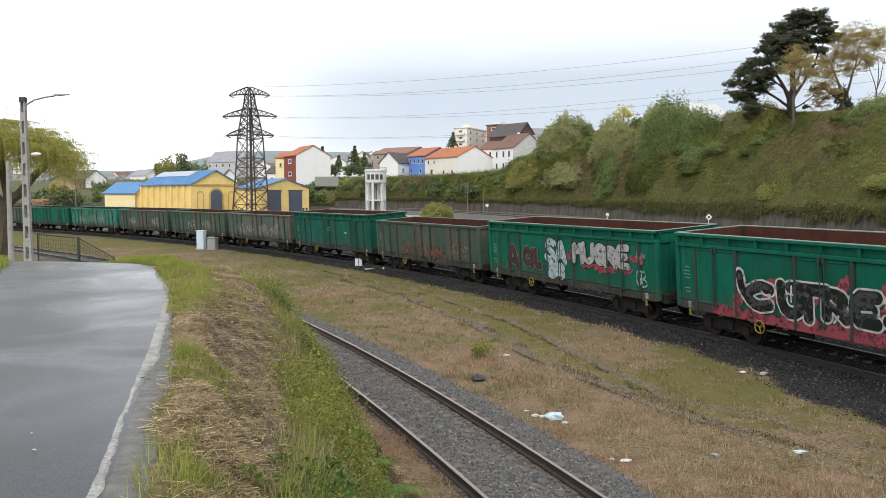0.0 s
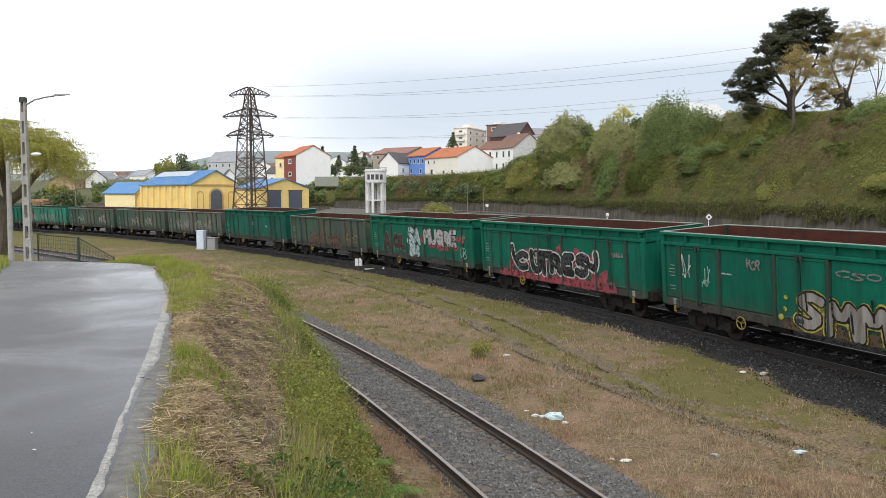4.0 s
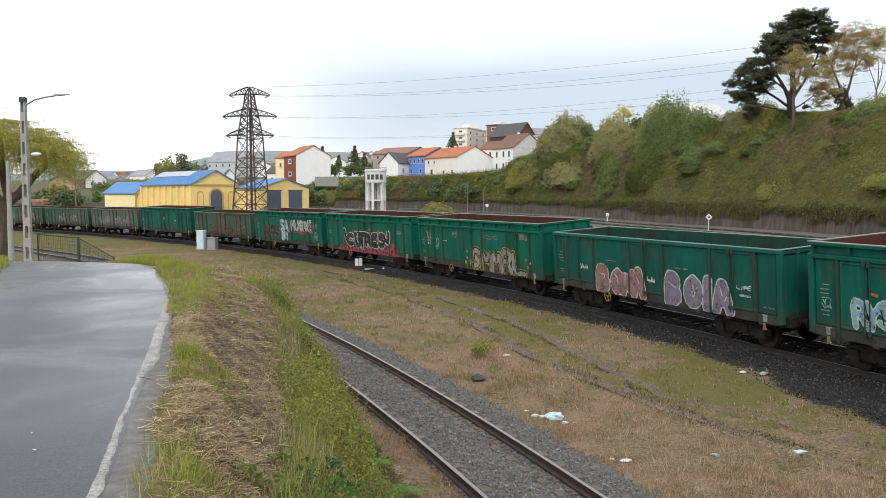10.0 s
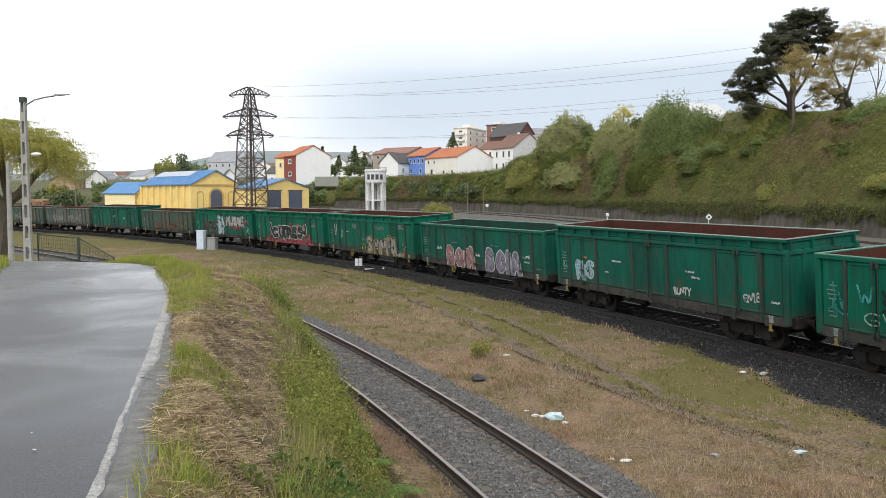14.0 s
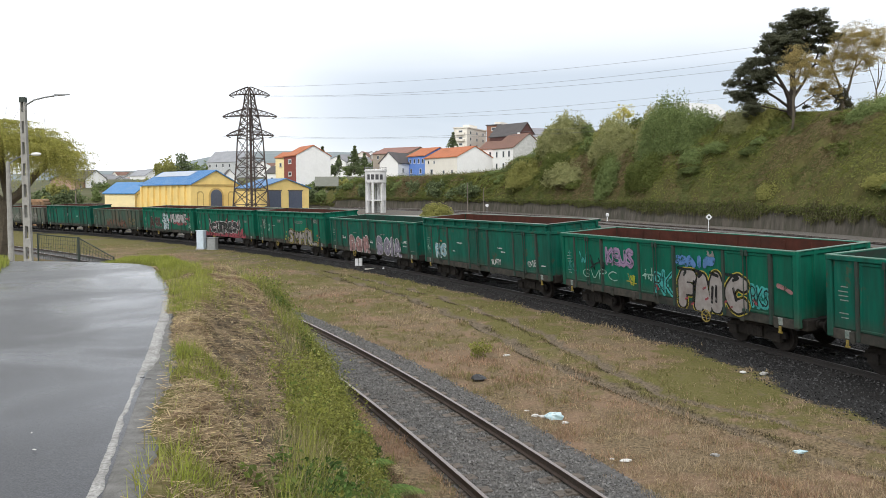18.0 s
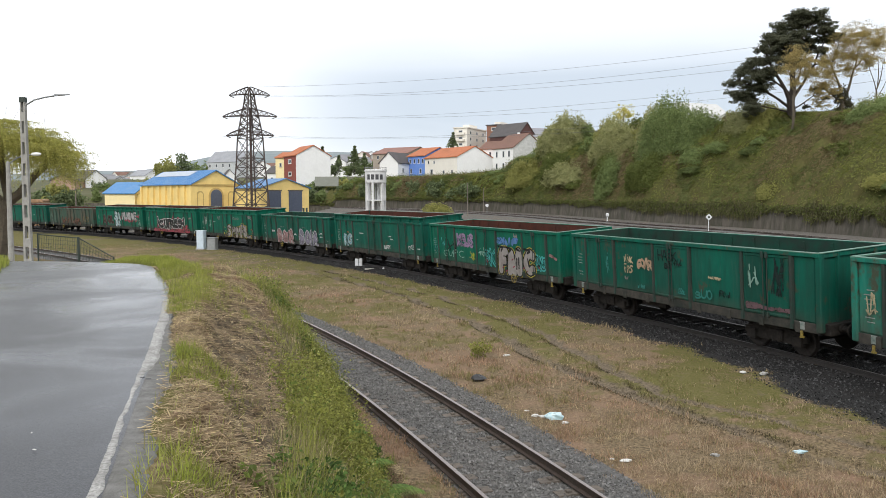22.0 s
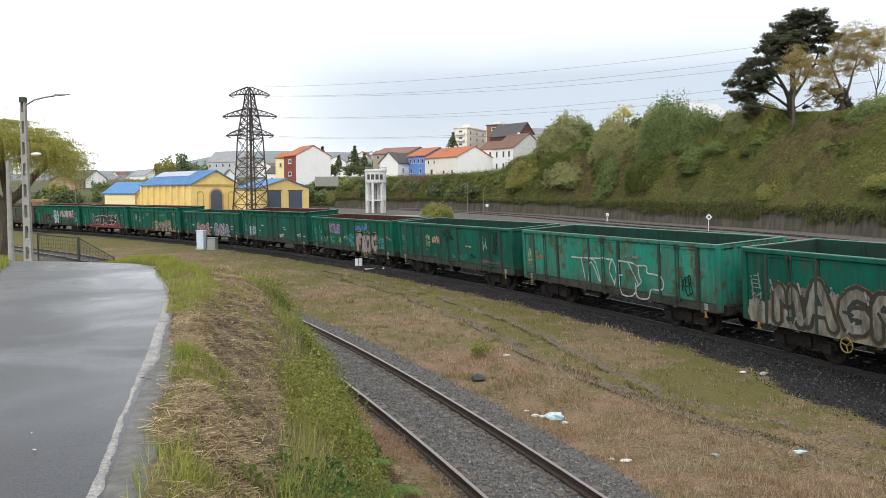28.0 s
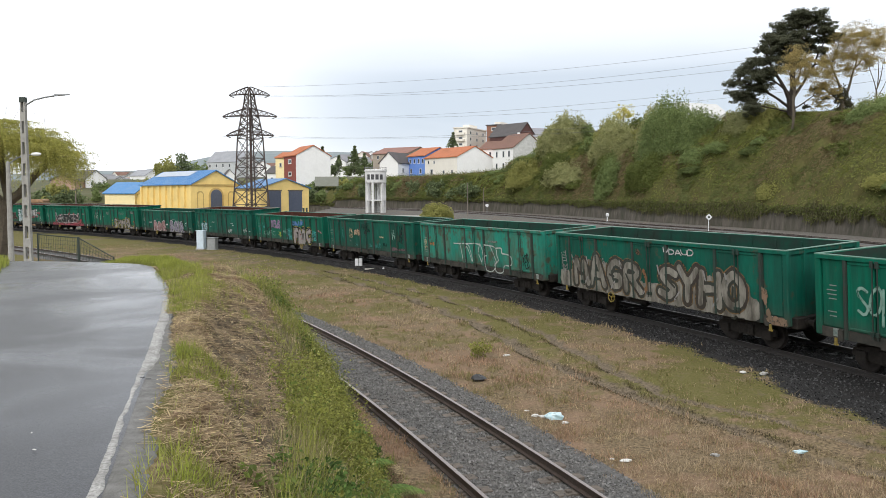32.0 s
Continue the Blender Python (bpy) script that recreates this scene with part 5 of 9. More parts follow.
    stain = mat("patchy_silver_spray", (0.27, 0.255, 0.22), (0.12, 0.115, 0.092), 3.2, 0.6, c=(0.050, 0.042, 0.032), cscale=1.6, camt=0.9, stretch=(1.6, 1.0, 0.5))
    edge = mat("patchy_brown_spray", (0.018, 0.013, 0.010), (0.040, 0.030, 0.020), 5, 0.7, c=(0.012, 0.030, 0.022), cscale=1.6, camt=0.9)
    sprayed("sprayed_cloud", stain, w, curves(("5.9,1.3 3,1.25 0,1.25 -5,1.3", "4.6,1.8 3.8,1.8", "2.9,1.8 .9,1.8", "-1,1.8 -4.6,1.8")), 0.36, 0.0, "patchy silver and brown ground", 0.12, 7)
    word = letters("MAGR", 5.0, 0.55, 1.2, 2.2, 91, 0.12, 0.04, 0.3) + letters("SYHO", -0.6, -4.7, 1.2, 2.2, 92, 0.15, 0.03, 0.22)
    sprayed("sprayed_outline", paint_flat("ochre_spray", 0.19, 0.12, 0.055), w, word, 0.265, 0.002, "ochre outline", 0.03, 3)
    sprayed("sprayed_edge", edge, w, word, 0.235, 0.005, "dark brown edge", 0.03, 4)
    sprayed("sprayed_letters", stain, w, word, 0.125, 0.009, "faded silver letters", 0.04, 5)
    sprayed("inner_line", grey, w, curves(["%.2f,2.3 %.2f,2.0" % (x, x - 0.1) for x in (5.2, 4.1, 2.9, 1.8, -0.5, -1.7, -2.9, -3.9)] + ["%.2f,1.15 %.2f,1.45" % (x, x - 0.25) for x in (4.3, 2.4, 0.4, -1.4, -3.3)]), 0.035, 0.013)
    sprayed("shading", edge, w, curves(("4.6,2.0 4.55,1.5", "3.9,1.9 3.85,1.4", "2.5,1.7 2.2,1.65", "1.4,1.8 1.2,1.5", "-1.0,1.9 -1.4,1.6", "-2.2,1.2 -2.3,1.5", "-2.9,1.6 -3.0,1.3", "-4.2,1.5 -4.25,1.9")), 0.045, 0.013)
    tag(white, w, -0.85, -2.45, 2.78, 2.97, 93, 0.022, "small white tag", "WDAUD")
    sprayed("sprayed_cloud", paint_flat("bare_primer", 0.24, 0.16, 0.11), w, curves(("-5.5,1.9 -5.7,1.2", "-5.7,1.1 -6.2,1.05")), 0.13, 0.012, "bare primer patch", 0.14, 4)
    sprayed("sprayed_cloud", paint_flat("orange_primer", 0.22, 0.12, 0.06), w, curves(("0.3,2.0 .1,1.6 .2,1.3",)), 0.08, 0.014, "orange primer patch", 0.08, 6)
    sprayed("paint_dot", brown, w, [[(0.7, 2.75), (0.6, 2.7)]], 0.10, 0.004)
    tag(faint, w, 6.0, 5.6, 1.3, 2.5, 94, 0.03)

    w = WAGONS[3]
    sprayed("sprayed_cloud", paint_flat("dull_red_spray", 0.15, 0.070, 0.050), w, letters("WVIWM", 2.6, -2.6, 1.15, 1.85, 20, 0.2, 0.1), 0.13, 0.0, "old reddish lettering", 0.08, 20)
    sprayed("sprayed_cloud", paint_flat("old_ochre_spray", 0.17, 0.13, 0.07), w, letters("AS", -3.4, -5.2, 1.5, 2.1, 24, 0.1, 0.1), 0.08, 0.0, "old ochre lettering", 0.06, 22)
    w = WAGONS[4]
    tag(white, w, 0.2, -0.15, 2.25, 2.45, 95, 0.03, "one small pale mark", "C")
    tag(mint, w, -2.5, -2.9, 2.1, 2.25, 96, 0.03)
    for i, spots in ((5, (4.5, 2.4, -0.5, -2.8)), (8, (3.8, 1.0, -1.4)), (6, (2.0, -1.5)), (7, (3.5, -2.5))):
        for x in spots:
            sprayed("sprayed_cloud", paint_flat("chalky_spray", 0.24, 0.235, 0.215), WAGONS[i], letters("NA", x, x - 1.6, 1.5, 2.3, int(x * 3) + 50, 0.1, 0.1), 0.11, 0.0, "old chalky lettering", 0.07, int(x * 5) + 40, 0.06)
    w = WAGONS[-7]
    tag(mint, w, 5.0, 3.8, 1.6, 2.4, 97, 0.04, "small pale tag", "SOK")
    # hand-brake wheels: only some wagons show theirs on this side
    for i, at in ((-3, -5.02), (-2, None), (-4, None), (-5, None)):
        for o in list(WAGONS[i].children):
            if o.name.startswith("brake_wheel") and o.data.vertices[0].co.y > 0:
                if at is None:
                    bpy.data.objects.remove(o)
                else:
                    o.matrix_basis = Matrix.Translation((at, 0, 0))


make_graffiti()

# ---------------------------------------------------------------- hillside behind the yard
WALL_XY = np.array([(60, -60), (52, 20), (48.5, 55), (45.5, 80.5), (42.9, 96.7), (35.0, 117), (24.6, 158), (9.1, 192), (-13.8, 228), (-42, 252), (-110, 285), (-230, 310), (-420, 330)])


def wall_line(step=3.0):
    seg = np.hypot(*np.diff(WALL_XY, axis=0).T)
    s = np.r_[0, np.cumsum(seg)]
    u = np.arange(0, s[-1], step)
    x, y = np.interp(u, s, WALL_XY[:, 0]), np.interp(u, s, WALL_XY[:, 1])
    k = np.ones(9) / 9
    x, y = np.convolve(np.pad(x, 4, "edge"), k, "valid"), np.convolve(np.pad(y, 4, "edge"), k, "valid")
    h = np.arctan2(np.gradient(y), np.gradient(x))
    return u, x, y, h


def hill_z(u, d, x, y):
    """Height of the hillside u metres along the wall and d metres behind it."""
    crest = np.interp(u, [0, 110, 150, 165, 195, 230, 265, 305, 345, 420, 600, 900], [12, 12.5, 12, 11.5, 12.5, 12.0, 8.0, 5.0, 4.0, 3.5, 3, 3])
    run = np.interp(u, [0, 200, 260, 305, 345, 900], [17, 17, 15, 12, 10, 10])
    z = 2.5 + crest * smooth01(d, -5, run) - crest * smooth01(0.0, -5, run) * (1 - smooth01(d, 0, 6))
    z = z + np.clip(d - run, 0, 60) * np.interp(u, [0, 180, 230, 300, 400, 900], [0.02, 0.02, 0.03, 0.09, 0.10, 0.08]) + np.clip(d - 60, 0, 500) * np.interp(u, [0, 200, 300, 420, 900], [0.01, 0.03, 0.045, 0.035, 0.02])
    return z + np.where(d > 0.5, 0.5 * fbm(x * 0.18, y * 0.18, 21) * smooth01(d, 0, 4), 0)


hill_m = mat("rough_hill_grass", (0.06, 0.075, 0.022), (0.095, 0.09, 0.038), 1.6, 0.95, 0.8, 4, c=(0.11, 0.085, 0.045), cscale=0.12, camt=0.6)
wall_m = mat("mossy_stone_wall", (0.125, 0.110, 0.088), (0.055, 0.049, 0.038), 1.4, 0.95, 0.8, 5, c=(0.045, 0.045, 0.028), cscale=0.35, camt=0.9, stretch=(1.4, 1.4, 0.3))


def make_hill():
    u, x, y, h = wall_line()
    ds = np.array([0.0, 0.4, 1.2, 2.5, 4, 5.5, 7, 8.5, 10, 12, 14, 16, 18, 21, 25, 30, 36, 44, 54, 66, 80, 110, 150, 210, 300, 420])
    X = x[:, None] + ds[None, :] * np.sin(h)[:, None]
    Y = y[:, None] - ds[None, :] * np.cos(h)[:, None]
    U = np.repeat(u[:, None], len(ds), 1)
    D = np.repeat(ds[None, :], len(u), 0)
    Z = hill_z(U, D, X, Y) + ground_z(x, y, False)[:, None]
    tagged(sheet("hillside", X[:, ::-1], Y[:, ::-1], Z[:, ::-1], hill_m), "steep hillside of brambles and rough grass", "hillside", kind="structure")
    zb = ground_z(x, y, False)
    zs = np.linspace(-0.3, 2.55, 8)
    lean = (zs[None, :]) * 0.12 + 0.12 * fbm(u[:, None] * 0.5, zs[None, :] * 1.3, 9)
    Xw = x[:, None] + (lean - 0.35) * np.sin(h)[:, None]
    Yw = y[:, None] - (lean - 0.35) * np.cos(h)[:, None]
    Zw = zb[:, None] + zs[None, :]
    tagged(sheet("retaining_wall", Xw, Yw, Zw, wall_m), "dark mossy retaining wall at the foot of the hill", "wall", kind="structure")


make_hill()


# ---------------------------------------------------------------- buildings
def M2(p, q):
    """Plan frame with its origin at p, x towards q."""
    a = math.atan2(q[1] - p[1], q[0] - p[0])
    return Matrix.Translation((p[0], p[1], 0)) @ Matrix.Rotation(a, 4, "Z")


frame_m = mat("white_window_frame", (0.7, 0.7, 0.68), (0.6, 0.6, 0.58), 5, 0.6)
dark_frame = mat("dark_window_frame", (0.12, 0.09, 0.07), (0.09, 0.07, 0.05), 5, 0.6)


def window(parent, x, y, z, w, h, face, fm=None, sill=True):
    """A framed pane set into a wall; face 0 front (-y), 1 right side (+x), 2 left side (-x)."""
    g, p = Geo(), Geo()
    t = 0.09 * max(1.0, w)
    # one ring for the frame
    o, q = [(-w / 2, -h / 2), (w / 2, -h / 2), (w / 2, h / 2), (-w / 2, h / 2)], [(-w / 2 + t, -h / 2 + t), (w / 2 - t, -h / 2 + t), (w / 2 - t, h / 2 - t), (-w / 2 + t, h / 2 - t)]
    v = [(a, y_, b) for y_ in (-0.05, 0.10) for ring in (o, q) for a, b in ring]
    f = []
    for k in range(4):
        n = (k + 1) % 4
        f += [(k, n, n + 4, k + 4), (k + 12, n + 12, n + 8, k + 8), (k, k + 8, n + 8, n), (k + 4, n + 4, n + 12, k + 12)]
    g.add(v, f)
    p.box(-w / 2 + t, w / 2 - t, -0.015, 0.015, -h / 2 + t, h / 2 - t)
    r = {0: 0, 1: 90, 2: -90}[face]
    fr = part("window", g, fm or frame_m, parent, m=pose(x, y, z, 0, 0, r))
    part("pane", p, glass_pane(), fr)
    if sill:
        part("sill", Geo().box(-w / 2 - 0.1, w / 2 + 0.1, -0.14, 0.05, -h / 2 - 0.1, -h / 2), fm or frame_m, fr)
    return fr


def house(name, label, A, B, depth, z0, ze, zr, wall, roof, ridge="along", over=0.4, wins=(), chimney=0, side_wall=None, cat="house"):
    """A pitched-roof house: front wall from A to B in plan, depth behind it; ridge along the front or across it."""
    A, B = Vector(A[:2]), Vector(B[:2])
    L = (B - A).length
    root = thing(name, label, cat, M2(A, B), group="houses of the town")
    w = Geo()
    hz = zr - ze
    if ridge == "along":
        prof = [(0, z0 - 3), (depth, z0 - 3), (depth, ze), (depth / 2, zr), (0, ze)]
        m = Matrix(((0, 1, 0, 0), (1, 0, 0, 0), (0, 0, 1, 0), (0, 0, 0, 1)))
        w.prism(prof, 0, L, m)
        part("wall", w, wall, root)
        if side_wall:
            part("gable", Geo().prism(prof, L + 0.01, L + 0.06, m), side_wall, root)
        sl = hz / (depth / 2)
        rp = [(-over, ze - over * sl), (depth / 2, zr), (depth + over, ze - over * sl), (depth + over, ze - over * sl + 0.25), (depth / 2, zr + 0.28), (-over, ze - over * sl + 0.25)]
        part("roof", Geo().prism(rp, -over, L + over, m), roof, root)
    else:
        prof = [(0, z0 - 3), (L, z0 - 3), (L, ze), (L / 2, zr), (0, ze)]
        w.prism(prof, 0, depth)
        part("wall", w, wall, root)
        sl = hz / (L / 2)
        rp = [(-over, ze - over * sl), (L / 2, zr), (L + over, ze - over * sl), (L + over, ze - over * sl + 0.25), (L / 2, zr + 0.28), (-over, ze - over * sl + 0.25)]
        part("roof", Geo().prism(rp, -over, depth + over), roof, root)
    for k in range(chimney):
        x = L * (0.3 + 0.4 * k)
        part("chimney", Geo().box(x - 0.4, x + 0.4, depth * 0.6, depth * 0.6 + 0.7, zr - 1.5, zr + 1.0), wall, root)
    for f, u, z, ww, hh in wins:
        if f == 0:
            window(root, u * L, -0.02, z, ww, hh, 0)
        elif f == 1:
            window(root, L + 0.08, u * depth, z, ww, hh, 1)
        else:
            window(root, -0.02, u * depth, z, ww, hh, 2)
    return root


def plaster(name, a, k=0.82, c=None):
    return mat(name, a, tuple(x * k for x in a), 1.5, 0.85, 0.2, 12, c=c or tuple(x * 0.72 for x in a), cscale=0.35, camt=0.45)


def tiles(name, a, b):
    return mat(name, a, b, 2.2, 0.85, 0.5, 6, c=tuple(x * 0.6 for x in a), cscale=0.3, camt=0.5)


yellow_w = plaster("yellow_render", (0.88, 0.66, 0.25), 0.94)
pale_yellow = plaster("pale_yellow_render", (0.90, 0.76, 0.42), 0.94)
# darker yellow: shade of cornice and arch recesses put into the colour
shaded_trim = plaster("shaded_trim", (0.60, 0.42, 0.15))
blue_roof = mat("blue_sheet_roof", (0.07, 0.23, 0.48), (0.055, 0.19, 0.41), 1.5, 0.5, 0.2, 6, c=(0.16, 0.28, 0.45), cscale=0.3)
white_w, cream_w = plaster("white_render", (0.86, 0.86, 0.85), 0.93, (0.74, 0.74, 0.73)), plaster("cream_render", (0.82, 0.78, 0.70), 0.93, (0.7, 0.67, 0.6))
grey_w, stain_w = plaster("grey_render", (0.50, 0.50, 0.48)), plaster("stained_white_render", (0.62, 0.62, 0.60), 0.7, (0.34, 0.34, 0.32))
blue_w, red_w = plaster("blue_render", (0.16, 0.30, 0.72)), plaster("red_brick_render", (0.28, 0.075, 0.055))
rust_w = plaster("brown_cladding", (0.30, 0.15, 0.10))
orange_t, brown_t, dark_t = tiles("orange_roof_tiles", (0.50, 0.17, 0.07), (0.38, 0.13, 0.06)), tiles("brown_roof_tiles", (0.22, 0.12, 0.09), (0.16, 0.085, 0.06)), tiles("dark_slate_roof", (0.11, 0.10, 0.10), (0.08, 0.075, 0.075))
door_m = mat("blue_grey_door", (0.10, 0.12, 0.17), (0.075, 0.09, 0.13), 3, 0.6, 0.2)


def depot():
    ca, sa = 0.68, 0.73
    A, W, Ln = Vector((-65.2, 205.0)), 13.6, 28.0
    g = float(ground_z(A.x, A.y, False))
    ze, zr = 8.0, 11.5
    B = A + Vector((ca, sa)) * W
    root = thing("goods_depot", "yellow rendered goods depot with a blue sheet roof", "depot", M2(A, B))
    part("wall", Geo().prism([(0, g - 0.3), (W, g - 0.3), (W, ze), (W / 2, zr), (0, ze)], 0, Ln), yellow_w, root)
    sl = (zr - ze) / (W / 2)
    o = 0.7
    for side, xe in ((-1, -o), (1, W + o)):
        pr = [(xe, ze - o * sl), (W / 2, zr), (W / 2, zr + 0.22), (xe, ze - o * sl + 0.22)]
        rf = part("roof_slope", Geo().prism(pr, -0.5, Ln + 0.5), blue_roof, root)
        rb = Geo()
        for k in range(30):
            y = -0.4 + k * (Ln + 0.8) / 29
            rb.prism([(xe, ze - o * sl + 0.22), (W / 2, zr + 0.22), (W / 2, zr + 0.28), (xe, ze - o * sl + 0.28)], y, y + 0.08)
        part("roof_rib", rb, blue_roof, rf)["kind"] = "stuff"
    part("skylight", Geo().prism([(W * 0.27, ze + sl * W * 0.27 + 0.30), (W * 0.47, ze + sl * W * 0.47 + 0.30), (W * 0.47, ze + sl * W * 0.47 + 0.36), (W * 0.27, ze + sl * W * 0.27 + 0.36)], Ln * 0.3, Ln * 0.98), mat("pale_roof_sheet", (0.45, 0.50, 0.55), (0.38, 0.42, 0.48), 2, 0.5), root, "pale grey roof sheets")
    for k in range(9):
        y = 0.4 + k * (Ln - 0.8) / 8
        part("pilaster", Geo().box(-0.55, 0.0, y - 0.35, y + 0.35, g - 0.3, ze - 0.6), yellow_w, root)
    part("cornice", Geo().box(-0.35, W + 0.35, -0.25, 0.0, ze - 0.5, ze - 0.1), shaded_trim, root)

    def arch(x, w, h, m, nm, out):
        r = w / 2
        pts = [(x - r, g - 0.2), (x + r, g - 0.2)] + [(x + r * math.cos(t), h - r + r * math.sin(t)) for t in (math.pi * i / 12 for i in range(13))]
        return part(nm, Geo().prism(pts, -out, 0.0), m, root)
    arch(W / 2, 4.3, 7.0, shaded_trim, "arch_surround", 0.22)
    arch(W / 2, 3.4, 6.5, door_m, "arched_door", 0.27)
    for x in (2.2, W - 2.2):
        arch(x, 2.0, 6.1, shaded_trim, "blind_arch_surround", 0.10)
        arch(x, 1.4, 5.7, yellow_w, "blind_arch", 0.14)
    # workshop beside it
    A2, W2, L2 = Vector((-46.2, 200.0)), 15.0, 11.0
    g2 = float(ground_z(A2.x, A2.y, False))
    B2 = A2 + Vector((ca, sa)) * W2
    r2 = thing("workshop", "yellow workshop with blue roof and two roller doors", "workshop", M2(A2, B2))
    e2, z2 = 6.9, 9.2
    part("wall", Geo().prism([(0, g2 - 0.3), (W2, g2 - 0.3), (W2, e2), (W2 / 2, z2), (0, e2)], 0, L2), yellow_w, r2)
    s2 = (z2 - e2) / (W2 / 2)
    for xe in (-0.6, W2 + 0.6):
        part("roof_slope", Geo().prism([(xe, e2 - 0.6 * s2), (W2 / 2, z2), (W2 / 2, z2 + 0.2), (xe, e2 - 0.6 * s2 + 0.2)], -0.4, L2 + 0.4), blue_roof, r2)
    for x in (3.9, 10.6):
        d = Geo().box(x - 2.1, x + 2.1, -0.12, 0.0, g2 - 0.2, 6.0)
        for k in range(13):
            d.box(x - 2.1, x + 2.1, -0.15, -0.12, 5.6 - k * 0.4, 5.9 - k * 0.4)
        part("roller_door", d, door_m, r2)
        part("door_frame", Geo().box(x - 2.4, x + 2.4, -0.10, 0.0, 6.0, 6.35), dark_frame, r2)
    # store on the other side
    P, Q = (-98.0, 228.0), (-88.5, 226.0)
    g3 = float(ground_z(-93, 228, False))
    r3 = house("store_building", "pale yellow store with a low blue roof", P, Q, 13.0, g3, 5.6, 8.6, pale_yellow, blue_roof, "along", 0.5, cat="storehouse")
    part("side_bay", Geo().box(9.75, 11.5, 1.0, 6.0, g3 - 0.3, 5.2), yellow_w, r3)


depot()


def tower():
    x, y = -15.8, 185.0
    g = float(ground_z(x, y, False))
    root = thing("water_tower", "white concrete railway water tower on slender legs", "water tower", Matrix.Translation((x, y, 0)))
    cm = plaster("chalky_concrete", (0.72, 0.72, 0.71), 0.8, (0.45, 0.45, 0.44))
    for k in range(6):
        a = 0.3 + k * math.pi / 3
        part("leg", Geo().box(-0.26, 0.26, -0.26, 0.26, g - 0.3, 7.9), cm, root, m=Matrix.Translation((2.15 * math.cos(a), 2.15 * math.sin(a), 0)) @ Matrix.Rotation(a, 4, "Z"))
    part("ring_beam", Geo().lathe([(2.0, 3.6), (2.3, 3.6), (2.3, 3.9), (2.0, 3.9)], n=24), cm, root)
    part("tank", Geo().lathe([(2.2, 7.7), (2.5, 7.9), (2.5, 10.4), (2.62, 10.45), (2.62, 10.75), (2.4, 10.95), (0.1, 11.1)], n=32), cm, root)
    part("riser_pipe", Geo().tube((0, 0, g), (0, 0, 7.8), 0.22, n=8), mat("grey_pipe", (0.3, 0.3, 0.3), (0.22, 0.22, 0.22), 4, 0.7), root)
    bm_ = mat("dark_sign_paint", (0.05, 0.05, 0.055), (0.08, 0.08, 0.085), 4, 0.7)
    rail = Geo()
    for k in range(16):
        a = 2 * math.pi * k / 16
        p, q = (2.55 * math.cos(a), 2.55 * math.sin(a)), (2.55 * math.cos(a + 0.393), 2.55 * math.sin(a + 0.393))
        rail.tube((*p, 10.75), (*p, 11.45), 0.04, n=4).tube((*p, 11.45), (*q, 11.45), 0.04, n=4)
    part("railing", rail, mat("grey_pipe", (0.3, 0.3, 0.3)), root)
    # broad dark strokes of a faded sign round the tank
    for a in (-2.2, -1.78, -1.36, -0.94):
        part("sign_stroke", Geo().box(-0.36, 0.36, -0.03, 0.03, -0.6, 0.6), bm_, root, m=Matrix.Translation((2.51 * math.cos(a), 2.51 * math.sin(a), 9.15)) @ Matrix.Rotation(a + math.pi / 2, 4, "Z"))


tower()


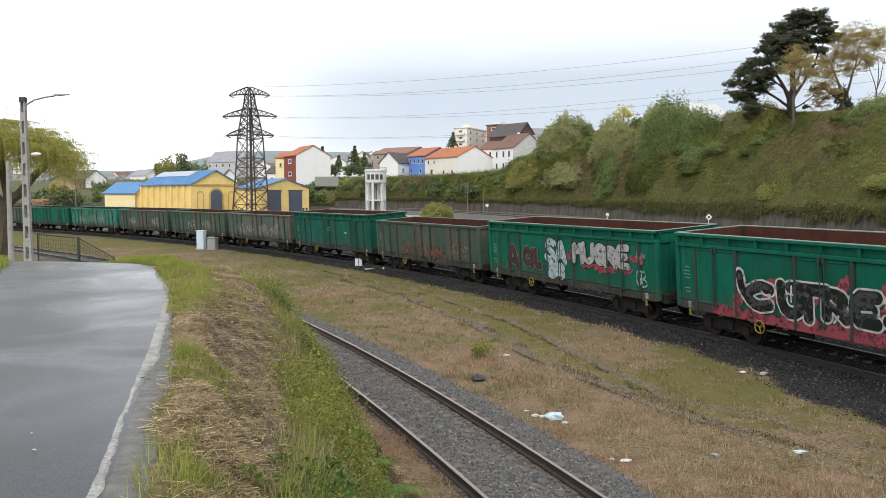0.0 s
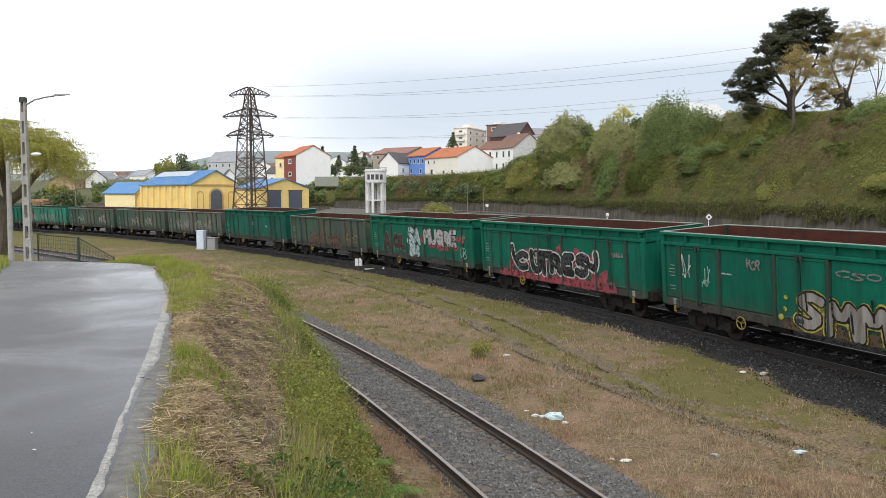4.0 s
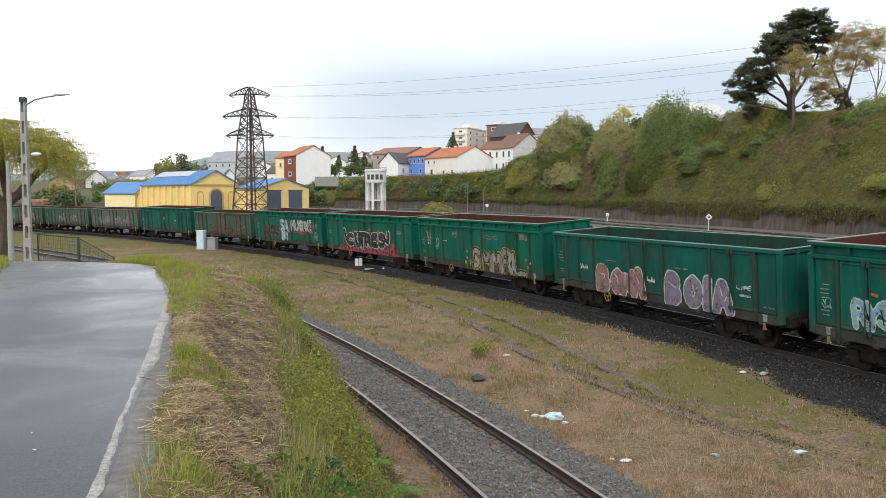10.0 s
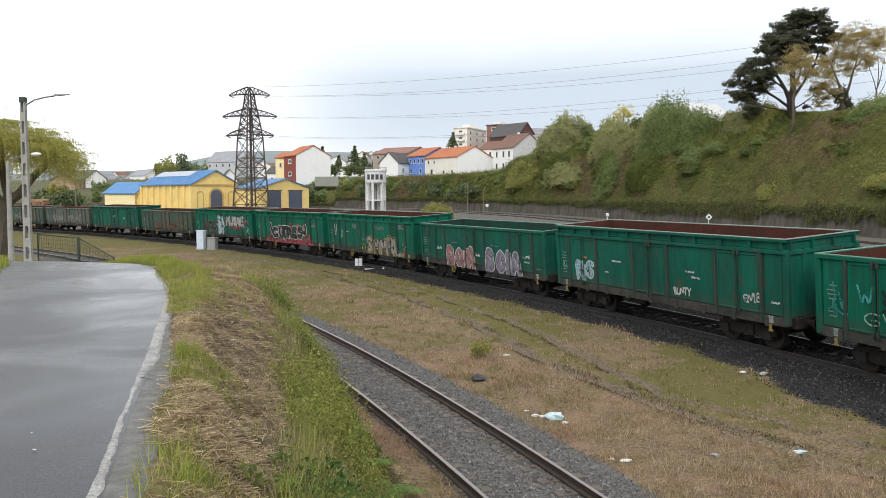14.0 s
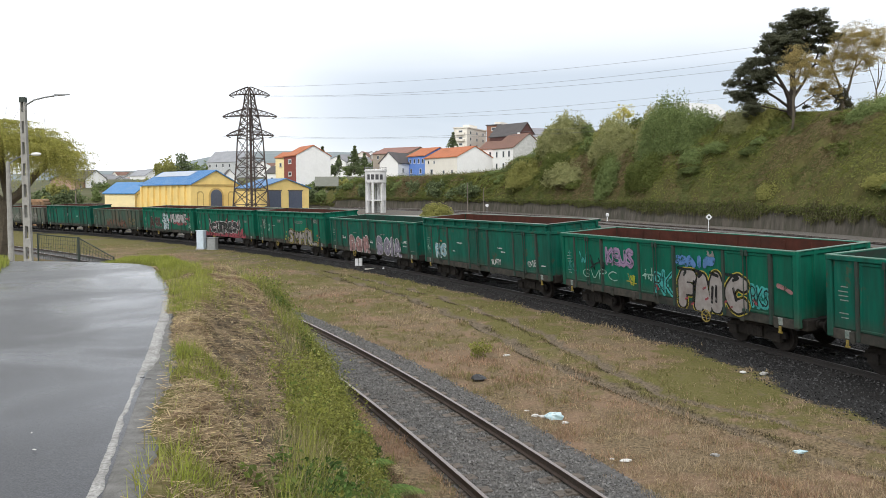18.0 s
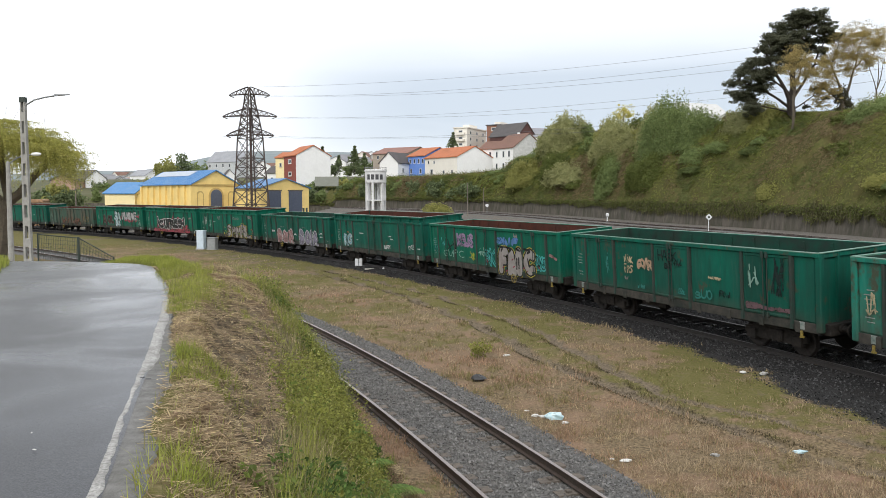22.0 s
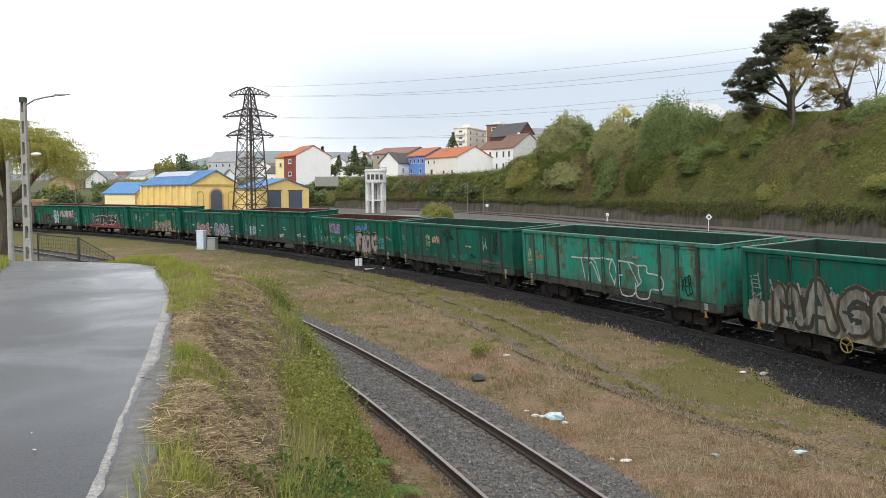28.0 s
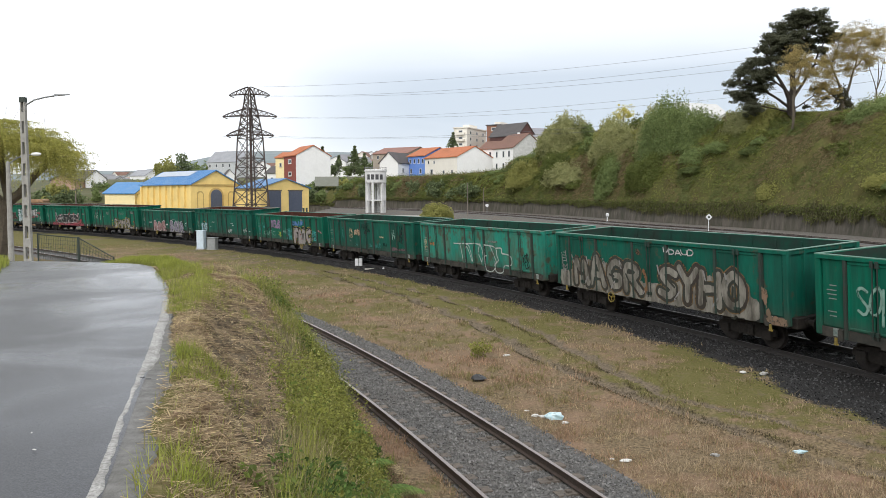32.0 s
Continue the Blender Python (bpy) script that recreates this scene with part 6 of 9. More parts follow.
def pylon():
    x, y = -46.8, 192.0
    g = float(ground_z(x, y, False))
    sm = mat("rusty_lattice_steel", (0.06, 0.045, 0.04), (0.10, 0.078, 0.068), 3, 0.8, 0.2)
    root = thing("lattice_pylon", "dark rusty lattice power pylon with three crossarms", "pylon", Matrix.Translation((x, y, 0)))
    H = 31.0
    lev = [(g - 0.3, 4.7), (g + 3.0, 4.4), (g + 8.0, 3.95), (g + 12.5, 3.5), (18.6, 3.1), (21.0, 2.7), (24.0, 2.1), (27.0, 1.4), (29.3, 1.1), (H, 0.08)]

    def leg(z):
        return float(np.interp(z, [a for a, b in lev], [b for a, b in lev]))
    corners = [(1, 0), (0, -1), (-1, 0), (0, 1)]
    for cx, cy in corners:
        part("leg", Geo().chain([(cx * r, cy * r, z) for z, r in lev], 0.25), sm, root)
    zs = [g, g + 3.0, g + 6.5, g + 9.5, g + 12.0, g + 14.3, 18.6, 20.3, 22.0, 24.0, 25.6, 27.3, 29.3]
    for (ax, ay), (bx, by) in zip(corners, corners[1:] + corners[:1]):
        b = Geo()
        for z0, z1 in zip(zs, zs[1:]):
            r0, r1 = leg(z0), leg(z1)
            b.bar((ax * r0, ay * r0, z0), (bx * r1, by * r1, z1), 0.14)
            b.bar((bx * r0, by * r0, z0), (ax * r1, ay * r1, z1), 0.14)
            b.bar((ax * r1, ay * r1, z1), (bx * r1, by * r1, z1), 0.12)
        part("lattice_face", b, sm, root)
    tips = []
    for z, half in ((29.3, 4.9), (24.2, 6.6), (19.6, 5.8)):
        for s in (-1, 1):
            r = leg(z)
            tip = (s * half, 0, z - 0.25)
            n = 5

            def low(f, d):
                return s * (r * 0.5 + (half - r * 0.5) * f), d * r * 0.5 * (1 - f), z - 0.25 * f

            def high(f, d):
                return s * (r * 0.3 + (half - r * 0.3) * f), d * r * 0.3 * (1 - f), z + 1.7 * (1 - f) ** 0.75 - 0.25 * f + 0.05
            arm = part("crossarm", Geo().chain([low(k / n, -1) for k in range(n + 1)], 0.17), sm, root)
            part("chord", Geo().chain([low(k / n, 1) for k in range(n + 1)], 0.17), sm, arm)
            for d in (-1, 1):
                part("chord", Geo().chain([high(k / n, d) for k in range(n + 1)], 0.15), sm, arm)
            for d in (-1, 1):
                for k in range(n - 1):
                    part("brace", Geo().bar(low(k / n, d), high((k + 1) / n, d), 0.10), sm, arm)
                    part("brace", Geo().bar(low((k + 1) / n, d), high((k + 1) / n, d), 0.08), sm, arm)
            ins = Geo().lathe([(0.10, -0.1), (0.16, -0.4), (0.10, -0.7), (0.16, -1.0), (0.10, -1.2), (0.05, -1.4)], n=8, m=Matrix.Translation(tip) @ Matrix.Rotation(radians(65 * s), 4, "Y"))
            part("insulator", ins, mat("insulator_glass", (0.2, 0.19, 0.18), (0.14, 0.13, 0.12), 5, 0.3), arm)
            tips.append((x + s * (half + 1.0), y, z - 0.4))
    part("cable_duct", Geo().box(-0.1, 0.35, -0.3, 0.3, g - 0.2, 26.0), mat("brown_duct", (0.085, 0.055, 0.045), (0.06, 0.04, 0.034), 3, 0.8), root, "brown upright duct in the middle of the tower")
    tips.append((x, y, H))
    wm = mat("power_wire", (0.16, 0.16, 0.17), (0.12, 0.12, 0.13), 1, 0.6)
    for i, (wx, wy, wz) in enumerate(tips):
        q = Vector((wx + 172.0, wy - 68.0, wz + 9.0))
        p = Vector((wx, wy, wz))
        g_ = Geo()
        n = 26
        for k in range(n):
            a, b = k / n, (k + 1) / n
            sag = 5.0 if i < 6 else 4.0
            pa, pb = p.lerp(q, a) - Vector((0, 0, sag * 4 * a * (1 - a))), p.lerp(q, b) - Vector((0, 0, sag * 4 * b * (1 - b)))
            g_.tube(pa, pb, 0.028, n=4, cap=False)
        tagged(g_.make("power_line", wm), "thin sagging power line wire", "cable", group="power lines")


pylon()


def town():
    def P(t):
        return t[:2]
    W = lambda *r: list(r)
    house("house", "blue-fronted terraced house with an orange roof", P((-13.55, 305.00, 12.90)), P((-6.81, 297.00, 12.69)), 14, 12.0, 20.0, 23.2, blue_w, orange_t, "along", wins=[(0, u, 18.0, 1.1, 1.7) for u in (0.15, 0.4, 0.65, 0.88)] + [(0, u, 14.3, 1.2, 1.8) for u in (0.2, 0.75)])
    house("house", "cream house with an orange tiled roof", P((-6.79, 296.00, 12.66)), P((5.02, 280.00, 12.23)), 16, 12.0, 18.8, 22.6, cream_w, orange_t, "along", side_wall=white_w, wins=[(0, 0.12, 17.2, 0.9, 1.2), (0, 0.3, 17.2, 0.9, 1.2), (0, 0.22, 13.6, 1.6, 2.2), (0, 0.6, 13.3, 1.0, 1.6), (0, 0.85, 13.3, 1.0, 1.6)], chimney=1)
    house("house", "white three-storey house with a brown roof and stained gable", P((18.23, 286.00, 13.21)), P((24.52, 276.00, 12.91)), 14, 12.5, 21.8, 26.8, white_w, brown_t, "along", side_wall=stain_w, wins=[(0, u, 19.6, 1.2, 2.2) for u in (0.18, 0.52, 0.8)] + [(0, u, 15.4, 1.2, 2.2) for u in (0.18, 0.52, 0.8)], chimney=1)
    house("house", "small white gabled house with dark roof", P((-24.1, 300.00)), P((-16.9, 296.5)), 15, 11.0, 17.4, 21.2, white_w, dark_t, "across", wins=[(0, 0.3, 14.5, 0.9, 1.3), (1, 0.25, 14.5, 1.2, 1.8), (1, 0.65, 14.5, 1.2, 1.8)])
    house("house", "long reddish building with an orange tiled roof", P((-30.62, 345.00, 20.13)), P((-14.86, 335.00, 19.68)), 18, 12.0, 23.0, 25.9, plaster("dull_beige_render", (0.40, 0.34, 0.28)), tiles("faded_red_roof", (0.30, 0.16, 0.125), (0.23, 0.12, 0.095)), "along", wins=[(0, u, 21.5, 1.2, 1.5) for u in (0.15, 0.4, 0.65)])
    house("house", "white house with brown roof between larger ones", P((13.75, 300.00, 14.91)), P((19.50, 296.00, 14.77)), 12, 13.0, 22.5, 25.5, white_w, brown_t, "along", wins=[(0, 0.7, 20.5, 0.9, 1.6), (0, 0.7, 16.5, 1.6, 2.6)])
    for args in (("apartment_block", "grey apartment block with a flat roof and balconies", (799, 826, 860), (390, 380, 400), 14.0, 37.4, cream_w), ("apartment_block", "brown brick apartment block above the houses", (870, 884, 912), (385, 378, 395), 16.0, 38.5, rust_w)):
        nm, lb, (a, b, c), (ya, yb, yc), z0, z1, m = args
        pa, pb, pc = [Vector(((u - 784) / 1390.0 * y_, y_)) for u, y_ in ((a, ya), (b, yb), (c, yc))]
        root = thing(nm, lb, "apartment block", M2(pb, pc), group="apartment blocks")
        L, d = (pc - pb).length, 7.0
        part("wall", Geo().box(0, L, 0, d, z0, z1), m, root)
        part("roof", Geo().box(-0.4, L + 0.4, -0.4, d + 0.4, z1, z1 + 0.5), dark_t if m == rust_w else cream_w, root)
        part("roof_house", Geo().box(L * 0.3, L * 0.7, 2, 5.5, z1 + 0.5, z1 + 2.2), cream_w, root)
        for k in range(6):
            z = z1 - 2.0 - k * 3.1
            for j in range(3):
                window(root, L * (0.18 + 0.32 * j), -0.02, z, 1.6, 1.5, 0)
            if m != rust_w:
                part("balcony", Geo().box(-1.3, -0.02, 1.0, 5.5, z - 1.2, z - 0.1), cream_w, root)
            window(root, -0.02, 3.4, z + 0.3, 2.2, 1.6, 2)
    house("house", "dark brown gabled house above the hill", P((32.80, 345.00, 26.26)), P((41.01, 352.00, 26.70)), 18, 14, 31.5, 37.0, plaster("dark_red_cladding", (0.11, 0.05, 0.045)), dark_t, "across")
    house("house", "grey-roofed white house among bare trees", P((37.78, 350.00, 26.57)), P((46.80, 352.00, 26.70)), 10, 14, 31.0, 35.0, white_w, mat("grey_roof", (0.3, 0.3, 0.32), (0.24, 0.24, 0.26), 2, 0.7), "along", wins=[(0, 0.6, 28.5, 1.2, 1.6)])
    # round the pylon
    house("house", "red-fronted house with white gable and orange roof", P((-57.40, 285.00, 10.74)), P((-51.25, 275.00, 10.53)), 13, 8, 19.0, 22.5, red_w, orange_t, "along", side_wall=white_w, wins=[(0, 0.5, 17.0, 3.2, 1.6), (0, 0.5, 12.6, 3.2, 1.6)])
    house("house", "narrow yellow house with an orange roof", P((-60.89, 287.00, 10.78)), P((-57.50, 285.50, 10.75)), 10, 8, 18.6, 20.6, pale_yellow, orange_t, "along", wins=[(0, 0.6, 16.0, 1.0, 1.4)])
    house("house", "white house behind the pylon", P((-67.52, 300.00, 11.06)), P((-63.01, 298.00, 11.01)), 9, 6, 13.5, 16.0, white_w, dark_t, "along", wins=[(0, 0.6, 11.0, 1.0, 1.6)])
    house("house", "white gabled house behind the depot", P((-89.48, 320.00, 9.88)), P((-84.04, 322.00, 9.91)), 12, 5, 12.0, 15.5, white_w, dark_t, "across")
    # the hazy materials have distance haze mixed into wall and roof colours
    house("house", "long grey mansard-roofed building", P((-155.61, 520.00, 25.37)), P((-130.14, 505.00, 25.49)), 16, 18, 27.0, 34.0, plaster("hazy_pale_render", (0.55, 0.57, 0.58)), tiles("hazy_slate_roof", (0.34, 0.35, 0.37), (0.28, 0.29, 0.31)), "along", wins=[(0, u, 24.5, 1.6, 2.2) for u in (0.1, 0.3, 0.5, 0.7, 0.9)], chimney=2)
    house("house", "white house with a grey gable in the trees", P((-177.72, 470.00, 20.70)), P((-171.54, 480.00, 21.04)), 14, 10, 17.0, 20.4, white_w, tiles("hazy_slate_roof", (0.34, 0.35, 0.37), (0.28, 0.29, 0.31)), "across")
    house("house", "white gabled house by the pale pink one", P((-149.64, 330.00, 6.98)), P((-143.44, 336.00, 7.02)), 14, 4, 12.0, 15.6, white_w, dark_t, "across", wins=[(0, 0.3, 10.0, 1.0, 1.5), (0, 0.7, 10.0, 1.0, 1.5)])
    house("house", "pale pink house at the edge of town", P((-150.40, 322.00, 6.92)), P((-150.31, 332.00, 6.99)), 10, 4, 11.0, 13.5, plaster("pink_render", (0.55, 0.36, 0.28)), dark_t, "along", wins=[(0, 0.5, 9.0, 1.2, 1.6)])
    rnd = random.Random(12)
    # far roofs are paled, with the haze of distance in their colours
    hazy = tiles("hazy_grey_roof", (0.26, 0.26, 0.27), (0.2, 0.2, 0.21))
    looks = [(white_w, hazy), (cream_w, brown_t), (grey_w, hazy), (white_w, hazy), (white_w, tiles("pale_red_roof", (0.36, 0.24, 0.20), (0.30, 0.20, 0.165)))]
    # rows of far roofs
    for px, dist, zb, n, gap in ((130, 560, 9, 8, 22), (182, 640, 13, 9, 16), (200, 780, 20, 10, 16), (255, 700, 16, 6, 18), (425, 640, 24, 6, 18), (555, 520, 20, 8, 15), (605, 560, 26, 7, 16)):
        for k in range(n):
            u = (px + gap * k * 0.8 - 784) / 1390.0
            dd = dist + rnd.uniform(-25, 25)
            x = u * dd
            wl, rf = rnd.choice(looks)
            w_, h_ = rnd.uniform(8, 14), rnd.uniform(4.5, 7.0)
            a = rnd.uniform(-0.7, 0.7)
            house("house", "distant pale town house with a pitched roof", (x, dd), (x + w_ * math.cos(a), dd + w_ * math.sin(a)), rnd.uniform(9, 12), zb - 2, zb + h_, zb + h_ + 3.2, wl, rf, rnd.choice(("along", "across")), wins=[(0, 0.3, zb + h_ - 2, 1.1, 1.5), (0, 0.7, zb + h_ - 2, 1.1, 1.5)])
    house("house", "white house with round roof line behind the hill bushes", P((59.31, 190.00, 24.64)), P((70.57, 195.00, 26.55)), 10, 15, 24.3, 27.5, white_w, mat("pale_roof", (0.6, 0.6, 0.58), (0.5, 0.5, 0.48), 2, 0.7), "along")


town()


# far ridge
def far_ridge():
    a = np.linspace(-1.25, 1.0, 90)
    rows = []
    for f, r in ((0.0, 900), (0.35, 1050), (0.75, 1250), (1.0, 1500), (0.9, 1900)):
        h = np.interp(a, [-1.2, -0.5, -0.36, -0.28, -0.2, -0.1, 0.1, 0.4, 1.0], [38, 40, 52, 80, 88, 84, 70, 60, 50]) + 7 * fbm(a * 14, a * 0 + r * 0.01, 5)
        rows.append((np.sin(a) * r, np.cos(a) * r, 2 + f * h))
    X, Y, Z = [np.stack([q[i] for q in rows], 1) for i in range(3)]
    # pale grey-blue: the ridge's haze is its surface colour
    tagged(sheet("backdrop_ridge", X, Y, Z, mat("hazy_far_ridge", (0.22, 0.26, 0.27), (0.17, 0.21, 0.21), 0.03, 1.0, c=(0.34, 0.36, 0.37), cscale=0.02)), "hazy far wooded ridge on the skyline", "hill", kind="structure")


far_ridge()


# ---------------------------------------------------------------- plants
def leaf_mat(name, a, b, isl=0.45):
    m = mat(name, a, b, 3.0, 0.75, c=tuple(x * 0.75 for x in a), cscale=0.5, island=isl, spec=0.2, leafy=0.4)
    return m


def leaves(centres, size, flat=0.0, long=1.6, up=0.0, face=None):
    """Small rhombic leaves at the centres, turned at random, the more skyward the larger up is."""
    c = np.asarray(centres, dtype=float)
    n = len(c)
    a = RNG.normal(size=(n, 3))
    a[:, 2] *= 1 - flat
    out = face is not None
    face = face if out else RNG.normal(size=(n, 3)) + np.array([0, -0.5 * up, up])
    if up or out:
        a = np.cross(a, face)
    a /= np.linalg.norm(a, axis=1)[:, None] + 1e-9
    b = np.cross(a, face)
    b /= np.linalg.norm(b, axis=1)[:, None] + 1e-9
    s = (np.ones(n) * size * RNG.uniform(0.6, 1.3, n))[:, None]
    return np.stack([c - a * s * long / 2, c + b * s / 2, c + a * s * long / 2, c - b * s / 2], 1).reshape(-1, 3)


def clump(centre, rad, n, squash=1.0):
    """Points in the outer part of an uneven ball."""
    d = RNG.normal(size=(n, 3))
    d /= np.linalg.norm(d, axis=1)[:, None]
    r = RNG.uniform(0.45, 1.05, n) ** 0.6 * (1 + 0.22 * np.sin(d[:, 0] * 5 + centre[0]) + 0.18 * np.sin(d[:, 2] * 7 + centre[1]))
    return np.asarray(centre) + d * r[:, None] * rad * np.array([1, 1, squash])


def blades(x, y, z, h, w, lean=0.5):
    """Upright bent grass blades, one triangle pair each (quads)."""
    n = len(x)
    a = RNG.uniform(0, 2 * math.pi, n)
    t = RNG.uniform(0.1, 1.0, n) * lean
    dx, dy = np.cos(a), np.sin(a)
    base = np.stack([x, y, z - 0.01], 1)
    side = np.stack([-dy, dx, np.zeros(n)], 1) * (w * RNG.uniform(0.6, 1.3, n))[:, None] / 2
    tip = base + np.stack([dx * t * h, dy * t * h, h * np.sqrt(np.maximum(1 - (t * 0.8) ** 2, 0.1))], 1)
    return np.stack([base - side, base + side, tip + side * 0.25, tip - side * 0.25], 1).reshape(-1, 3)


straw = leaf_mat("dry_straw", (0.66, 0.54, 0.33), (0.44, 0.35, 0.2), 0.45)
straw_red = leaf_mat("reddish_dead_grass", (0.44, 0.29, 0.19), (0.29, 0.19, 0.12), 0.45)
fresh = leaf_mat("fresh_grass", (0.26, 0.305, 0.055), (0.36, 0.365, 0.09), 0.35)
dull = leaf_mat("dull_grass", (0.21, 0.22, 0.085), (0.31, 0.27, 0.14), 0.4)
weed = leaf_mat("weed_leaves", (0.235, 0.255, 0.055), (0.33, 0.32, 0.10), 0.5)
weed_dark = leaf_mat("dark_weed_leaves", (0.075, 0.14, 0.035), (0.13, 0.19, 0.05), 0.5)
litter = leaf_mat("brown_litter", (0.40, 0.30, 0.19), (0.26, 0.19, 0.125), 0.4)


def on_bank(y, q):
    k, t = kerb_x(y) + 0.26, toe_x(y)
    return k + q * (t - k)


def straws(x, y, z, ln, w, rise=0.25):
    """Cut stalks lying about at random, slightly raised, as thin quads."""
    n = len(x)
    a = RNG.uniform(0, 2 * math.pi, n)
    e = RNG.uniform(-0.12, rise, n)
    c = np.stack([x, y, z + 0.012 + RNG.uniform(0, 0.02, n)], 1)
    d = np.stack([np.cos(a), np.sin(a), e], 1) * (ln / 2)[:, None]
    s = np.stack([-np.sin(a), np.cos(a), RNG.uniform(-0.6, 0.6, n)], 1) * (w * RNG.uniform(0.6, 1.4, n))[:, None] / 2
    return np.stack([c - d - s, c + d - s * 0.6, c + d + s * 0.6, c - d + s], 1).reshape(-1, 3)


TUFTS = [(4.6, 0.01, 0.30), (4.5, 0.08, 0.24), (4.2, -0.01, 0.32), (7.0, 0.12, 0.22), (7.7, 0.12, 0.24), (7.65, 0.03, 0.24), (7.0, 0.04, 0.16), (10.9, 0.02, 0.26), (11.8, 0.05, 0.34), (13.0, 0.03, 0.45), (14.0, 0.10, 0.5)]


def tufted(x, y):
    """How near a place is to one of the lush tufts beside the lane."""
    v = np.zeros(np.shape(x))
    for ty, tq, r in TUFTS:
        r *= 0.85
        v = np.maximum(v, np.exp(-((x - on_bank(ty, tq)) ** 2 + ((y - ty) * 0.7) ** 2) / r ** 2))
    return v


def bank_plants():
    n = 760000
    y, q = RNG.uniform(2.2, 36, n), RNG.uniform(-0.07, 1.12, n)
    q = np.where((q < -0.01) & (y < 10.5), -0.02 - q, q)
    k, t = kerb_x(y) + 0.26, toe_x(y)
    clear = on_bank(y, q) > kerb_x(y) + 0.10 + 0.34 * smooth01(-y, -10.5, -6.0)
    near = (clear | (RNG.uniform(0, 1, n) < 0.10)) & (RNG.uniform(0, 1, n) < np.clip(9.0 / y, 0.14, 1) * np.clip((t - k) / 4.0, 0.3, 1.5))
    y, q = y[near], q[near]
    x = on_bank(y, q)
    n = len(x)
    patch, fine = fbm(x * 1.1, y * 1.1, 31), fbm(x * 3.5, y * 3.5, 32)
    sc, tf, edge = scar(y, q), tufted(x, y), weed_edge(y)
    z = ground_z(x, y)
    r, r2 = RNG.uniform(0, 1, n), RNG.uniform(0, 1, n)
    under = (q > edge + 0.06 * patch + 0.05 * fine - 0.05) & (q < 0.93 + 0.06 * patch)
    lush = ~under & ((r2 < 1.25 * tf + 0.08 * np.clip(fine, 0, 1)) | ((y > 14.5) & (q < 0.22 + 0.1 * fine) & (patch + 0.6 * fine > -0.35)) | ((y > 11) & (q > 0.3) & (patch + fine > 0.25) & (r2 < 0.7)))
    dry = ~lush & ~under

    def lay(nm, m, h0, h1, w, lean, mt, lb, cat="grass"):
        h = RNG.uniform(h0, h1, m.sum()) * np.clip(1 + 0.6 * patch[m] + 0.5 * fine[m], 0.4, 1.8)
        tagged(soup(nm, blades(x[m], y[m], z[m], h, w, lean), 4, mt), lb, cat, kind="stuff")

    def strew(nm, m, l0, l1, w, mt, lb):
        tagged(soup(nm, straws(x[m], y[m], z[m], RNG.uniform(l0, l1, m.sum()), w), 4, mt), lb, "straw", kind="stuff")
    lay("grass_tufts", lush & (r < 0.70), 0.05, 0.15, 0.007, 1.1, fresh, "fresh green grass tufts on the bank")
    lay("pale_grass_tufts", lush & (r > 0.82), 0.05, 0.15, 0.007, 1.1, dull, "yellowing grass in the tufts on the bank")
    hay = dry & (r2 > 0.5 * sc + 0.25 * np.clip(-fine, 0, 1))
    strew("cut_straw", hay & (r < 0.34 + 0.28 * fine + 0.12 * patch), 0.05, 0.17, 0.006, straw, "pale cut straw strewn over the bank")
    strew("brown_straw", hay & (r > 0.70 - 0.22 * sc - 0.15 * fine), 0.05, 0.16, 0.007, litter, "brown dead stalks strewn over the bank")
    lay("dry_bank_grass", hay & (r > 0.42) & (r < 0.56 - 0.1 * sc), 0.02, 0.07, 0.0045, 1.7, straw, "dry straw-coloured grass on the bank")
    lay("green_bank_grass", dry & (r > 0.60) & (r < 0.70) & (sc < 0.4) & (patch + fine > 0.0), 0.02, 0.08, 0.005, 1.2, dull, "short olive grass on the bank")
    lay("undergrowth_grass", under & (r < 0.20), 0.08, 0.30, 0.007, 1.0, dull, "long dull green grass low on the bank")
    lay("undergrowth_fresh_grass", under & (r > 0.30) & (r < 0.46) & (fine + patch > 0), 0.08, 0.32, 0.007, 0.9, fresh, "long fresh grass low on the bank")
    lay("undergrowth_straw", under & (r > 0.93), 0.06, 0.28, 0.006, 1.2, straw, "pale dry stalks low on the bank")
    # leafy weeds and fern towards the foot, in uneven patches
    n = 9000
    yy = RNG.uniform(3.2, 30, n)
    yy = yy[RNG.uniform(0, 1, n) < np.clip(11 / yy, 0.2, 1)]
    e = weed_edge(yy)
    qq = e + (np.interp(yy, [6, 14], [0.9, 1.0]) - e) * RNG.uniform(0, 1, len(yy)) ** 0.9
    qq = np.clip(qq + RNG.normal(0, 0.05, len(yy)) + 0.07 * fbm(yy * 1.1, yy * 0, 95), 0.12, 1.02)
    xx = on_bank(yy, qq)
    stand = fbm(xx * 1.2, yy * 1.2, 93)
    keep = (yy < 15 + 3 * stand) & (stand + RNG.normal(0, 0.15, len(yy)) > -0.30 + 0.35 * (1 - smooth01(qq, e, e + 0.12)) + 0.3 * smooth01(yy, 14, 19))
    xx, yy, qq, stand = xx[keep], yy[keep], qq[keep], stand[keep]
    zz = ground_z(xx, yy)
    kind = fbm(xx * 0.9, yy * 0.9, 91)
    rr = RNG.uniform(0.06, 0.21, len(yy)) * np.clip(1 + 2.4 * stand, 0.35, 2.6) * np.where(yy > 14, 0.75, 1.0) * (1 - 0.45 * smooth01(qq, 0.55, 0.9))
    pts, sz, dk = [], [], []
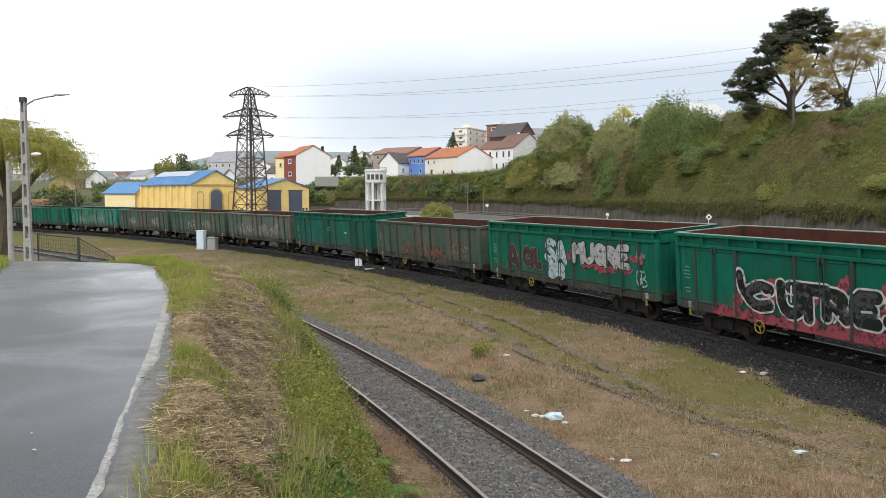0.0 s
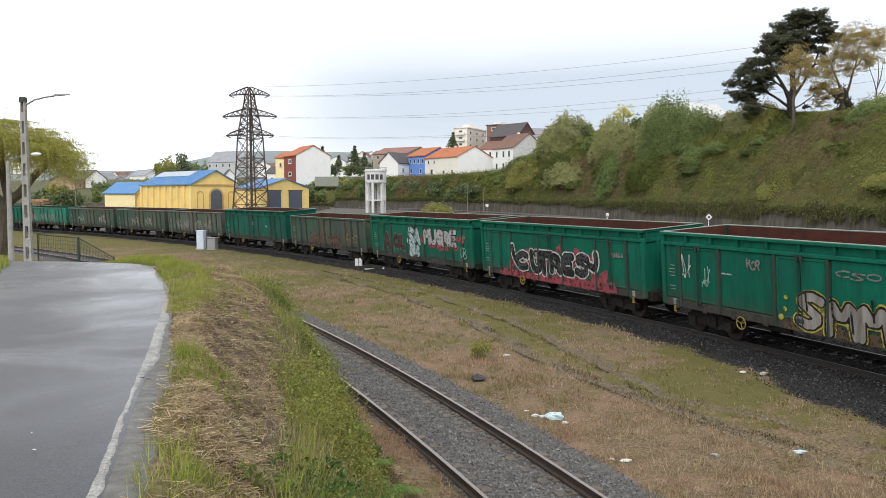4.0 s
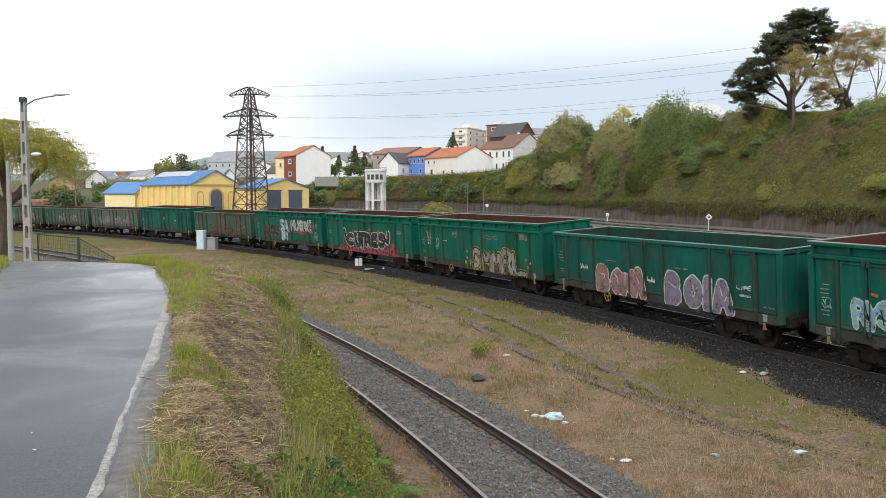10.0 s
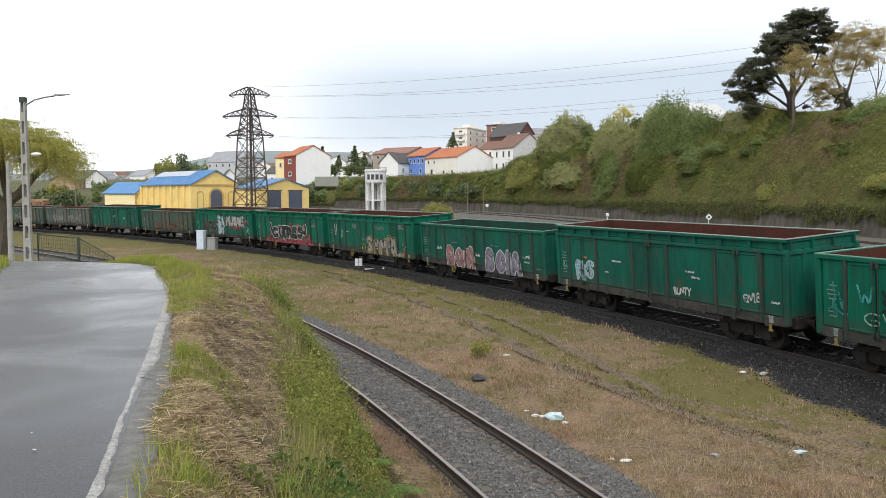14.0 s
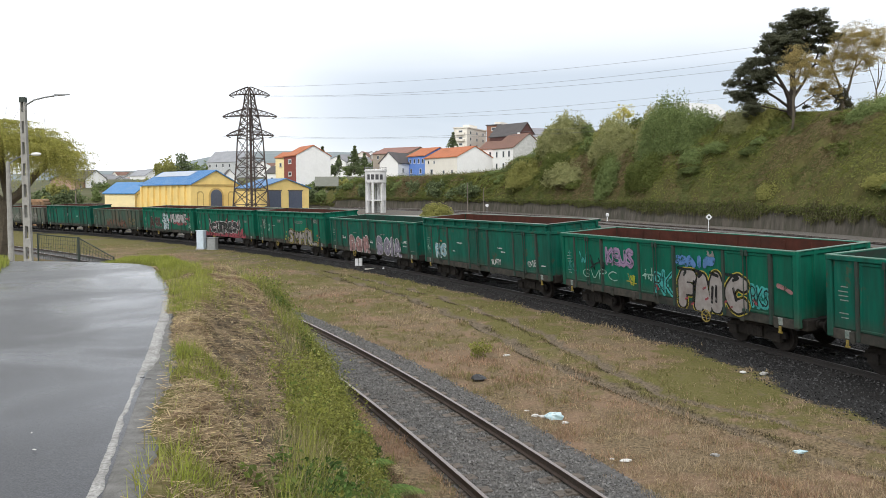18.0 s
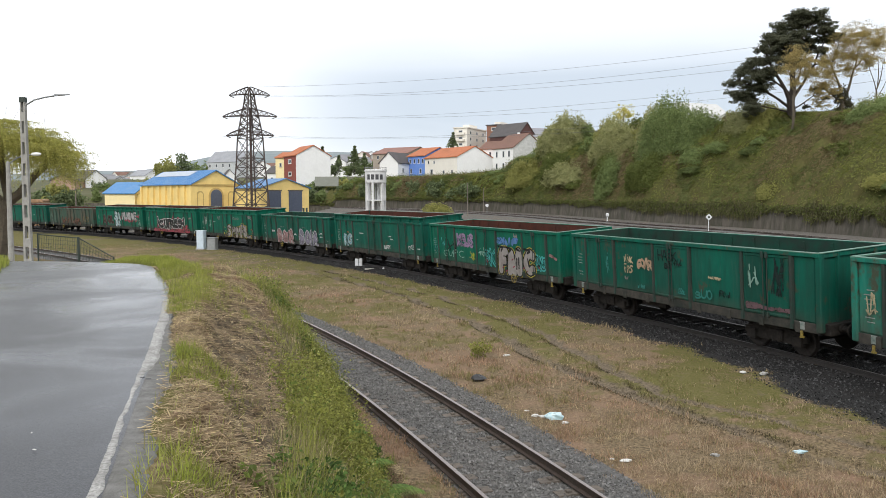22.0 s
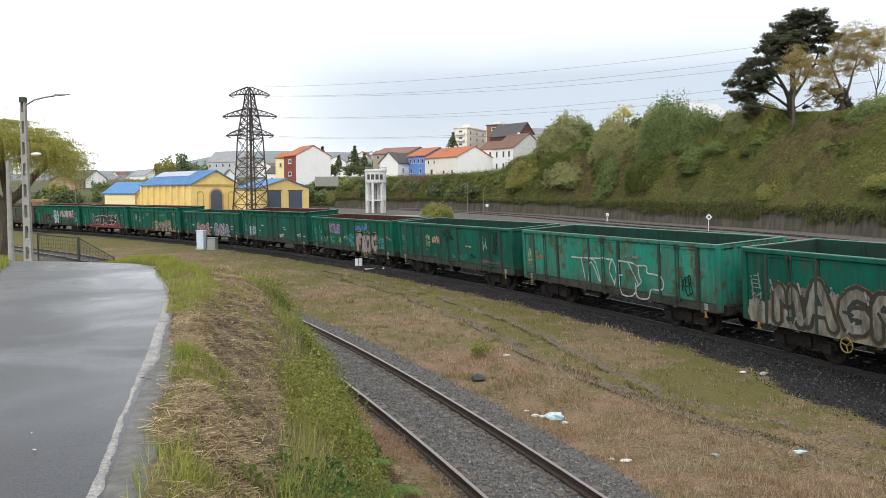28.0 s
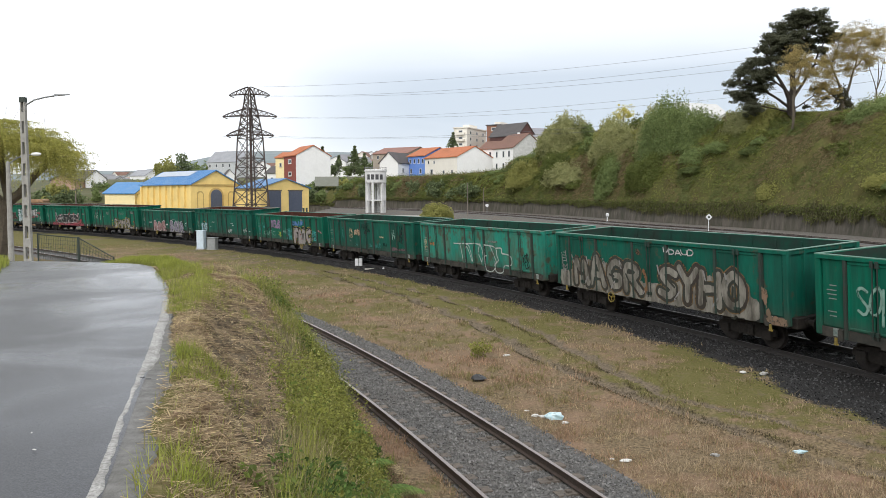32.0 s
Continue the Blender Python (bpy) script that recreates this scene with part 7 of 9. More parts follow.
    for a, b, c, r, kd in zip(xx, yy, zz, rr, kind):
        m = int(40 + 120 * r)
        pts.append(clump((a, b, c + r * 0.55), r, m, 0.95))
        sz.append(np.full(m, (0.019 if kd < 0.0 else 0.029) * RNG.uniform(0.7, 1.4)))
        v = kd + RNG.normal(0, 0.14)
        dk.append(np.full(m, 2 if v > 0.08 else 1 if v > -0.22 else 0))
    pts, sz, dk = np.concatenate(pts), np.concatenate(sz), np.concatenate(dk)
    for nm, m, mt, lb in (("bank_weeds", dk == 0, weed, "tangled yellow-green weeds at the foot of the bank"), ("bank_nettles", dk == 1, leaf_mat("nettle_leaves", (0.125, 0.175, 0.040), (0.20, 0.235, 0.062), 0.5), "mid green nettles at the foot of the bank"), ("bank_fern", dk == 2, weed_dark, "darker fern at the foot of the bank")):
        tagged(soup(nm, leaves(pts[m], sz[m], 0.3, 1.9), 4, mt), lb, "weeds", kind="stuff")
    # fern fronds: an arching rib with pairs of narrow leaflets
    quads = []
    for fy, fq, size in ((6.0, 0.56, 0.5), (5.6, 0.66, 0.5), (6.6, 0.62, 0.55), (7.6, 0.66, 0.45), (5.0, 0.60, 0.4), (8.6, 0.70, 0.5), (9.8, 0.72, 0.45), (6.2, 0.78, 0.45), (7.2, 0.80, 0.4), (10.8, 0.74, 0.4), (5.3, 0.80, 0.4)):
        fx = float(on_bank(fy, fq))
        base = np.array([fx, fy, float(ground_z(np.array([fx]), np.array([fy]))[0]) + 0.05])
        for k in range(9):
            a = k * 0.698 + RNG.uniform(-0.3, 0.3)
            out, ln = np.array([math.cos(a), math.sin(a), 0.0]), size * RNG.uniform(0.7, 1.15)
            side = np.array([-math.sin(a), math.cos(a), 0.0])
            f = np.linspace(0.12, 1, 20)
            rib = base + out * (ln * f[:, None]) + np.array([0, 0, 1.0]) * (ln * (0.95 * f - 0.75 * f ** 2))[:, None]
            wide = ln * 0.26 * np.sin(np.clip(f * 2.9, 0, 3.14)) ** 0.7 + 0.01
            for sg in (-1, 1):
                tip = rib + side * (sg * wide)[:, None] + out * (0.35 * wide)[:, None] - np.array([0, 0, 0.25]) * wide[:, None]
                hw = out * 0.012
                quads.append(np.stack([rib - hw, rib + hw, tip + hw * 0.3, tip - hw * 0.3], 1).reshape(-1, 3))
    tagged(soup("fern_fronds", np.concatenate(quads), 4, leaf_mat("fern_leaflets", (0.115, 0.20, 0.045), (0.18, 0.26, 0.07), 0.3)), "arching green fern fronds at the foot of the bank", "fern", kind="stuff")
    # broad dock leaves near the viewer
    n = 260
    yy = RNG.uniform(3.8, 9.5, n)
    qq = RNG.uniform(0.62, 0.98, n)
    xx = on_bank(yy, qq)
    cc = np.stack([xx, yy, ground_z(xx, yy) + RNG.uniform(0.1, 0.3, n)], 1)
    tagged(soup("dock_leaves", leaves(cc, 0.042, 0.0, 2.8, 0.8), 4, leaf_mat("dock_leaf", (0.15, 0.235, 0.065), (0.22, 0.29, 0.10), 0.4)), "broad pale green dock leaves among the weeds", "weeds", kind="stuff")
    # tall thin stalks with pale flower heads
    n = 70
    yy = RNG.uniform(5, 14, n)
    qq = RNG.uniform(0.62, 1.0, n)
    xx = on_bank(yy, qq)
    zz = ground_z(xx, yy)
    hh = RNG.uniform(0.25, 0.55, n)
    tagged(soup("flower_stalks", blades(xx, yy, zz, hh, 0.009, 0.3), 4, fresh), "thin green flower stalks among the weeds", "weeds", kind="stuff")
    tops = np.concatenate([clump((a, b, c + h * 0.95), 0.035, 14) for a, b, c, h in zip(xx, yy, zz, hh)])
    tagged(soup("flower_heads", leaves(tops, 0.014), 4, leaf_mat("pale_yellow_petals", (0.62, 0.6, 0.28), (0.5, 0.5, 0.2), 0.3)), "small pale yellow flower heads", "flowers", kind="stuff")
    # verge on the far side of the lane
    n = 26000
    y = RNG.uniform(12, 24, n)
    x = kerb_x(y) - ROAD_W - RNG.uniform(0.0, 3.5, n) + 0.1
    tagged(soup("verge_grass", blades(x, y, ground_z(x, y), RNG.uniform(0.08, 0.24, n), 0.012, 0.7), 4, fresh), "green grass verge across the lane", "grass", kind="stuff")
    # tall tuft where the lane drops away
    n = 22000
    y = RNG.uniform(17, 25, n)
    x = on_bank(y, RNG.uniform(-0.02, 0.16, n))
    tagged(soup("crest_grass", blades(x, y, ground_z(x, y), RNG.uniform(0.06, 0.2, n), 0.010, 0.8), 4, fresh), "taller green grass where the lane drops away", "grass", kind="stuff")


bank_plants()


def field_plants():
    n = 520000
    y = 9 + 75 * RNG.uniform(0, 1, n) ** 2.0
    x = RNG.uniform(-1, 1, n) * y * 0.62
    dm = -behind_main(x, y)
    off_near = np.hypot(x - NEAR_C[0], y - NEAR_C[1]) - NEAR_R
    ok = (dm > ballast_edge(y) + RNG.uniform(-0.6, 0.8, n) + 0.5 * fbm(x * 0.5, y * 0.5, 43)) & (off_near > 1.75 + 0.7 * fbm(x * 0.7, y * 0.7, 41)) & (np.hypot(x, y) > 8)
    # thin dry growth left of the siding too
    left = (off_near < -0.98 + 0.15 * fbm(x * 2, y * 2, 44)) & (off_near > -2.3) & (y < 34)
    ok = ok | left
    x, y, dm = x[ok], y[ok], dm[ok]
    g, s, gr, _ = zones(x, y)
    ok = (RNG.uniform(0, 1, len(x)) > s * 0.85) & (gr < 0.8) & ((np.abs(dm - rut(y, RUT_A)) > 0.26) | (RNG.uniform(0, 1, len(x)) < 0.12)) & ((np.abs(dm - rut(y, RUT_B)) > 0.2) | (RNG.uniform(0, 1, len(x)) < 0.2))
    x, y, dm, g = x[ok], y[ok], dm[ok], g[ok]
    z = ground_z(x, y)
    green = RNG.uniform(0, 1, len(x)) < np.clip((g - 0.12) * 1.2, 0.08, 0.72)
    tuft = np.clip(0.65 + 1.3 * fbm(x * 1.3, y * 1.3, 51) + 0.9 * fbm(x * 4, y * 4, 52), 0.15, 2.4)
    red = ~green & (fbm(x * 0.22, y * 0.22, 61) + RNG.normal(0, 0.12, len(x)) > -0.05) & (dm > 8)
    sc = np.clip(np.hypot(x, y) / 18, 0.8, 2.2)
    for nm, m, mt, h0, lb in (("field_green_grass", green, leaf_mat("field_grass", (0.165, 0.165, 0.045), (0.245, 0.215, 0.090), 0.4), 0.06, "short dull green grass in the field"), ("field_dry_grass", ~green & ~red, leaf_mat("field_straw", (0.44, 0.35, 0.21), (0.28, 0.21, 0.125), 0.45), 0.085, "short dry grass in the field"), ("field_dead_grass", red, straw_red, 0.095, "reddish dead grass beside the siding")):
        tagged(soup(nm, blades(x[m], y[m], z[m], h0 * tuft[m] * RNG.uniform(0.6, 1.6, m.sum()), 0.016 * sc[m], 1.6), 4, mt), lb, "grass", kind="stuff")


field_plants()


def field_tufts():
    """Flattened tussocks of dead grass, and dark blades along the ruts."""
    n = 5200
    y = 10.5 + 45 * RNG.uniform(0, 1, n) ** 1.8
    x = RNG.uniform(-1, 1, n) * y * 0.6
    dm, off = -behind_main(x, y), np.hypot(x - NEAR_C[0], y - NEAR_C[1]) - NEAR_R
    ra = rut(y, RUT_A)
    k = (off > 2.1) & (dm > np.maximum(ballast_edge(y) + 0.8, 3)) & (fbm(x * 0.5, y * 0.5, 55) + 0.6 * smooth01(dm - ra, -0.5, 1.5) + RNG.normal(0, 0.15, n) > 0.35) & (np.abs(dm - ra) > 0.4)
    x, y, dm = x[k], y[k], dm[k]
    tone = fbm(x * 0.4, y * 0.4, 56) + RNG.normal(0, 0.15, len(x))
    for nm, m, mt, lb in (("straw_tussocks", tone > 0.0, leaf_mat("bleached_grass", (0.50, 0.40, 0.27), (0.34, 0.26, 0.17), 0.4), "flattened tussocks of bleached grass"), ("olive_tussocks", tone <= 0.0, leaf_mat("olive_grass", (0.20, 0.185, 0.075), (0.30, 0.25, 0.12), 0.4), "olive tussocks of half-dead grass")):
        cx, cy = np.repeat(x[m], 26), np.repeat(y[m], 26)
        r = np.repeat(RNG.uniform(0.08, 0.22, m.sum()), 26)
        px, py = cx + RNG.normal(0, 1, len(cx)) * r * 0.5, cy + RNG.normal(0, 1, len(cx)) * r * 0.5
        tagged(soup(nm, blades(px, py, ground_z(px, py), r * RNG.uniform(0.5, 1.3, len(cx)), 0.010 * np.clip(cy / 16, 0.9, 2.2), 1.25), 4, mt), lb, "grass", kind="stuff")
    # short dark blades in ragged rows on the lip of the ruts
    s = np.arange(-14, 34, 0.05)
    mx, my, h = np.array([main_at(v) for v in s]).T
    px, py = [], []
    for table, side in ((RUT_A, 0.30), (RUT_B, 0.24), (RUT_A, -0.28)):
        o = rut(my - 3, table) + side
        px.append(mx - o * np.sin(h))
        py.append(my + o * np.cos(h))
    px, py = np.concatenate(px), np.concatenate(py)
    k = fbm(px * 1.6, py * 1.6, 57) > -0.02
    px, py = np.repeat(px[k], 7), np.repeat(py[k], 7)
    px, py = px + RNG.normal(0, 0.07, len(px)), py + RNG.normal(0, 0.07, len(py))
    tagged(soup("rut_clods", blades(px, py, ground_z(px, py), RNG.uniform(0.02, 0.08, len(px)), 0.018, 1.3), 4, leaf_mat("dark_lip_blades", (0.098, 0.080, 0.040), (0.062, 0.050, 0.029), 0.5)), "dark ragged blades along the ruts", "turf", kind="stuff")


field_tufts()


def ballast_stones():
    """Loose angular stones over the beds nearest the camera."""
    for nm, lb, at, s0, s1, n, mt, half, tilt in (("siding_stones", "loose grey ballast stones in the siding", near_at, 6, 36, 60000, ballast_m, 2.8, 0.0), ("main_stones", "loose dark ballast stones beside the main line", main_at, -14, 44, 60000, dark_ballast, 4.6, CANT)):
        s, o = RNG.uniform(s0, s1, n), RNG.uniform(-half, half, n)
        tab = np.array([at(v) for v in np.arange(s0, s1 + 1, 1.0)])
        px, py, h = [np.interp(s, np.arange(s0, s1 + 1, 1.0), tab[:, k]) for k in range(3)]
        x, y = px + o * np.sin(h), py - o * np.cos(h)
        keep = ((o > -1.1) & (o < RNG.uniform(1.7, 2.4, n))) if tilt == 0 else (-o < ballast_edge(y) + RNG.normal(-0.15, 0.25, n))
        s, o, px, py, h, x, y = [q[keep] for q in (s, o, px, py, h, x, y)]
        n = len(o)
        z = (np.interp(np.abs(o), [0, 0.9, 0.98, 1.6, 2.4, 3.4], [-0.19, -0.225, -0.160, -0.155, -0.22, -0.36]) if tilt else np.interp(np.abs(o), [0, 0.9, 1.5, 2.3], [-0.19, -0.225, -0.24, -0.37])) + o * math.sin(tilt)
        if tilt:
            z = np.maximum(z, ground_z(x, y))
        c = np.stack([x, y, z + 0.008], 1)
        r = RNG.uniform(0.014, 0.036, n)[:, None]
        a = RNG.normal(size=(n, 3))
        a /= np.linalg.norm(a, axis=1)[:, None]
        b = np.cross(a, RNG.normal(size=(n, 3)))
        b /= np.linalg.norm(b, axis=1)[:, None]
        d = np.cross(a, b)
        p0, p1, p2, p3 = c + a * r * 1.3, c - a * r * 0.6 + b * r, c - a * r * 0.6 - b * r * 0.6 + d * r, c - a * r * 0.6 - b * r * 0.6 - d * r
        tri = np.stack([p0, p1, p2, p0, p2, p3, p0, p3, p1, p1, p3, p2], 1).reshape(-1, 3)
        tagged(soup(nm, tri, 3, mat(nm + "_stone", (0.21, 0.205, 0.195) if tilt == 0 else (0.085, 0.084, 0.085), (0.085, 0.083, 0.080) if tilt == 0 else (0.014, 0.014, 0.014), 9, 0.9, island=0.4 if tilt == 0 else 0.9, spec=0.5 if tilt == 0 else 0.2)), lb, "ballast", kind="stuff")


ballast_stones()

# ---------------------------------------------------------------- hillside growth
HU, HX, HY, HH = wall_line()


def hill_point(u, d):
    x0, y0, h = np.interp(u, HU, HX), np.interp(u, HU, HY), np.interp(u, HU, HH)
    x, y = x0 + d * np.sin(h), y0 - d * np.cos(h)
    return x, y, hill_z(u, d, x, y) + ground_z(x0, y0, False)


bramble = leaf_mat("bramble_leaves", (0.120, 0.152, 0.037), (0.170, 0.189, 0.057), 0.25)
dry_fern = leaf_mat("dry_bracken", (0.235, 0.180, 0.095), (0.175, 0.145, 0.075), 0.25)
bushy = leaf_mat("bush_leaves", (0.168, 0.230, 0.081), (0.246, 0.291, 0.112), 0.25)
olive = leaf_mat("spring_leaves", (0.290, 0.300, 0.090), (0.360, 0.340, 0.12), 0.22)
sage = leaf_mat("olive_shrub_leaves", (0.319, 0.336, 0.149), (0.396, 0.385, 0.182), 0.25)
# darkg and pine_l are lightened: distance haze put into the leaf colour
darkg = leaf_mat("dark_hedge_leaves", (0.125, 0.165, 0.080), (0.185, 0.220, 0.105), 0.5)
pine_l = leaf_mat("pine_needles", (0.100, 0.108, 0.070), (0.150, 0.155, 0.100), 0.5)
gold = leaf_mat("yellow_catkins", (0.50, 0.40, 0.17), (0.40, 0.33, 0.15), 0.3)
willow_l = leaf_mat("willow_leaves", (0.47, 0.44, 0.13), (0.34, 0.345, 0.10), 0.35)
bark = mat("rough_bark", (0.07, 0.055, 0.045), (0.04, 0.033, 0.028), 6, 0.95, 0.8, 18)
pale_bark = mat("pale_bark", (0.14, 0.115, 0.085), (0.085, 0.07, 0.052), 6, 0.95, 0.6, 18)


SKY_B = [-0.20, 0.055, 0.080, 0.090, 0.102, 0.118, 0.128, 0.145, 0.177, 0.193, 0.213, 0.245, 0.263, 0.288, 0.31, 0.372, 0.407, 0.443, 0.50, 0.53, 0.564, 0.7]
SKY_E = [0.018, 0.028, 0.031, 0.044, 0.050, 0.048, 0.081, 0.0956, 0.101, 0.0906, 0.0863, 0.103, 0.1137, 0.1187, 0.107, 0.106, 0.110, 0.106, 0.106, 0.1137, 0.1316, 0.14]


def cells(a, b, seed):
    """Distance to the nearest of a jittered grid of points, and that point's own random number."""
    ia, ib = np.floor(a), np.floor(b)
    best, own = np.full(a.shape, 9.0), np.zeros(a.shape)
    for da in (-1, 0, 1):
        for db in (-1, 0, 1):
            ca, cb = ia + da, ib + db
            h = np.sin(ca * 127.1 + cb * 311.7 + seed * 17.3) * 43758.5453
            h -= np.floor(h)
            k = h * 91.7
            k -= np.floor(k)
            r = np.hypot(a - ca - 0.15 - 0.7 * h, b - cb - 0.15 - 0.7 * k)
            own = np.where(r < best, (h * 7.3 + k * 3.1) % 1.0, own)
            best = np.minimum(best, r)
    return best, own


def hill_lump(u, d):
    """Height of the growth over the slope: rounded mounds with creases between, drawn out down the slope."""
    a, b = u * 0.8 - d * 0.6, u * 0.6 + d * 0.8
    wob = 0.5 * fbm(u * 0.3, d * 0.3, 70)
    r1, k1 = cells(a * 0.30 + wob, b * 0.17, 3)
    r2, k2 = cells(a * 0.85 + wob, b * 0.5, 5)
    foot = smooth01(d, -0.3, 1.8)
    return 0.02 + foot * ((0.7 + 2.0 * k1 ** 2) * np.sqrt(np.clip(1 - (r1 / 0.85) ** 2, 0, 1)) + (0.3 + 0.9 * k2) * np.sqrt(np.clip(1 - (r2 / 0.8) ** 2, 0, 1)) + 0.3 * np.clip(fbm(a * 1.6, b * 1.0, 75), 0, 1)), k1, k2


def hill_cover():
    n = 440000
    u, d = 118 + 212 * RNG.uniform(0, 1, n) ** 1.25, RNG.uniform(0, 1, n) ** 0.8 * 26
    x, y, z = hill_point(u, d)
    e = 0.2
    full, own, own2 = hill_lump(u, d)
    top = full
    spare = 4.69 + y * np.interp(x / y, SKY_B, SKY_E) - z
    top = np.minimum(top, np.where((u > 235) | (d > 12), np.maximum(spare, 0.05), 9.0))
    gu, gd = (hill_lump(u + e, d)[0] - full) / e, (hill_lump(u, d + e)[0] - full) / e + 0.75
    h = np.interp(u, HU, HH)
    nx, ny = -gu * np.cos(h) - gd * np.sin(h), -gu * np.sin(h) + gd * np.cos(h)
    face = np.stack([nx, ny, np.ones(n) * 0.9], 1)
    face /= np.linalg.norm(face, axis=1)[:, None]
    brown = fbm(x * 0.10, y * 0.10, 71) + 0.55 * np.exp(-((u - 186) / 20) ** 2) * (d < 15) + 0.35 * (own2 - 0.5) + RNG.normal(0, 0.10, n) > 0.26
    tone = 0.5 * fbm(u * 0.09 - d * 0.06, d * 0.14, 75) + 0.7 * (own - 0.5) + 0.5 * (own2 - 0.5) + RNG.normal(0, 0.05, n)
    c = np.stack([x, y, z + top * (1 - 0.35 * RNG.uniform(0, 1, n) ** 3)], 1)
    s = np.clip(0.17 * (y / 110), 0.135, 0.34)
    young = leaf_mat("young_bramble_leaves", (0.170, 0.200, 0.044), (0.235, 0.240, 0.072), 0.25)
    scrub = leaf_mat("dark_scrub_leaves", (0.095, 0.130, 0.040), (0.150, 0.175, 0.062), 0.25)
    kinds = ((~brown & (tone < 0.12) & (tone > -0.18), bramble), (~brown & (tone <= -0.18), scrub), (~brown & (tone >= 0.12), young), (brown, dry_fern))
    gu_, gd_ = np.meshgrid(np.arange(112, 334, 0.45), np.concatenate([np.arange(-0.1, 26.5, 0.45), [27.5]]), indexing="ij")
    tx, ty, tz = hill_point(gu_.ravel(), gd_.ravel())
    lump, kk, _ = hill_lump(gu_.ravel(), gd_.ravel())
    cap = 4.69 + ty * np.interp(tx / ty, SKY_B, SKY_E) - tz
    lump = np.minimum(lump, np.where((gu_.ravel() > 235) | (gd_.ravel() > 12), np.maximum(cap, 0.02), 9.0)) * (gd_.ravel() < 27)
    # added sheet beneath the leaves; the shade among them is in its dark colour
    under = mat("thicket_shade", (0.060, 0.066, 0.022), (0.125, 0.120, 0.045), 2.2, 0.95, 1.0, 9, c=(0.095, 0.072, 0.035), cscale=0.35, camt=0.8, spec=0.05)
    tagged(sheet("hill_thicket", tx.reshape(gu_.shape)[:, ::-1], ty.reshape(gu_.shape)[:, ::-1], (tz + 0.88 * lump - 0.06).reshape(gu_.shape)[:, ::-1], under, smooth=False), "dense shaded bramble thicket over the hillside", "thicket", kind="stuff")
    for (nm, lb), (m, mt) in zip((("hill_bramble", "green brambles covering the hillside"), ("hill_scrub", "darker green scrub on the hillside"), ("hill_young_growth", "yellow-green young growth on the hillside"), ("hill_bracken", "brown bracken patches on the hillside")), kinds):
        k = m & (RNG.uniform(0, 1, n) < 0.62)
        tagged(soup(nm, leaves(c[k], s[k], 0.0, 1.6, 0.0, face[k] + RNG.normal(size=(k.sum(), 3)) * 0.28), 4, mt), lb, "brambles", kind="stuff")
        # long stems that arch over and hang down the slope
        k = m & (RNG.uniform(0, 1, n) < 0.24)
        ln, w = s[k] * RNG.uniform(3, 7, k.sum()), s[k] * 0.32
        dn = np.stack([-np.sin(h[k]), np.cos(h[k]), -0.75 + RNG.normal(0, 0.25, k.sum())], 1) + RNG.normal(size=(k.sum(), 3)) * 0.45 + face[k] * 0.35
        dn /= np.linalg.norm(dn, axis=1)[:, None]
        sd = np.cross(dn, face[k])
        sd /= np.linalg.norm(sd, axis=1)[:, None] + 1e-9
        p = c[k] + face[k] * 0.12
        q = p + dn * ln[:, None]
        sd = sd * w[:, None]
        tagged(soup(nm + "_stems", np.stack([p - sd * 0.5, p + sd * 0.5, q + sd * 0.12, q - sd * 0.12], 1).reshape(-1, 3), 4, mt), lb.replace(" on ", " trailing on ").replace("covering", "trailing over"), "brambles", kind="stuff")
    # growth hanging over the wall in ragged curtains
    n = 30000
    u = RNG.uniform(105, 345, n)
    x0, y0, h = np.interp(u, HU, HX), np.interp(u, HU, HY), np.interp(u, HU, HH)
    reach = np.clip(1.1 + 1.6 * fbm(u * 0.16, u * 0, 77) + 0.9 * fbm(u * 0.9, u * 0, 78) + 0.9 * fbm(u * 3.1, u * 0, 79), 0.05, 2.6) * np.interp(u, [150, 190, 215, 240], [1.0, 0.85, 0.6, 0.45])
    t = RNG.uniform(-0.5, 0.75, n)
    drop = t * reach
    out = 0.42 - 0.12 * (2.5 - drop) + RNG.uniform(-0.05, 0.3, n)
    p = np.stack([x0 - out * np.sin(h), y0 + out * np.cos(h), ground_z(x0, y0, False) + 2.7 - drop], 1)
    ln = RNG.uniform(0.15, 0.6, n) * np.clip(reach, 0.3, 1.2)
    q = p + np.stack([RNG.normal(0, 0.1, n), RNG.normal(0, 0.1, n), -ln], 1)
    sd = np.stack([np.cos(h), np.sin(h), np.zeros(n)], 1) * RNG.uniform(0.03, 0.09, n)[:, None]
    tagged(soup("wall_creeper", np.stack([p - sd, p + sd, q + sd * 0.3, q - sd * 0.3], 1).reshape(-1, 3), 4, leaf_mat("hanging_creeper", (0.115, 0.120, 0.050), (0.170, 0.150, 0.080), 0.5)), "creeper hanging in curtains over the retaining wall", "creeper", kind="stuff")
    k = RNG.uniform(0, 1, n) < 0.8
    tagged(soup("wall_ivy", leaves(p[k] + RNG.normal(size=(k.sum(), 3)) * 0.12, 0.15, 0.0, 1.8), 4, bramble), "bramble leaves tumbling over the top of the retaining wall", "creeper", kind="stuff")


hill_cover()


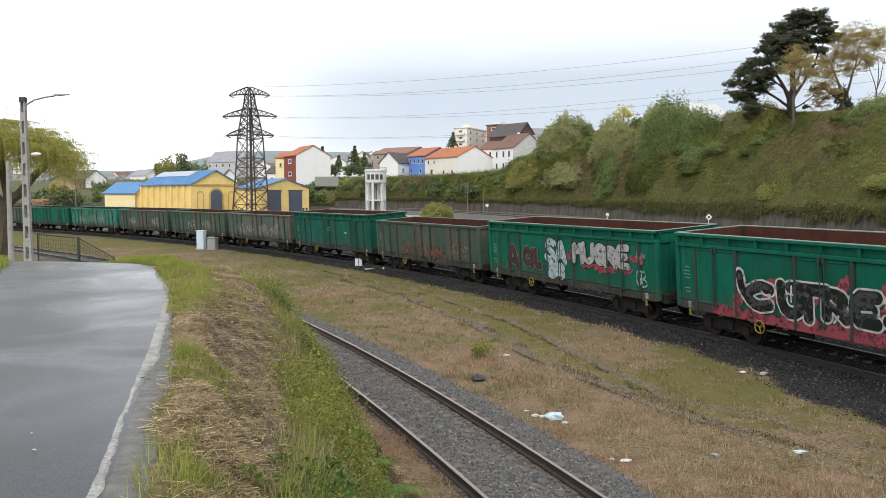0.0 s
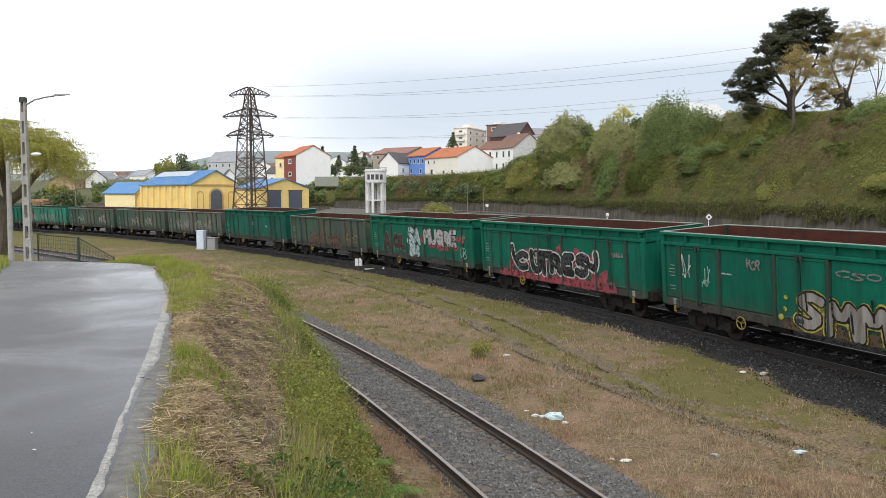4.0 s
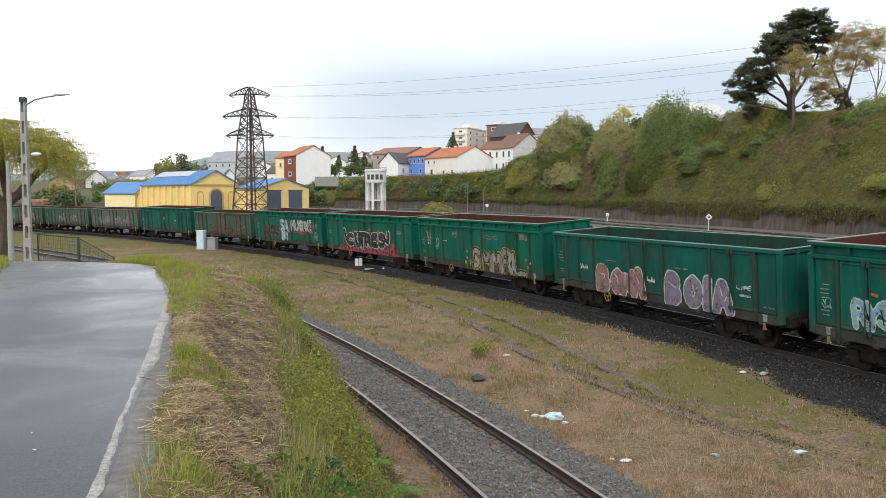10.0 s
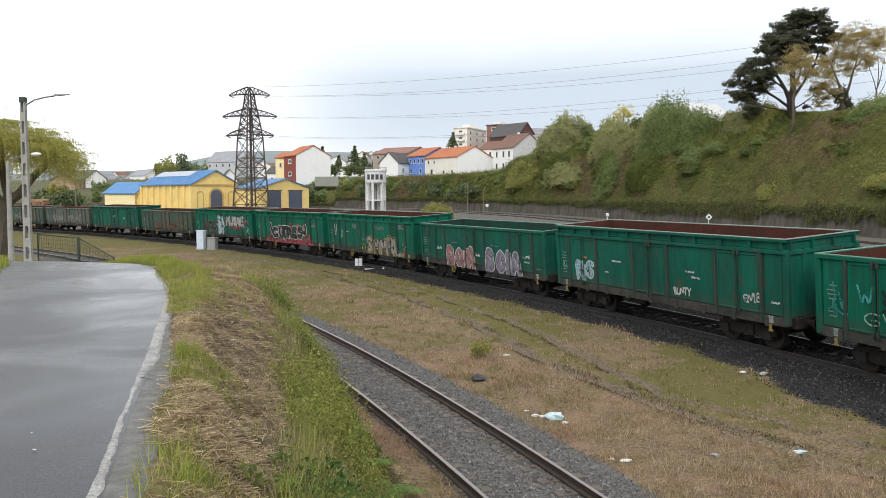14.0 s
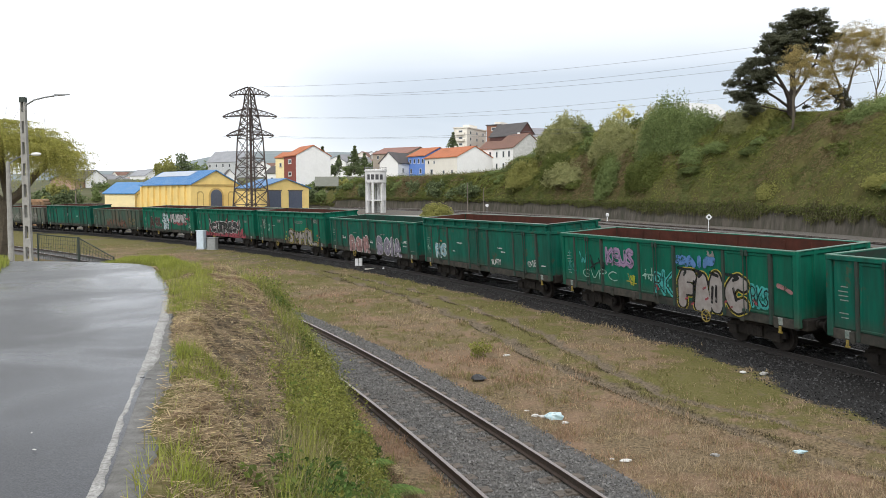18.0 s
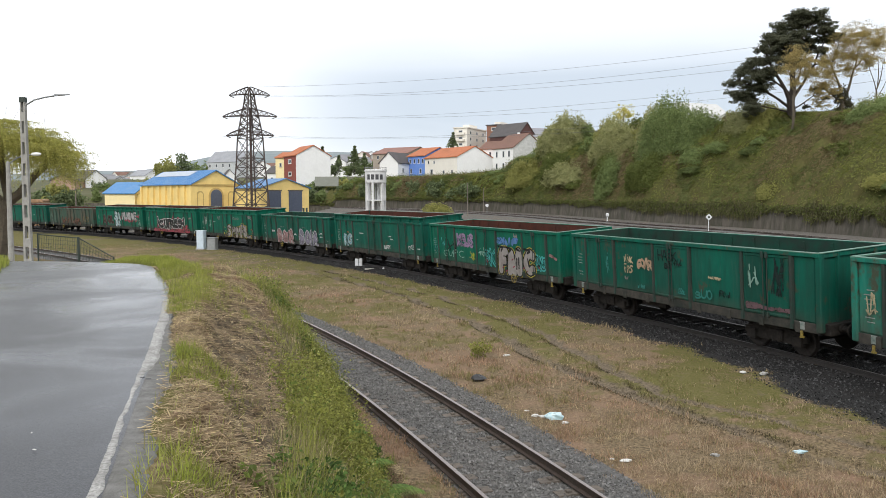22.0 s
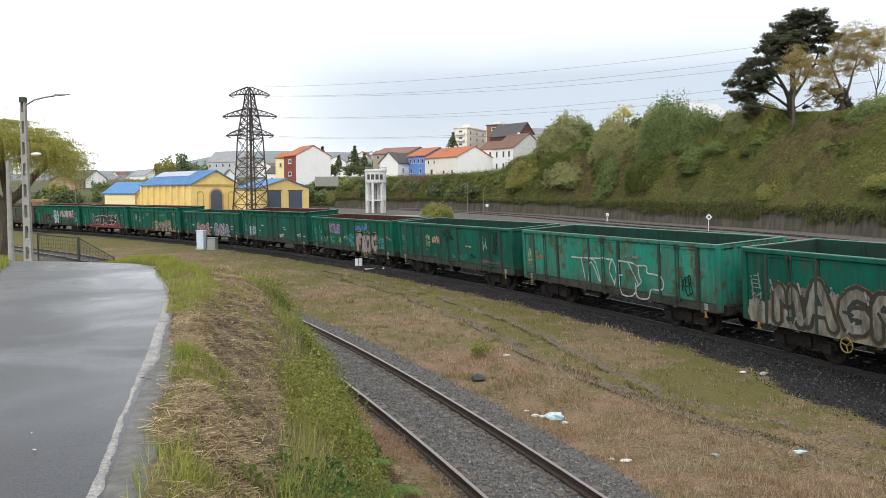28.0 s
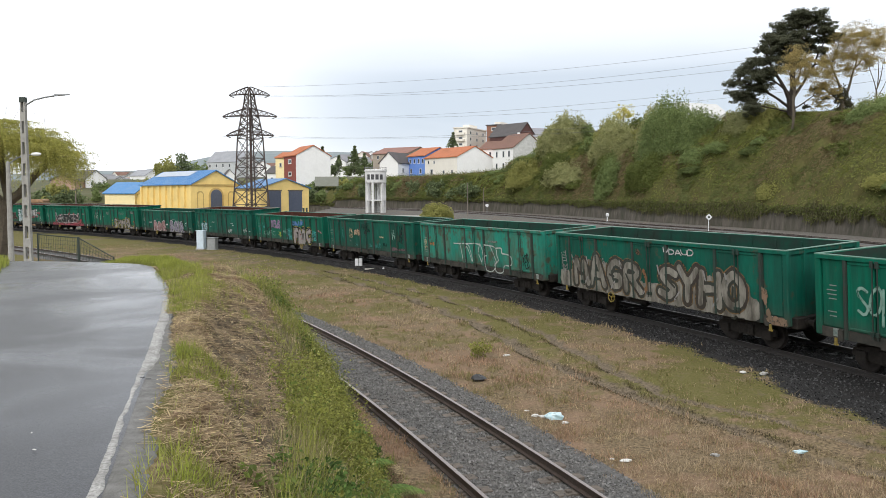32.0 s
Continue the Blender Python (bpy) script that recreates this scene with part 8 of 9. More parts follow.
def bush(name, label, x, y, z, r, tall, material, n, size, cat="bush"):
    """A shrub of several leafy clumps on a few stems."""
    root = thing(name, label, cat, Matrix.Translation((x, y, z)), group="shrubs of the hillside")
    st, pts = Geo(), []
    k = max(4, int(r * 2.4))
    for i in range(k):
        a, q = RNG.uniform(0, 6.283), RNG.uniform(0.0, 0.75) * r
        c = (q * math.cos(a), q * math.sin(a), tall * RNG.uniform(0.35, 0.8))
        st.tube((c[0] * 0.2, c[1] * 0.2, -0.3), c, 0.05 * r ** 0.5, 0.02, 5)
        pts.append(clump(c, r * RNG.uniform(0.32, 0.55), n // k, 0.8 * tall / (1.2 * r) if tall > r else 0.8))
    pts.append(clump((0, 0, tall * 0.3), r * 0.8, n // 5, 0.5))
    part("stems", st, bark, root)
    c = np.concatenate(pts)
    c[:, 2] = np.maximum(c[:, 2], 0.0)
    soup("crown", leaves(c, size, 0.0, 1.6, 1.0), 4, material, root)
    return root


def dome(label, x, y, z, r, h, material):
    """A dense rounded shrub: stems, and a leafy skin of many small bulges."""
    root = thing("shrub", label, "bush", Matrix.Translation((x, y, z)), group="shrubs of the hillside")
    st = Geo()
    for k in range(7):
        a = k * 0.9
        st.tube((0.2 * math.cos(a), 0.2 * math.sin(a), -0.4), (0.5 * r * math.cos(a), 0.5 * r * math.sin(a), h * 0.6), 0.09, 0.03, 5)
    part("stems", st, bark, root)
    crown, outs = [], []
    lobes = [(0, 0, 0, 1.0)] + [(0.72 * r * math.cos(a), 0.72 * r * math.sin(a), h * RNG.uniform(-0.1, 0.22), RNG.uniform(0.42, 0.68)) for a in RNG.uniform(0, 6.283, 6)]
    for lx, ly, lz, k in lobes:
        c, face = dome_skin(x + lx, y, r * k, h * k)
        crown.append(c + np.array([lx, ly, lz]))
        outs.append(face)
    soup("crown", leaves(np.concatenate(crown), 0.0011 * y + 0.03, 0.0, 1.7, 0.0, np.concatenate(outs)), 4, material, root)
    return root


def dome_skin(x, y, r, h):
    n = int(1300 * r * (r + h) / 4)
    d = RNG.normal(size=(n, 3))
    d[:, 2] = np.abs(d[:, 2]) - 0.12
    d /= np.linalg.norm(d, axis=1)[:, None]
    az, el = np.arctan2(d[:, 1], d[:, 0]), d[:, 2]
    bulge = 1 + 0.36 * fbm(az * 1.3 + x, el * 2.2 + y, 57) + 0.30 * fbm(az * 4 + x, el * 6, 58)
    q = bulge * (1 - 0.25 * RNG.uniform(0, 1, n) ** 2.0 + np.where(RNG.uniform(0, 1, n) < 0.12, RNG.uniform(0.0, 0.14, n), 0))
    c = d * q[:, None] * np.array([r, r, h])
    face = d / np.array([r, r, h]) * r + RNG.normal(size=(n, 3)) * 0.55
    return c, face


def crest_top(x, y):
    """How high the growth on the crest may stand at a place."""
    return 4.69 + y * float(np.interp(x / y, SKY_B, SKY_E))


def hill_bushes():
    rnd = random.Random(5)
    # the great rounded shrubs: along the wall, behind it, radius, height, leaves
    for u, d, r, h, m, lb in ((242, 14, 5.6, 8.8, sage, "great rounded olive shrub on the hill"), (217, 9, 4.6, 6.8, sage, "rounded olive-green shrub on the hill"), (223, 12, 3.6, 6.4, olive, "rounded yellow-green shrub on the hill"), (198, 8.6, 4.6, 9.0, bushy, "great domed green shrub on the crest"), (205, 11, 3.6, 7.6, sage, "tall domed olive shrub on the crest"), (190, 10, 3.0, 6.2, bushy, "domed green shrub on the crest"), (182, 13, 3.4, 4.8, sage, "rounded olive-green shrub on the crest"), (178, 14, 3.2, 4.6, olive, "rounded yellow-green shrub on the crest"), (194, 3.4, 3.3, 5.2, bramble, "domed fresh green shrub low on the slope"), (206, 2.2, 2.6, 6.4, bushy, "upright green shrub by the wall"), (244, 4.2, 4.2, 5.4, olive, "rounded yellow-green shrub above the wall"), (226, 4, 4.6, 4.0, sage, "wide sweeping olive shrub above the wall"), (234, 6, 3.6, 4.2, bramble, "wide green bramble mound above the wall"), (162, 2.4, 2.1, 2.4, olive, "low yellow-green bush on the slope"), (159, 14, 2.8, 3.4, bushy, "green bush on the crest"), (213, 5, 2.6, 3.6, bramble, "green bramble mound on the slope"), (186, 7, 2.6, 2.6, bushy, "low green shrub on the slope"), (165, 23, 4.0, 4.4, sage, "wide olive shrub on the crest"), (159, 22, 4.0, 4.6, bushy, "wide green shrub on the crest"), (173, 24, 3.0, 3.6, olive, "rounded yellow-green shrub on the crest")):
        x, y, z = [float(q[0]) for q in hill_point(np.array([u * 1.0]), np.array([d * 1.0]))]
        dome(lb, x, y, z - 0.4, r, h, m)
    # low mounds all over the slope
    scrub = leaf_mat("dark_scrub_leaves", (0.095, 0.130, 0.040), (0.150, 0.175, 0.062), 0.25)
    for k in range(64):
        u, d = rnd.uniform(122, 262), rnd.uniform(1.5, 18)
        x, y, z = [float(q[0]) for q in hill_point(np.array([u]), np.array([d]))]
        r = rnd.uniform(0.7, 1.7)
        m, lb = rnd.choice(((bramble, "low green bramble mound on the slope"), (scrub, "low dark scrubby mound on the slope"), (scrub, "low dark scrubby mound on the slope"), (bushy, "low leafy green mound on the slope"), (olive, "low yellow-green mound on the slope"), (dry_fern, "low brown bracken mound on the slope")))
        if crest_top(x, y) - z > r + 1.2:
            dome(lb, x, y, z + 0.7 * float(hill_lump(np.array([u]), np.array([d]))[0][0]), r, r * rnd.uniform(0.6, 0.95), m)
    # (along the wall, behind it, radius, height, leaves)
    rows = [(190, 20, 3.0, 4.6, bushy), (212, 17, 3.4, 6.4, bushy), (228, 17, 3.2, 5.0, olive), (252, 19, 3.8, 7.2, olive), (258, 14, 3.4, 5.4, bushy), (256, 6, 2.4, 3.0, bushy), (264, 9, 3.0, 4.2, bushy), (270, 13, 3.2, 5.0, olive), (275, 8, 2.6, 3.8, bramble), (262, 18, 3.2, 5.6, olive), (150, 15, 1.8, 2.0, bramble), (163, 13, 1.8, 2.2, bramble), (168, 18, 2.2, 2.8, bramble), (142, 19, 2.2, 2.4, bushy), (170, 8, 1.6, 1.6, dry_fern), (155, 7, 1.6, 1.4, bramble), (146, 9, 1.5, 1.3, bramble), (186, 6, 1.6, 1.5, dry_fern), (164, 22, 2.6, 5, bushy), (167, 25, 2.8, 5, olive), (170, 22, 2.4, 5, bushy), (173, 25, 2.6, 5, olive), (161, 20, 2.4, 5, bushy)]
    for u, d, r, h, m in rows:
        x, y, z = [float(q[0]) for q in hill_point(np.array([u * 1.0]), np.array([d * 1.0]))]
        lb = {"spring_leaves": "tall shrub in yellow-green spring leaf on the hill", "bush_leaves": "dense dark green shrub on the hillside", "bramble_leaves": "low green bramble mound on the slope", "dry_bracken": "low brownish mound of bracken on the slope"}[m.name]
        top = crest_top(x, y) - z
        if top < 0.7:
            continue
        h = min(h, top * 0.85) if d < 14 else min(max(top * 0.9, 1.0), 8.0)
        bush("shrub", lb, x, y, z - 0.3, r * (1.45 if d > 11 else 1.1), h, m, int(1500 * r), 0.19 if y < 140 else 0.25)
    # thicket over the slope and its crest
    for k in range(90):
        u = rnd.uniform(124, 300) if k < 50 else rnd.uniform(176, 290)
        d = rnd.uniform(3, 24)
        low = d < 9 or u < 182
        x, y, z = [float(q[0]) for q in hill_point(np.array([u]), np.array([d]))]
        r = rnd.uniform(1.1, 2.0) if low else rnd.uniform(1.8, 3.2)
        h = r * rnd.uniform(0.8, 1.1) if low else r * rnd.uniform(1.2, 1.9)
        top = crest_top(x, y) - z
        if top < 0.6:
            continue
        h = min(h, top) if (low or d < 15) else min(max(top * rnd.uniform(0.8, 1.0), 1.0), 7.0)
        if low and u < 182:
            h *= 0.6
        m = rnd.choice((bramble, bramble, bushy, dry_fern)) if low else rnd.choice((bushy, bushy, olive, bramble))
        lb = {"spring_leaves": "tall shrub in yellow-green spring leaf on the hill", "bush_leaves": "dense green shrub on the hillside", "bramble_leaves": "green bramble mound on the slope", "dry_bracken": "brownish mound of bracken on the slope"}[m.name]
        bush("shrub", lb, x, y, z - 0.3, r, h, m, int(700 * r), 0.22 if y < 140 else 0.28)
    # hedge along the top of the wall in front of the houses
    for k in range(34):
        u = 262 + k * 5.2 + rnd.uniform(-1.5, 1.5)
        d = rnd.uniform(0.6, 4.5)
        x, y, z = [float(q[0]) for q in hill_point(np.array([u]), np.array([d]))]
        r = rnd.uniform(1.8, 3.0)
        bush("hedge_bush", "dark green hedge bush above the retaining wall", x, y, z - 0.4, r, max(0.8, min(rnd.uniform(2.6, 4.6), crest_top(x, y) - z - 0.9)), darkg if rnd.random() < 0.7 else bushy, 1400, 0.4)
    for k in range(26):
        u = 275 + k * 7 + rnd.uniform(-3, 3)
        d = rnd.uniform(12, 34)
        x, y, z = [float(q[0]) for q in hill_point(np.array([u]), np.array([d]))]
        r = rnd.uniform(2.0, 3.2)
        if crest_top(x, y) - z < 1.0:
            continue
        bush("hedge_bush", "dark green bush among the houses", x, y, z - 0.4, r, min(rnd.uniform(2.2, 4.4), crest_top(x, y) - z - 0.5), darkg if rnd.random() < 0.5 else bushy, 1100, 0.45)


hill_bushes()


def limb(g, p, q, r0, r1, sag=0.0, n=5):
    """A tapering, slightly crooked branch."""
    p, q = Vector(p), Vector(q)
    prev = p
    for k in range(1, n + 1):
        f = k / n
        c = p.lerp(q, f) + Vector((math.sin(f * 5 + p.x), math.cos(f * 4 + q.y), 0)) * (q - p).length * 0.03 - Vector((0, 0, sag * math.sin(f * math.pi)))
        g.tube(prev, c, r0 + (r1 - r0) * (k - 1) / n, r0 + (r1 - r0) * f, 7, False)
        prev = c


def tree(name, label, base, lims, crowns, material, bark_m, leaf, dens, r0, long=1.7, twigs=4, airy=0.3, up=0.0):
    """Trunk and limbs as given (from, to, radii), and leafy masses (x, y, z, radius, squash)."""
    root = thing(name, label, "tree", Matrix.Translation(base), group="")
    tr = Geo()
    for p, q, a, b in lims:
        limb(tr, p, q, a, b)
    hub = [Vector(q) for p, q, a, b in lims] + [(Vector(p) + Vector(q)) / 2 for p, q, a, b in lims]
    for cx, cy, cz, r, sq in crowns:
        c = Vector((cx, cy, cz))
        h = min(hub, key=lambda v: (v - c).length + max(0, v.z - c.z) * 2)
        limb(tr, h, c, r0 * 0.16, r0 * 0.05, n=4)
        for k in range(twigs):
            e = c + Vector((RNG.uniform(-1, 1), RNG.uniform(-1, 1), RNG.uniform(-0.4, 0.9) * max(sq, 0.4))) * r * RNG.uniform(0.7, 1.15)
            limb(tr, c, e, r0 * 0.035, r0 * 0.012, n=2)
    part("trunk", tr, bark_m, root)
    pts = []
    for cx, cy, cz, r, sq in crowns:
        sub = max(10, int(r * 26))
        for k in range(sub):
            d = RNG.normal(size=3)
            d /= np.linalg.norm(d)
            c = np.array([cx, cy, cz]) + d * np.array([1, 1, sq]) * r * RNG.uniform(0.1, 1.2)
            pts.append(clump(c, r * RNG.uniform(0.5, 1.2) * airy, int(dens * r * r / sub) + 4, 0.55))
    soup("crown", leaves(np.concatenate(pts), leaf, 0.0, long, up), 4, material, root)
    return root


def pine_plates():
    """Flat needle masses of the pine: a dome above, stepping out and down towards one side."""
    rnd = random.Random(3)
    out = []
    for h, a, b, k in ((16.4, -0.8, 3.4, 6), (15.4, -2.2, 4.4, 9), (14.1, -3.4, 5.6, 11), (12.8, -4.4, 5.2, 12), (11.5, -5.4, 4.6, 11), (10.2, -6.4, 1.6, 9), (9.0, -8.0, -1.6, 6), (7.8, -8.4, -2.8, 5), (6.6, -8.9, -3.4, 5), (5.4, -9.2, -4.2, 4), (4.2, -8.6, -5.0, 3), (2.9, -6.6, -4.6, 2)):
        for j in range(k):
            f = (j + 0.5) / k
            wide = math.sqrt(max(0.05, 1 - (2 * f - 1) ** 2))
            out.append((a + (b - a) * f + rnd.uniform(-0.3, 0.3), rnd.uniform(-2.2, 2.2) * wide, h + rnd.uniform(-0.6, 0.6), rnd.uniform(1.0, 1.6), rnd.uniform(0.36, 0.54)))
    return out + [(4.6, 0.4, 10.0, 0.9, 0.4), (3.4, 0.2, 6.0, 0.9, 0.35), (4.4, -0.3, 4.6, 0.8, 0.35), (2.2, 0.3, 3.4, 0.7, 0.35)]


def big_trees():
    b = (52.0, 118.00, 14.6)
    tree("pine_tree", "tall dark pine with layered needle masses on the hill crest", b,
         [((0, 0, -1.5), (-0.2, 0, 4.4), 0.72, 0.56), ((-0.2, 0, 4.2), (0.0, 0.2, 8.6), 0.52, 0.34), ((-0.3, 0, 3.9), (-2.9, 0.5, 9.2), 0.32, 0.16), ((-0.3, 0, 3.2), (-5.6, -0.6, 6.4), 0.24, 0.10), ((0.0, 0.2, 8.6), (1.3, 0, 14.5), 0.32, 0.12), ((0.0, 0.2, 8.0), (-1.6, 0.4, 13.0), 0.26, 0.12), ((0.0, 0, 4.8), (2.9, -0.4, 9.4), 0.26, 0.12), ((2.9, -0.4, 9.4), (4.2, -0.2, 13.0), 0.14, 0.08), ((-2.9, 0.5, 9.2), (-4.4, 0, 11.4), 0.15, 0.08), ((-0.4, 0, 2.6), (-5.0, 0.4, 3.6), 0.14, 0.06), ((-5.6, -0.6, 6.4), (-8.2, 0, 6.8), 0.10, 0.05), ((0.1, 0, 3.0), (3.2, 0.2, 5.0), 0.12, 0.05), ((-0.3, 0, 5.2), (-4.6, 0.8, 8.6), 0.2, 0.08), ((0.1, 0, 6.0), (1.8, 0.6, 10.5), 0.18, 0.08)],
         pine_plates(), pine_l, bark, 0.07, 1700, 0.6, 3.4, 2, 0.32, 0.15)
    b = (58.44, 116.00, 14.82)
    tree("spring_tree", "half-bare tree with sparse yellow spring leaves", b,
         [((0, 0, -1), (0, 0, 4.0), 0.42, 0.30), ((0, 0, 3.6), (1.6, 0, 8.5), 0.24, 0.12), ((0, 0, 3.8), (-1.6, 0.3, 9.0), 0.22, 0.10), ((1.6, 0, 8.5), (2.4, 0, 12.6), 0.12, 0.05), ((1.6, 0, 8.5), (4.2, 0.2, 11.5), 0.10, 0.04), ((-1.6, 0.3, 9.0), (-0.8, 0, 13.0), 0.10, 0.04), ((0, 0, 3.4), (-2.8, 0, 5.6), 0.16, 0.08)],
         [(2.6, 0, 13.2, 2.3, 0.8), (0.4, 0, 12.6, 2.2, 0.8), (4.4, 0, 11.8, 2.1, 0.8), (-1.2, 0, 10.4, 2.0, 0.9), (1.6, 0, 10.4, 2.1, 0.8), (-2.2, 0, 7.8, 1.9, 0.9), (3.6, 0, 9.4, 1.8, 0.8), (-2.8, 0, 6.0, 1.6, 0.9), (-1.5, 0, 5.0, 1.4, 0.9), (-3.6, 0, 5.2, 1.5, 1.0), (-3.4, 0, 3.6, 1.3, 1.0), (-2.6, 0.3, 9.4, 1.6, 0.9), (5.4, 0, 13.0, 1.5, 0.9), (0.6, 0, 8.4, 1.5, 0.9)],
         gold, pale_bark, 0.065, 1700, 0.26, 1.9, 12, 0.34)
    root = bpy.data.objects.get("spring_tree")
    iv = np.concatenate([clump((RNG.uniform(-0.9, 0.9), RNG.uniform(-0.5, 0.5), zz), 0.95, 520, 1.1) for zz in np.linspace(0.2, 5.0, 9)])
    soup("ivy", leaves(iv, 0.16), 4, leaf_mat("dark_ivy_leaves", (0.075, 0.075, 0.042), (0.11, 0.10, 0.06), 0.4), root)
    b = (49.25, 112.00, 13.92)
    tree("spring_tree", "slender tree with golden catkins before the pine", b,
         [((0, 0, -1), (0.3, 0, 5.0), 0.2, 0.13), ((0.3, 0, 5.0), (0.2, 0, 9.6), 0.12, 0.05), ((0.3, 0, 4.6), (2.4, 0, 8.4), 0.10, 0.05), ((0.3, 0, 5.5), (-0.6, 0, 8.5), 0.08, 0.04)],
         [(0.4, 0, 10.6, 1.9, 0.8), (2.2, 0, 9.6, 1.8, 0.8), (-0.6, 0, 9.0, 1.6, 0.8), (1.6, 0, 8.0, 1.7, 0.8), (3.2, 0, 8.0, 1.5, 0.8), (0.4, 0, 6.6, 1.3, 0.8)],
         gold, pale_bark, 0.07, 1000, 0.16, 1.9, 12, 0.34)
    b = (67.57, 124.00, 16.49)
    tree("bare_tree", "bare grey winter tree on the crest", b,
         [((0, 0, -1), (0.2, 0, 5), 0.2, 0.12), ((0.2, 0, 5), (1.2, 0, 9.5), 0.10, 0.03), ((0.2, 0, 4), (-1.2, 0, 8.6), 0.09, 0.03), ((0.2, 0, 5), (0.2, 0, 10.5), 0.09, 0.03), ((0.2, 0, 3.5), (2.2, 0, 7.5), 0.07, 0.02)],
         [(1.2, 0, 9.0, 1.3, 0.9), (-1.2, 0, 8.2, 1.3, 0.9), (0.2, 0, 9.8, 1.2, 0.9)],
         leaf_mat("pale_buds", (0.2, 0.18, 0.12), (0.15, 0.13, 0.09)), pale_bark, 0.07, 20, 0.3, 1.7, 16)
    b = (39.96, 175.00, 19.98)
    tree("spring_tree", "small tree bright with yellow spring leaves", b, [((0, 0, -2), (0, 0, 2.5), 0.15, 0.08)], [(0, 0, 3.4, 1.8, 0.9), (1.2, 0, 2.6, 1.4, 0.8), (-1.2, 0, 2.4, 1.4, 0.8)], leaf_mat("lemon_leaves", (0.72, 0.66, 0.2), (0.55, 0.5, 0.16), 0.3), pale_bark, 0.13, 420, 0.2)
    # weeping willow beside the lane: a leaning trunk, an arching roof of boughs, hanging switches
    b = (-27.6, 48.0, 1.2)
    root = thing("willow_tree", "weeping willow in yellow-green spring leaf", "tree", Matrix.Translation(b))
    tr = Geo()
    limb(tr, (0, 0, -1), (1.2, 0, 3.2), 0.48, 0.36)
    limb(tr, (1.2, 0, 3.2), (3.6, 0, 5.4), 0.30, 0.18)
    limb(tr, (1.0, 0, 2.8), (0.6, 0.5, 6.4), 0.30, 0.16)
    limb(tr, (1.0, 0, 2.8), (-3.4, 0, 6.2), 0.28, 0.12)
    pts, tops = [], []
    for k in range(230):
        a, r = RNG.uniform(0, 6.283), RNG.uniform(0.02, 1.0) ** 0.5
        ex, ey = -0.8 + 6.2 * r * math.cos(a), 4.0 * r * math.sin(a)
        ez = 7.9 - 2.3 * r ** 2.2 + RNG.uniform(-0.7, 0.5)
        tops.append((ex, ey, ez, a, r))
        o = min(((3.6, 0, 5.4), (0.6, 0.5, 6.4), (-3.4, 0, 6.2)), key=lambda v: abs(v[0] - ex) + abs(v[1] - ey))
        limb(tr, o, (ex, ey, ez), 0.028, 0.008, -0.5, 3)
        if r < 0.75 and k % 3 == 0:
            limb(tr, (ex, ey, ez), (ex + RNG.uniform(-0.5, 0.7), ey, ez + RNG.uniform(0.3, 1.1)), 0.012, 0.005, 0, 2)
    part("trunk", tr, pale_bark, root)
    for ex, ey, ez, a, r in tops:
        for k in range(34):
            sx, sy = ex + RNG.normal(0, 0.5), ey + RNG.normal(0, 0.5)
            ln = RNG.uniform(0.4, 2.0) * (1.2 - 0.35 * r)
            f = np.linspace(0, 1, int(ln * 20) + 3)
            bow = 0.55 * (1 - (1 - f) ** 2)
            pts.append(np.stack([sx + bow * math.cos(a) * ln * 0.6 + RNG.normal(0, 0.03, len(f)), sy + bow * math.sin(a) * ln * 0.6 + RNG.normal(0, 0.03, len(f)), ez + 0.25 * np.sin(f * 3.1) - ln * f ** 1.5], 1))
    soup("foliage", leaves(np.concatenate(pts), 0.038, 0.0, 3.2), 4, willow_l, root)
    bush("hedge_bush", "dark green thicket beyond the line under the willow", -68.0, 140.0, g_at(-68.0, 140.0) - 0.3, 2.6, 7.6, darkg, 3000, 0.3)


big_trees()


